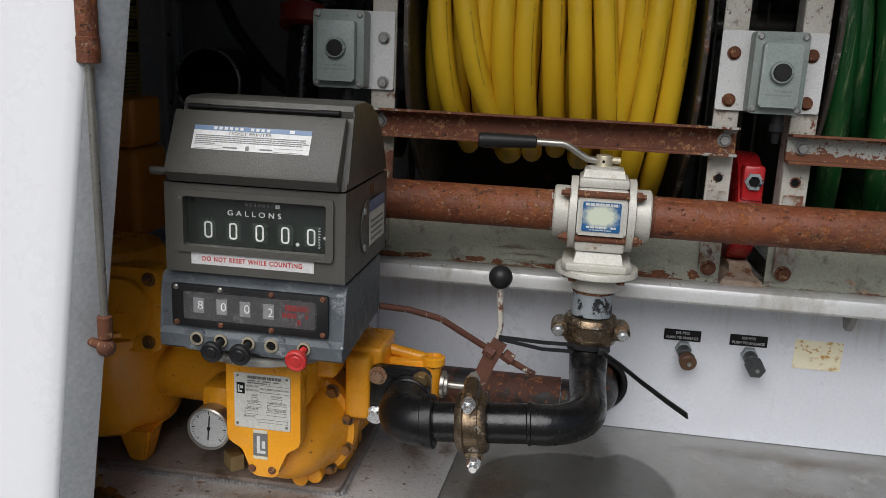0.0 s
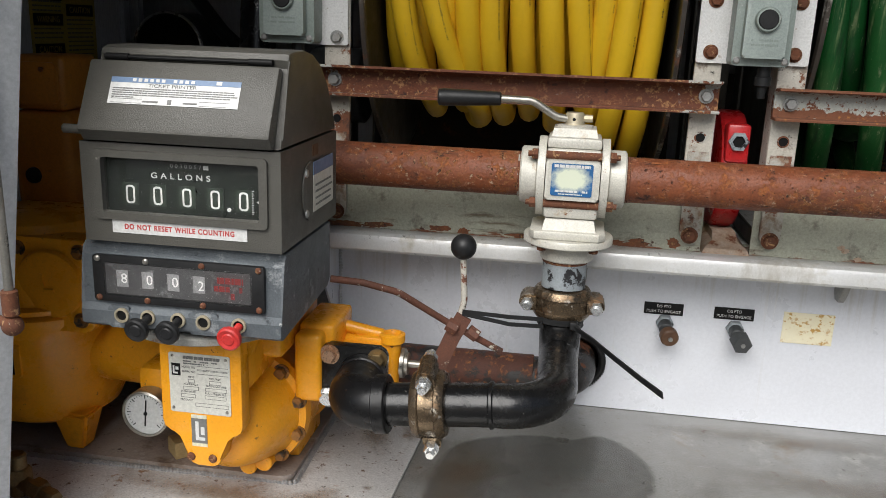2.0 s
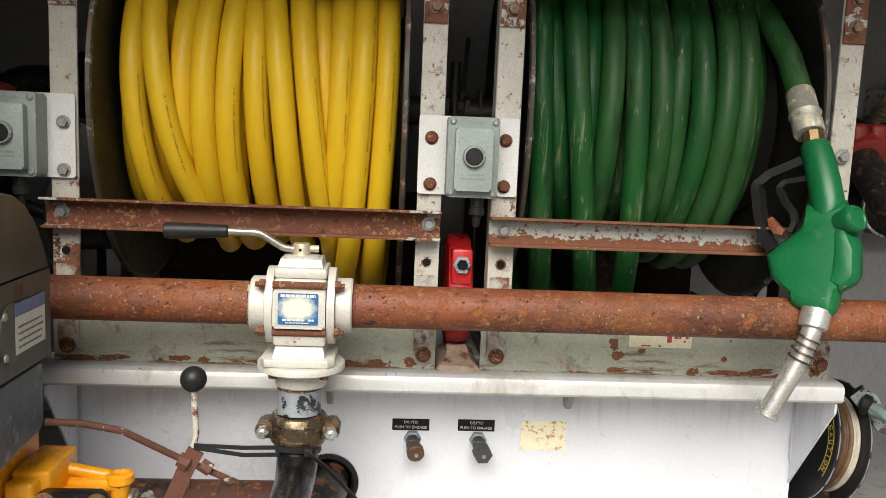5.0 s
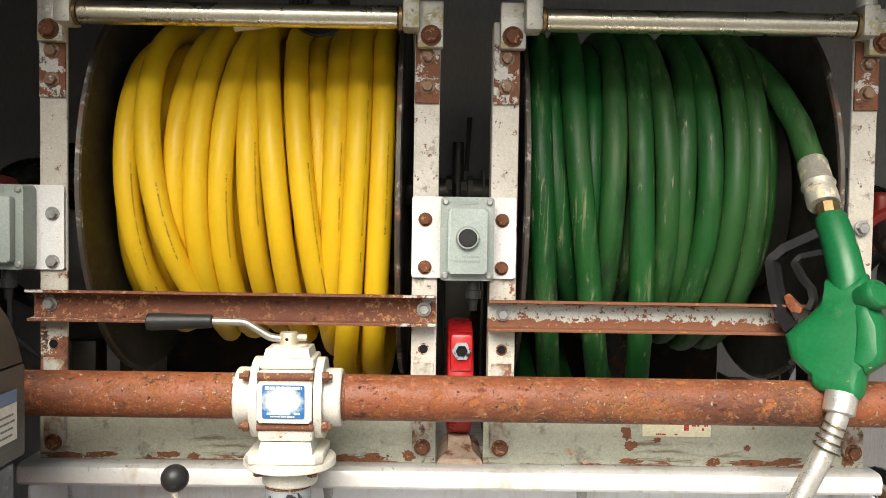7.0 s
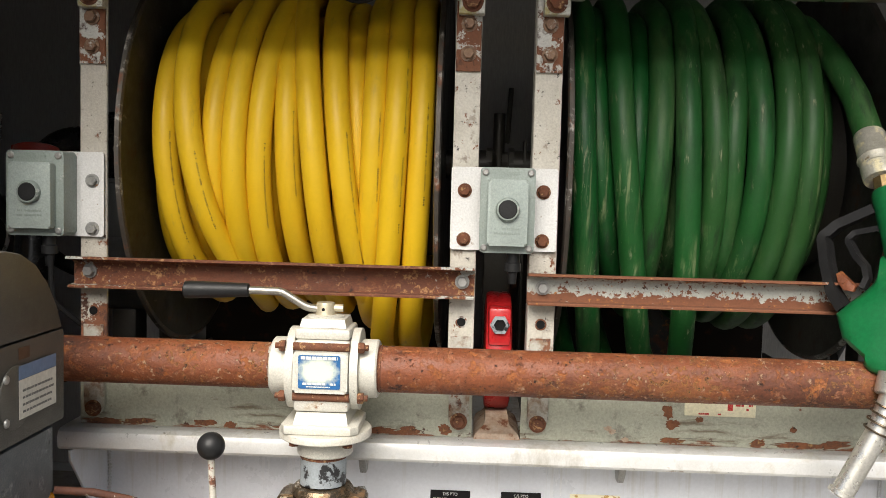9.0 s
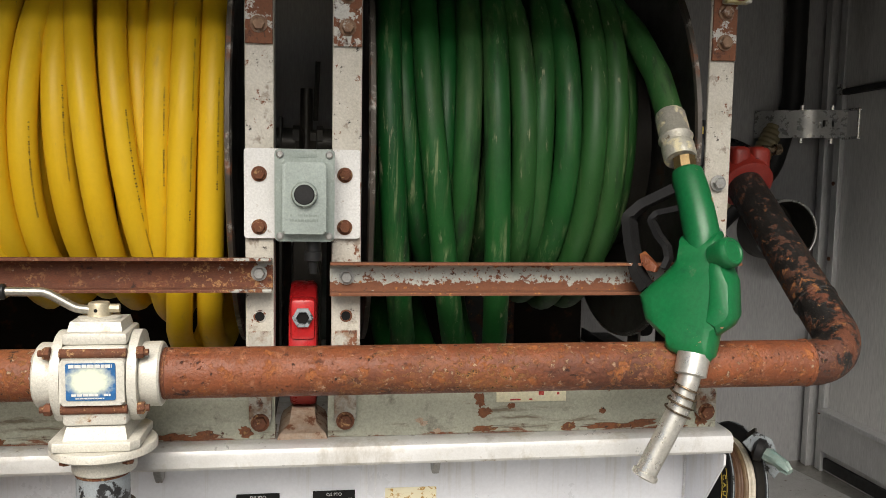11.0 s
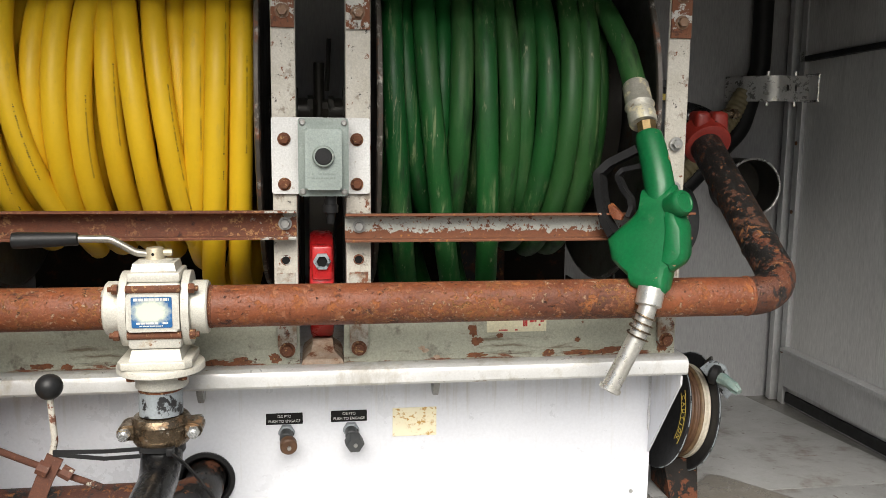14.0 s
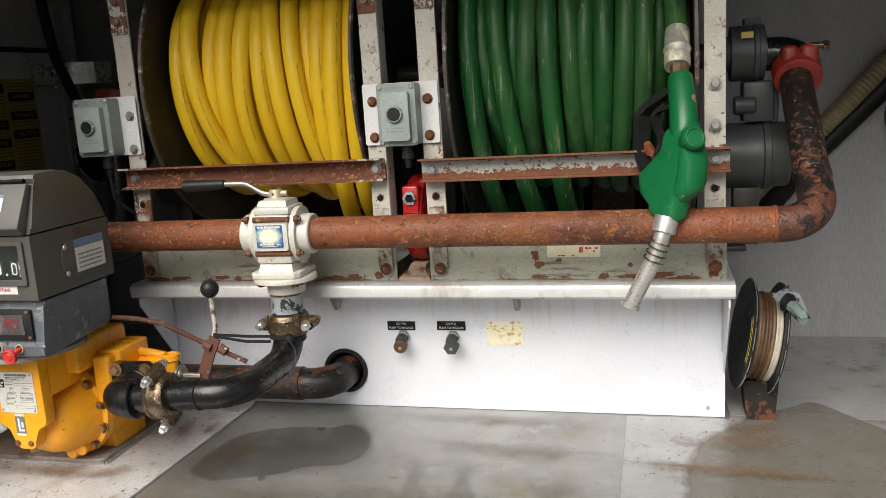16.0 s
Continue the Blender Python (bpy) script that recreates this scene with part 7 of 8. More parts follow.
pane.visible_shadow = False
for x in (-0.311, -0.245, -0.17, -0.0955):
    for z in (1.2315, 1.2835):
        b = B()
        lathe(b, (x, 1.0485, z), (0, -1, 0), [(0, 0.0042), (0.0015, 0.004), (0.003, 0.0022)], 14)
        part("screw", b, "bolt_rust" if x > -0.2 or z < 1.25 else "steel", win)
for x, kind, mat in ((-0.28, 0, ""), (-0.244, 1, "black_plastic"), (-0.203, 1, "black_plastic"), (-0.169, 0, ""), (-0.1215, 1, "red_plastic")):
    b = B()
    lathe(b, (x, 1.0462, 1.21), (0, -1, 0), [(0, 0.0098), (0.003, 0.0098), (0.0034, 0.007), (-0.002, 0.0068)], 22, caps=False)
    part("bushing", b, "brass_pale", reg)
    b = B()
    rod(b, (x, 1.047, 1.21), (x, 1.0455, 1.21), 0.0072, seg=16)
    part("bore", b, "label_black", reg)
    if kind:
        b = B()
        rod(b, (x, 1.046, 1.209), (x - 0.002, 1.024, 1.203), 0.0052, seg=14)
        lathe(b, (x - 0.002, 1.024, 1.203), (-0.05, -1, -0.15), [(-0.003, 0.006), (0, 0.0145), (0.003, 0.0158), (0.008, 0.0153), (0.0095, 0.013), (0.008, 0.0085), (0.0095, 0.007), (0.0095, 0.002)], 30)
        part("push_rod", b, mat, reg, "red push rod" if mat == "red_plastic" else "black push rod")
for x0, x1 in ((-0.3, -0.27), (-0.19, -0.15)):
    b = B()
    slab(b, round_rect(x0, x1, 1.192, 1.222, 0.005), "y", 1.0466, 1.051, 0.001)
    part("boss", b, "cast_blue", reg)
# counter case with recessed dial
b = B()
fr = 0.016
for q in ((RX0, RX1, 1.416, 1.432), (RX0, RX1, 1.306, 1.343), (RX0, -0.3, 1.3431, 1.4159), (-0.088, RX1, 1.3431, 1.4159)):
    box(b, q[0], q[1], RY, RY + 0.03, q[2], q[3])
body_prof = [(RY + 0.0302, 1.3062), (RY + 0.0302, 1.4318), (1.288, 1.4318), (1.29, 1.428), (1.29, 1.31), (1.287, 1.3062)]
slab(b, body_prof, "x", RX0, RX1)
case = part("counter_case", b, "register_grey", reg, "grey hammered counter case")
b = B()
o, n_ = round_rect(-0.308, -0.082, 1.336, 1.4235, 0.006), round_rect(-0.297, -0.0925, 1.345, 1.4145, 0.004)
lay = [[b.verts.new((p[0], y, p[1])) for p in q] for q, y in ((o, RY), (o, RY - 0.005), (n_, RY - 0.005), (n_, RY + 0.012))]
for a_, c_ in zip(lay, lay[1:]):
    for i in range(len(a_)):
        j = (i + 1) % len(a_)
        b.faces.new((a_[i], a_[j], c_[j], c_[i]))
part("bezel", b, "register_grey", case)
b = B()
box(b, -0.297, -0.0925, RY + 0.0085, RY + 0.0095, 1.345, 1.4145)
dial = part("dial_plate", b, "digit_dark", case, "black dial plate with white figures")
words("lettering", "GALLONS", (-0.1985, RY + 0.0083, 1.3925), 0.0102, "label_white", dial, 0.0775, bold=0.00005, space=1.7)
xs = (-0.2655, -0.229, -0.1905, -0.1535, -0.1165)
for i, x in enumerate(xs):
    b = B()
    box(b, x - 0.0105, x + 0.0105, RY + 0.0076, RY + 0.0084, 1.3535, 1.3815)
    part("number_wheel", b, "wheel_dark", dial)
    b = B()
    zero = [[b.verts.new((p[0], RY + 0.0072, p[1])) for p in round_rect(x - 0.006 + q, x + 0.006 - q, 1.3555 + q, 1.379 - q, 0.0045 - q * 0.8)] for q in (0.0, 0.0024)]
    for j in range(len(zero[0])):
        k = (j + 1) % len(zero[0])
        b.faces.new((zero[0][j], zero[0][k], zero[1][k], zero[1][j]))
    part("figure", b, "label_white", dial)
b = B()
rod(b, (-0.136, RY + 0.0083, 1.3555), (-0.136, RY + 0.0075, 1.3555), 0.0026, seg=14)
for k in range(14):
    box(b, -0.1065, -0.1045 + 0.001 * (k % 2), RY + 0.0076, RY + 0.0083, 1.352 + 0.0022 * k, 1.3527 + 0.0022 * k)
slab(b, [(-0.0965, 1.37), (-0.0965, 1.365), (-0.1, 1.3675)], "y", RY + 0.0076, RY + 0.0083)
part("pointer", b, "label_white", dial)
b = B()
box(b, -0.168, -0.1615, RY + 0.0078, RY + 0.0083, 1.4035, 1.4085)
part("totaliser", b, "label_white", dial)
words("lettering", "0030057", (-0.191, RY + 0.0083, 1.406), 0.0068, "wheel_grey", dial, 0.041, space=1.5)
b = B()
box(b, -0.296, -0.0935, RY + 0.003, RY + 0.0036, 1.346, 1.4135)
pane = part("pane", b, "glass", case)
pane.visible_shadow = False
b = B()
box(b, -0.288, -0.11, RY - 0.0008, RY - 0.0001, 1.3185, 1.335)
strip = part("notice_strip", b, "label_white", case, "white strip with red lettering")
words("lettering", "DO NOT RESET WHILE COUNTING", (-0.199, RY - 0.001, 1.3268), 0.0092, "label_red", strip, 0.145, bold=0.00025, space=1.2)
# hood
b = B()
hood = [(1.056, 1.434), (1.058, 1.446), (1.09, 1.528), (1.086, 1.538), (1.09, 1.545), (1.1, 1.548), (1.15, 1.549), (1.185, 1.543), (1.22, 1.527), (1.25, 1.5), (1.275, 1.465), (1.289, 1.434)]
slab(b, hood, "x", -0.31, -0.066, 0.004)
hd = part("hood", b, "register_grey", reg, "sloping hood of the ticket printer")
b = B()
lid = [(1.054, 1.436), (1.046, 1.435), (1.034, 1.449), (1.0345, 1.453), (1.0735, 1.5275), (1.077, 1.53), (1.087, 1.527), (1.058, 1.45)]
slab(b, lid, "x", -0.317, -0.0735, 0.0025)
ld = part("printer_lid", b, "register_grey", hd, "hinged printer lid")
b = B()
rod(b, (-0.302, 1.0835, 1.5345), (-0.085, 1.0835, 1.5345), 0.0028, seg=10)
for x in (-0.3, -0.115):
    rod(b, (x, 1.0835, 1.5345), (x + 0.03, 1.0835, 1.5345), 0.0042, seg=12)
part("hinge", b, "label_black", hd)
b = B()
rod(b, (-0.317, 1.045, 1.4475), (-0.341, 1.045, 1.4475), 0.0058, seg=16, edge=0.0012)
part("lid_pin", b, "register_grey", hd)
# label on the lid, lying on its slope
slope = Vector((0, 0.039, 0.0745)).normalized()
nrm = Vector((0, -0.0745, 0.039)).normalized()
mid = Vector((-0.2, 1.0567, 1.4955)) + nrm * 0.0004


def on_lid(bm, x0, x1, v0, v1, h):
    rings(bm, [[mid + Vector((x, 0, 0)) + slope * v + nrm * k for x, v in ((x0, v0), (x1, v0), (x1, v1), (x0, v1))] for k in (h - 0.0004, h)])
    return bm


b = B()
on_lid(b, -0.083, 0.083, -0.017, 0.0105, 0.0004)
lb = part("label_plate", b, "label_white", ld, "white printed plate with a blue band")
b = B()
on_lid(b, -0.083, 0.083, 0.0107, 0.0175, 0.0004)
band = part("blue_band", b, "label_slate", lb)
b = B()
for k in range(11):
    if k != 6:
        on_lid(b, -0.055 + 0.0075 * k, -0.055 + 0.0075 * k + 0.0045, 0.0122, 0.0162, 0.0008)
on_lid(b, 0.052, 0.059, 0.012, 0.0165, 0.0008)
tagged(part("print_bar", b, "label_white", band), kind="stuff")
b = B()
for v, x0, x1 in ((0.003, -0.079, 0.074), (0.0002, -0.079, 0.076), (-0.0026, -0.079, 0.078), (-0.0054, -0.079, 0.07), (-0.0082, -0.079, -0.05)):
    x = x0
    while x < x1:
        w = rng.uniform(0.002, 0.006)
        on_lid(b, x, x + w * 0.85, v - 0.0007, v + 0.0007, 0.0008)
        x += w
on_lid(b, -0.006, -0.001, -0.0158, -0.0098, 0.0008)
on_lid(b, -0.038, -0.018, -0.0142, -0.0122, 0.0008)
on_lid(b, 0.014, 0.032, -0.0142, -0.0122, 0.0008)
for x0 in (-0.079, 0.034):
    on_lid(b, x0, x0 + 0.04, -0.0158, -0.0154, 0.0008)
    on_lid(b, x0, x0 + 0.04, -0.0106, -0.0102, 0.0008)
tagged(part("print_bar", b, "ink_grey", lb), kind="stuff")
tilt = math.degrees(math.atan2(slope.z, slope.y))
words("lettering", "TICKET PRINTER", tuple(mid + Vector((-0.003, 0, 0)) + slope * 0.0072 + nrm * 0.0008), 0.0062, "ink_grey", lb, 0.062, rx=tilt)
# plates on the side of the case
b = B()
slab(b, round_rect(1.13, 1.2, 1.325, 1.405, 0.034, 8), "x", RX1 + 0.0002, RX1 + 0.0025, 0.0008)
cov = part("side_cover", b, "register_grey", case)
for y, z in ((1.142, 1.392), (1.142, 1.338)):
    b = B()
    lathe(b, (RX1 + 0.0026, y, z), (1, 0, 0), [(0, 0.006), (0.002, 0.005), (0.003, 0.003)], 12)
    part("screw", b, "galv", cov)
b = B()
box(b, RX1 + 0.003, RX1 + 0.0036, 1.17, 1.262, 1.335, 1.385)
sl = part("side_label", b, "label_metal", case, "scuffed silver and blue label")
b = B()
box(b, RX1 + 0.003, RX1 + 0.0036, 1.17, 1.262, 1.3855, 1.403)
part("blue_band", b, "label_slate", sl)
b = B()
for k in range(4):
    y = 1.178
    while y < 1.25:
        w = rng.uniform(0.003, 0.009)
        box(b, RX1 + 0.0036, RX1 + 0.0039, y, y + w * 0.8, 1.342 + 0.009 * k, 1.345 + 0.009 * k)
        y += w
tagged(part("print_bar", b, "ink_grey", sl), kind="stuff")
b = B()
box(b, RX1 + 0.0001, RX1 + 0.0008, 1.175, 1.2, 1.41, 1.425)
part("small_tag", b, "cord_brown", case)

# ---- nozzle ----
noz = thing("fuel_nozzle", (1.1, 1.39, 1.22), "green diesel nozzle with a black guard hung by the reel", "nozzle")
NU, NN = Vector((0.7, -0.714, 0)), Vector((0.714, 0.7, 0))


def naxis(z):
    """The nozzle's middle line: it leans back with its height."""
    return Vector((1.111 + 0.085 * (z - 1.385), 1.378 + 0.42 * (z - 1.385), z))


def nz(s, z, k=0.0):
    return naxis(z) + NU * s + NN * k


def tilted(outline, half, bevel, segs=3, off=0.0, k=1.0):
    """An outline of distances from the middle line and heights, with a rounded edge."""
    bb = B()
    slab(bb, outline, "y", -half, half, bevel, segs)
    for v in bb.verts:
        v.co = nz(v.co.x * k, v.co.z, v.co.y + off)
    return bb


def pillow(outline, centre, half, keep, off=0.0, n=9):
    """An outline of distances and heights blown up into a rounded body."""
    bb = B()
    rows = []
    for k in range(n):
        a = math.pi * (k / (n - 1) - 0.5)
        f = keep + (1 - keep) * math.cos(a) ** 0.7
        rows.append([nz(centre[0] + (q[0] - centre[0]) * f, centre[1] + (q[1] - centre[1]) * f, half * math.sin(a) + off) for q in outline])
    return rings(bb, rows)


b = pillow([(0.0556, 1.566), (0.06, 1.5466), (0.0628, 1.5162), (0.0725, 1.497), (0.0717, 1.4465), (0.0655, 1.4357), (0.0435, 1.42), (0.034, 1.3877), (0.026, 1.3805), (0.0084, 1.381), (-0.0129, 1.3838),
            (-0.0302, 1.3877), (-0.0362, 1.394), (-0.036, 1.4044), (-0.0563, 1.4196), (-0.068, 1.4304), (-0.0757, 1.4644), (-0.0549, 1.4831), (-0.0315, 1.5018), (-0.0176, 1.5155), (-0.01, 1.5285), (-0.004, 1.556)], (0.008, 1.462), 0.026, 0.66)
part("body", b, "nozzle_green", noz, "scuffed green nozzle cover")
b = pillow([(0.0575, 1.5464), (0.0661, 1.5165), (0.0742, 1.4973), (0.0725, 1.4465), (0.0655, 1.4345), (0.0452, 1.42), (0.0288, 1.4274), (0.0351, 1.458), (0.0398, 1.4902), (0.0395, 1.5224), (0.0455, 1.5432)], (0.052, 1.48), 0.029, 0.5)
part("side_lobe", b, "nozzle_green", noz)
b = B()
sweep(b, [nz(0.018, 1.5), nz(0.024, 1.535), nz(0.0258, 1.558), nz(0.02, 1.596), nz(0.0138, 1.626), nz(0.009, 1.645), nz(0.0078, 1.653), nz(0.0073, 1.6565)], [0.012, 0.0235, 0.0268, 0.0265, 0.026, 0.025, 0.0235, 0.019], 32)
part("grip", b, "nozzle_green", noz)
b = B()
lathe(b, nz(0.048, 1.528, -0.01), NU * 0.85 + Vector((0, 0, 0.38)) - NN * 0.3, [(0, 0.02), (0.012, 0.0215), (0.016, 0.0225), (0.026, 0.0235), (0.03, 0.0222), (0.034, 0.0195), (0.0345, 0.0165), (0.0325, 0.0145), (0.0325, 0.003)], 32)
part("cap", b, "nozzle_green", noz)
b = B()
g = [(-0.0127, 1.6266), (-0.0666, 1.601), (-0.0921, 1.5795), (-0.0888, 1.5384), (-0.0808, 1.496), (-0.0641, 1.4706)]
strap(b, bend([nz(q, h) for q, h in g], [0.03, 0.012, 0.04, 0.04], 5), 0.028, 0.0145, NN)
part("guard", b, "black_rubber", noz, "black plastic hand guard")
b = B()
strap(b, bend([nz(q, h) for q, h in ((0.0, 1.599), (-0.0431, 1.5888), (-0.0547, 1.5769), (-0.044, 1.5542), (-0.0306, 1.538), (-0.0283, 1.5213), (-0.037, 1.504))], 0.008, 4), 0.016, 0.0085, NN)
part("trigger", b, "black_rubber", noz)
b = tilted([(-0.0747, 1.5238), (-0.068, 1.5277), (-0.0587, 1.519), (-0.0451, 1.5074), (-0.0499, 1.4986), (-0.0638, 1.5), (-0.0721, 1.5095)], 0.006, 0.002)
part("latch", b, "rust", noz, "corroded brown latch")
SP = [(1.11, 1.369, 1.39), (1.101, 1.361, 1.357), (1.083, 1.357, 1.308), (1.038, 1.357, 1.218)]
b = B()
lathe(b, SP[0], Vector(SP[1]) - Vector(SP[0]), [(0, 0.0235), (0.03, 0.023), (0.032, 0.0185)], 28)
part("spout_collar", b, "alu_spout", noz)
b = B()
sweep(b, bend([SP[0], SP[1], SP[2], SP[3]], 0.09, 8), 0.0158, 28)
dn = (Vector(SP[3]) - Vector(SP[2])).normalized()
lathe(b, Vector(SP[3]) - dn * 0.003, dn, [(-0.002, 0.0165), (0, 0.0195), (0.006, 0.0195), (0.008, 0.017), (0.007, 0.0145), (-0.012, 0.0143)], 28, caps=False)
part("spout", b, "alu_spout", noz, "bare aluminium spout")
b = B()
pts = []
for k in range(4 * 20 + 1):
    a = 2 * math.pi * k / 20
    s = k / 80
    c = Vector(SP[1]).lerp(Vector(SP[2]), 0.1 + s * 0.95)
    pts.append(c + Vector((0.95, 0, -0.3)) * 0.0195 * math.cos(a) + Vector((0, 1, 0)) * 0.0195 * math.sin(a))
sweep(b, pts, 0.0016, 8)
part("spring", b, "coupling", noz, "tarnished brown wire spring")
b = B()
lathe(b, nz(0.006, 1.654), (0.0, 0.42, 0.9), [(0, 0.018), (0.022, 0.018)], 8)
part("brass_swivel", b, "brass", noz)
b = B()
lathe(b, (1.134, 1.498, 1.672), (0.02, 0.6, 0.8), [(0, 0.024), (0.004, 0.026), (0.026, 0.026), (0.028, 0.0245), (0.036, 0.025), (0.041, 0.028), (0.049, 0.025), (0.088, 0.0245), (0.092, 0.023)], 28)
part("hose_ferrule", b, "crusted", noz, "crimped metal hose ferrule")
b = B()
sweep(b, bend([(1.1355, 1.552, 1.744), (1.132, 1.6, 1.812), (1.112, 1.66, 1.89), (1.093, 1.74, 1.955), (1.085, 1.87, 1.99)], 0.12, 8), HOSE, 18)
part("hose_end", b, "hose_green", noz, "end of the green hose")

# ---- cord reel ----
CR = Vector((1.314, 1.706, 1.052))
ax = Vector((0.97, 0.07, -0.17)).normalized()
cord = thing("cord_reel", (1.315, 1.69, DECK), "black grounding cord reel with brown and cream cable", "cord reel")
for h in (-0.034, 0.034):
    b = B()
    lathe(b, CR + ax * h, ax, [(-0.003, 0.02), (-0.003, 0.126), (0, 0.13), (0.003, 0.128), (0.003, 0.02)], 64)
    fl = part("flange", b, "black_plastic", cord, "black disc flange")
    b = B()
    lathe(b, CR + ax * h, ax, [(-0.0012, 0.1285), (0, 0.1306), (0.0012, 0.1285)], 64, caps=False)
    part("rim", b, "galv_worn", fl, "worn bright rim")
b = B()
rod(b, CR - ax * 0.03, CR + ax * 0.03, 0.06, seg=32)
part("core", b, "black_plastic", cord)
u, v = basis(ax)
for lay, mt in enumerate(("cord_brown", "cord_tan", "cord_brown", "cord_brown", "cord_brown", "cord_tan", "cord_white", "cord_white")):
    b = B()
    r = 0.096 + 0.003 * (lay % 2)
    c = CR + ax * (-0.026 + 0.0074 * lay)
    sweep(b, [c + (u * math.cos(a) + v * math.sin(a)) * r for a in (2 * math.pi * k / 64 for k in range(64))], 0.005, 10, closed=True)
    part("cable_turn", b, mt, cord)
b = B()
q = CR - ax * 0.0375
a_mid = math.atan2(Vector((0, -0.97, 0.12)).dot(v), Vector((0, -0.97, 0.12)).dot(u))
for j in range(12):
    a0, a1 = a_mid + radians(-30 + 5 * j), a_mid + radians(-30 + 5 * j + 4.9)
    for lo, hi in ((0.0975, 0.0986), (0.1134, 0.1145)):
        rings(b, [[q + (u * math.cos(a) + v * math.sin(a)) * r - ax * k for a, r in ((a0, lo), (a1, lo), (a1, hi), (a0, hi))] for k in (0, 0.0006)])
lab = part("warning_label", b, "label_yellow", cord, "yellow caution label")
way = 1 if (u * -math.sin(a_mid) + v * math.cos(a_mid)).dot((u * math.cos(a_mid) + v * math.sin(a_mid)).cross(-ax)) > 0 else -1
for k, ch in enumerate("CAUTION"):
    a = a_mid + way * radians(7.6 * (k - 3))
    up = u * math.cos(a) + v * math.sin(a)
    side = up.cross(-ax)
    at = q - ax * 0.0006 + up * 0.106 - Vector(lab["_base"])
    ob = words("letter", ch, lab["_base"], 0.0135, "label_yellow", lab, rx=0, bold=0.0002)
    ob.data.transform(Matrix(((side.x, up.x, -ax.x, at.x), (side.y, up.y, -ax.y, at.y), (side.z, up.z, -ax.z, at.z), (0, 0, 0, 1))))
b = B()
rings(b, [[(1.284, 1.63, DECK + 0.0045), (1.345, 1.63, DECK + 0.0045), (1.345, 1.74, DECK + 0.0045), (1.284, 1.74, DECK + 0.0045)],
          [(1.282, 1.64, DECK + 0.03), (1.348, 1.64, DECK + 0.03), (1.348, 1.74, DECK + 0.03), (1.282, 1.74, DECK + 0.03)],
          [(1.278, 1.665, 0.955), (1.356, 1.665, 0.955), (1.356, 1.75, 0.955), (1.278, 1.75, 0.955)]])
part("foot", b, "foot_rust", cord, "black foot rusted at the floor")
b = B()
strap(b, bend([CR + ax * 0.041 + Vector((0, 0, -0.13)), CR + ax * 0.043 + Vector((0.01, -0.03, 0.09)), CR + ax * 0.046 + Vector((0.01, -0.07, 0.12))], 0.03, 5), 0.05, 0.004, (0, 1, 0))
part("frame_arm", b, "black_steel", cord)
b = B()
slab(b, [(1.335, 1.165), (1.36, 1.185), (1.392, 1.17), (1.415, 1.115), (1.4, 1.095)], "y", 1.63, 1.634, 0.001, 1)
part("guide_plate", b, "galv_worn", cord)
b = B()
lathe(b, (1.362, 1.63, 1.153), (0.75, -0.6, -0.2), [(-0.006, 0.012), (0, 0.021), (0.012, 0.021), (0.018, 0.012)], 20)
part("roller_guide", b, "black_rubber", cord)
b = B()
pts = [(1.366, 1.622, 1.15), (1.376, 1.608, 1.146), (1.383, 1.596, 1.142), (1.39, 1.582, 1.136), (1.394, 1.57, 1.13)]
sweep(b, pts, [0.01, 0.0135, 0.0115, 0.0125, 0.006], 14)
for v_ in b.verts:
    v_.co += Vector((rng.uniform(-1, 1), rng.uniform(-1, 1), rng.uniform(-1, 1))) * 0.002
part("taped_clamp", b, "wrap_teal", cord, "cable clamp in torn teal wrapping")

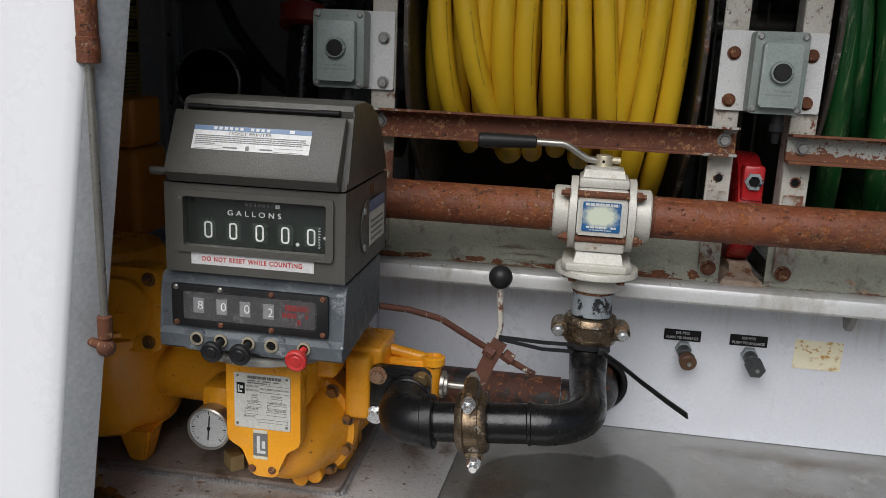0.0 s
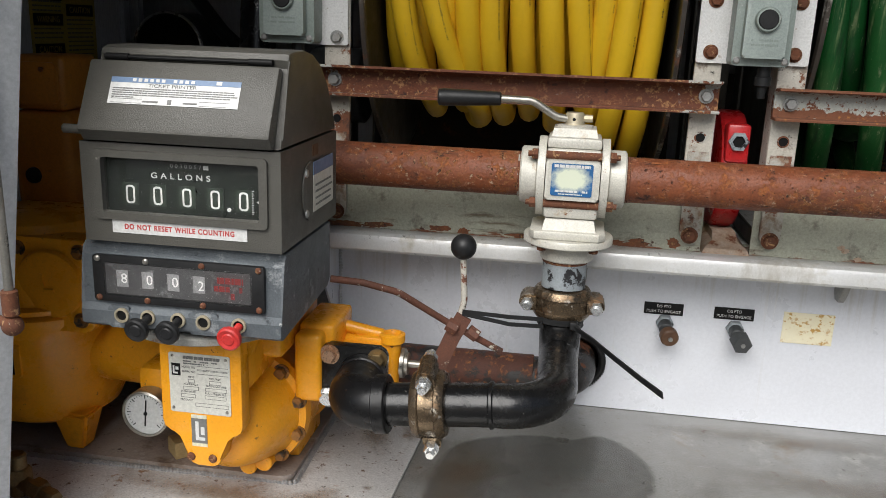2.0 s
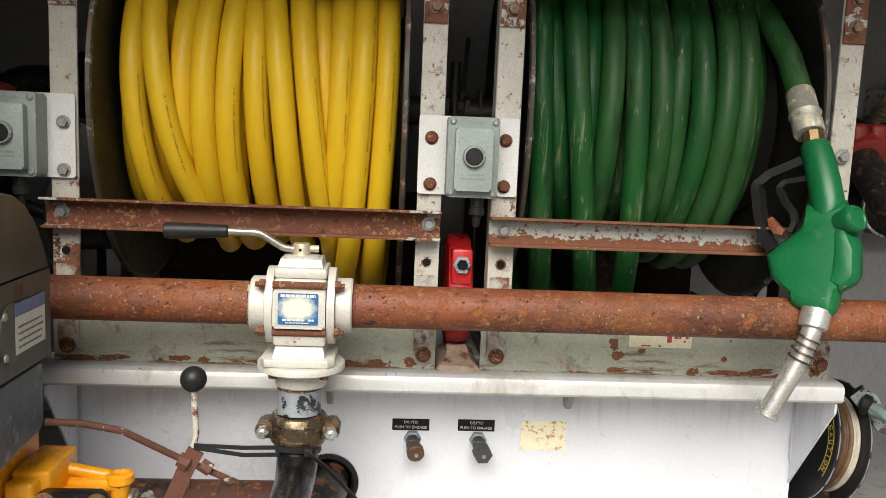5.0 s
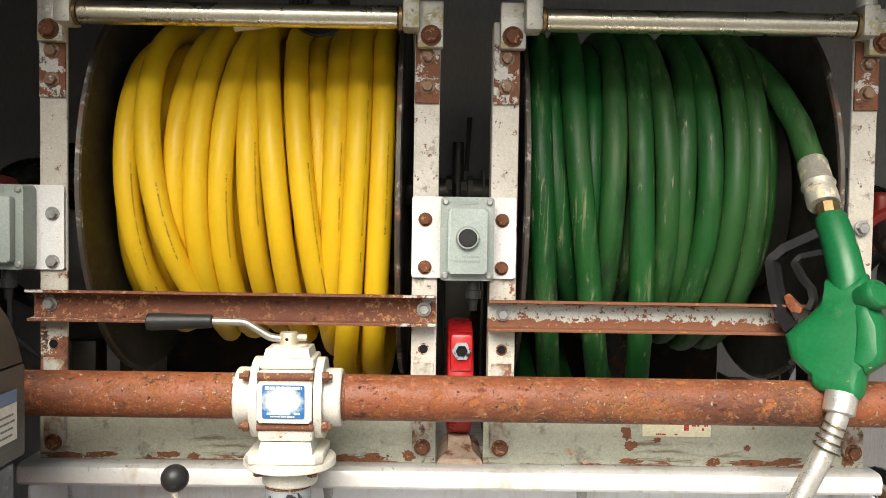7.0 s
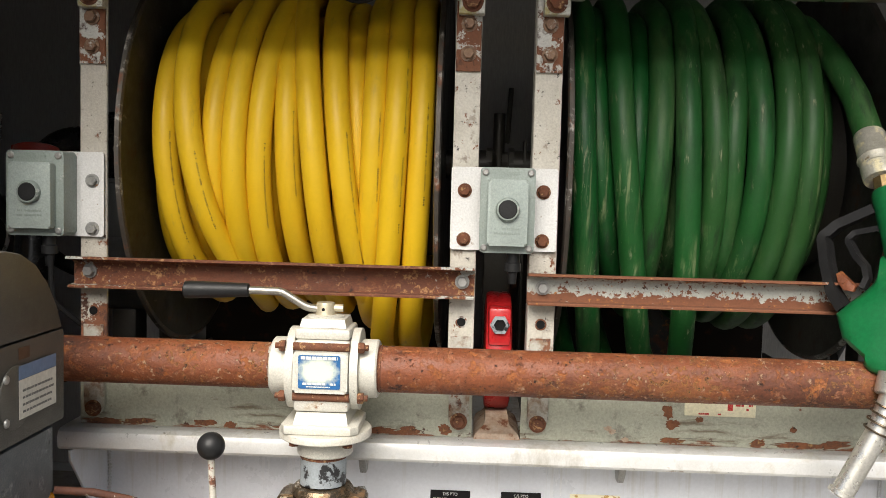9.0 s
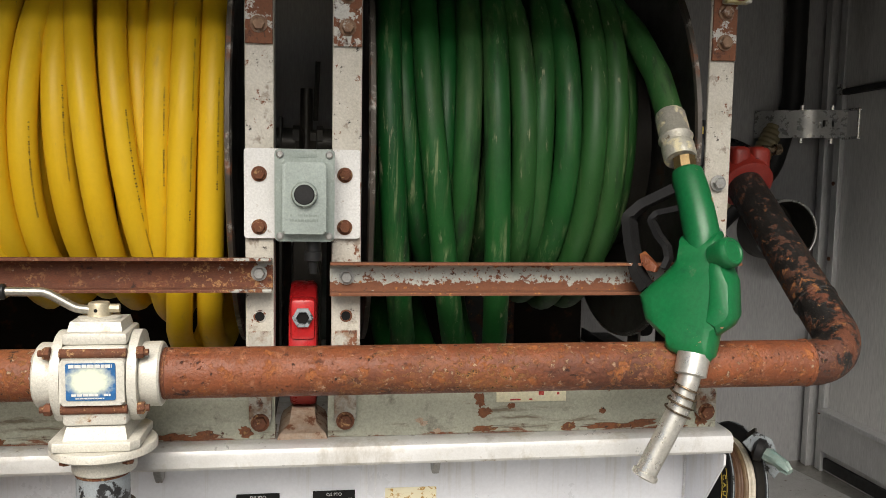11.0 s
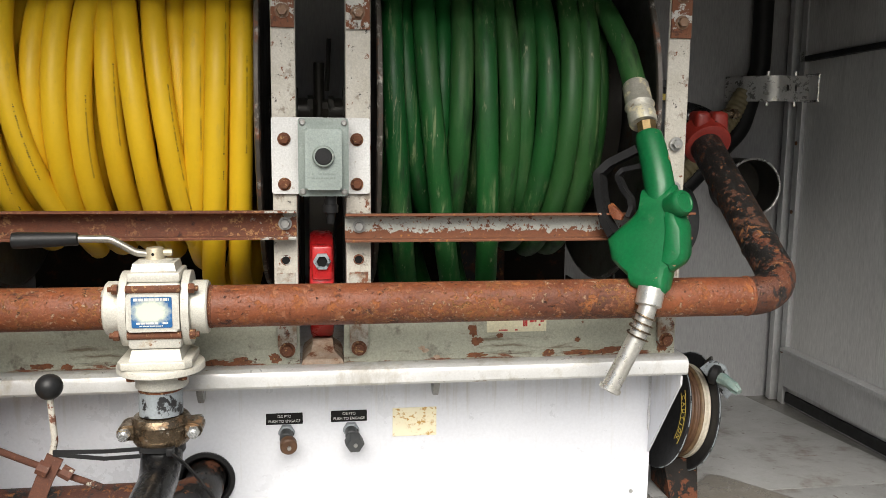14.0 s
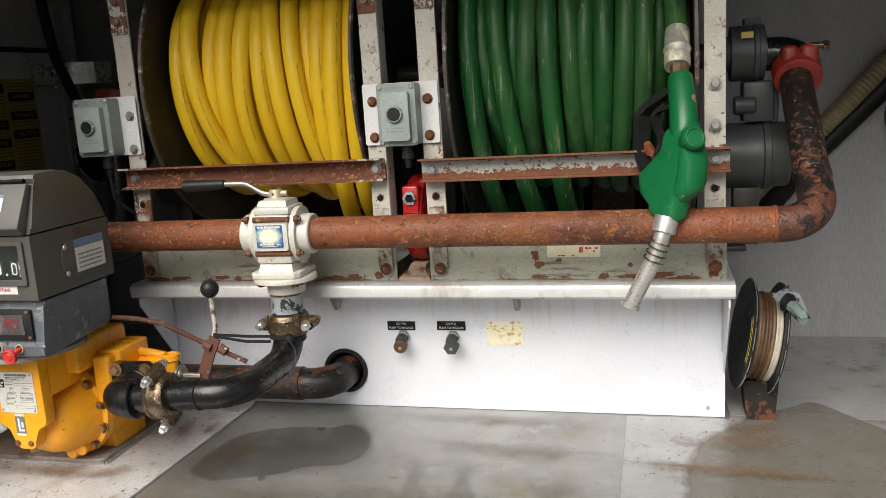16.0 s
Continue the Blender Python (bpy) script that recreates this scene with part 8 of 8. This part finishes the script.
# ---- gas strut on the jamb ----
sp = thing("gas_strut", (-0.368, 0.935, 1.22), "rusty gas strut fixed to the door jamb", "strut")
e0, e1 = Vector((-0.349, 0.928, 1.247)), Vector((-0.344, 0.915, 1.74))
dr = (e1 - e0).normalized()
b = B()
rod(b, e0, e0 + dr * 0.38, 0.0052, seg=16)
part("piston_rod", b, "steel", sp, "dull steel rod")
b = B()
lathe(b, e0 + dr * 0.345, dr, [(0, 0.0125), (0.001, 0.0138), (0.03, 0.0138), (0.031, 0.0128), (0.9, 0.0128)], 24)
part("cylinder", b, "rust", sp, "rusty cylinder")
b = B()
rod(b, e0 - dr * 0.004, e0 + dr * 0.028, 0.0095, seg=18, edge=0.002)
ball(b, e0 - dr * 0.016, 0.0125, 18)
rod(b, e0 - dr * 0.016, Vector((jamb_x(1.232) - 0.012, 0.941, 1.232)), 0.006, seg=12)
part("ball_joint", b, "bolt_rust", sp, "rusty ball joint")

# ---- decals on the side wall ----
D0, D1, DZ0, DZ1 = 2.06, 2.35, 1.385, 1.78
dc = thing("safety_decal", (LEFT, 2.2, DZ0), "yellow safety decal with black warning headings", "decal")
b = B()
box(b, LEFT + 0.0002, LEFT + 0.001, D0, D1, DZ0, DZ1)
part("sheet", b, "label_yellow", dc)
HW, C0, C1 = 0.125, D0 + 0.012, D0 + 0.155
heads = (("WARNING", C0, 1.735), ("WARNING", C0, 1.612), ("WARNING", C0, 1.55), ("CAUTION", C0, 1.475), ("WARNING", C1, 1.705), ("WARNING", C1, 1.64), ("CAUTION", C1, 1.575))
for text, y, z in heads:
    b = B()
    box(b, LEFT + 0.001, LEFT + 0.0015, y, y + HW, z, z + 0.03)
    hb = part("heading", b, "label_black", dc)
    words("lettering", text, (LEFT + 0.0018, y + HW / 2, z + 0.015), 0.023, "label_yellow", hb, 0.095, rz=90)
b = B()
for y in (C0, C1):
    for k in range(34):
        z = DZ0 + 0.01 + 0.0112 * k
        if any(abs(hy - y) < 0.01 and hz - 0.004 < z < hz + 0.033 for _, hy, hz in heads):
            continue
        x = y
        while x < y + HW - 0.01:
            w = rng.uniform(0.006, 0.018)
            box(b, LEFT + 0.001, LEFT + 0.0014, x, x + w * 0.8, z, z + 0.004)
            x += w
tagged(part("print_bar", b, "ink_grey", dc), kind="stuff")

for ob in bpy.data.objects:
    if "_base" in ob:
        del ob["_base"]
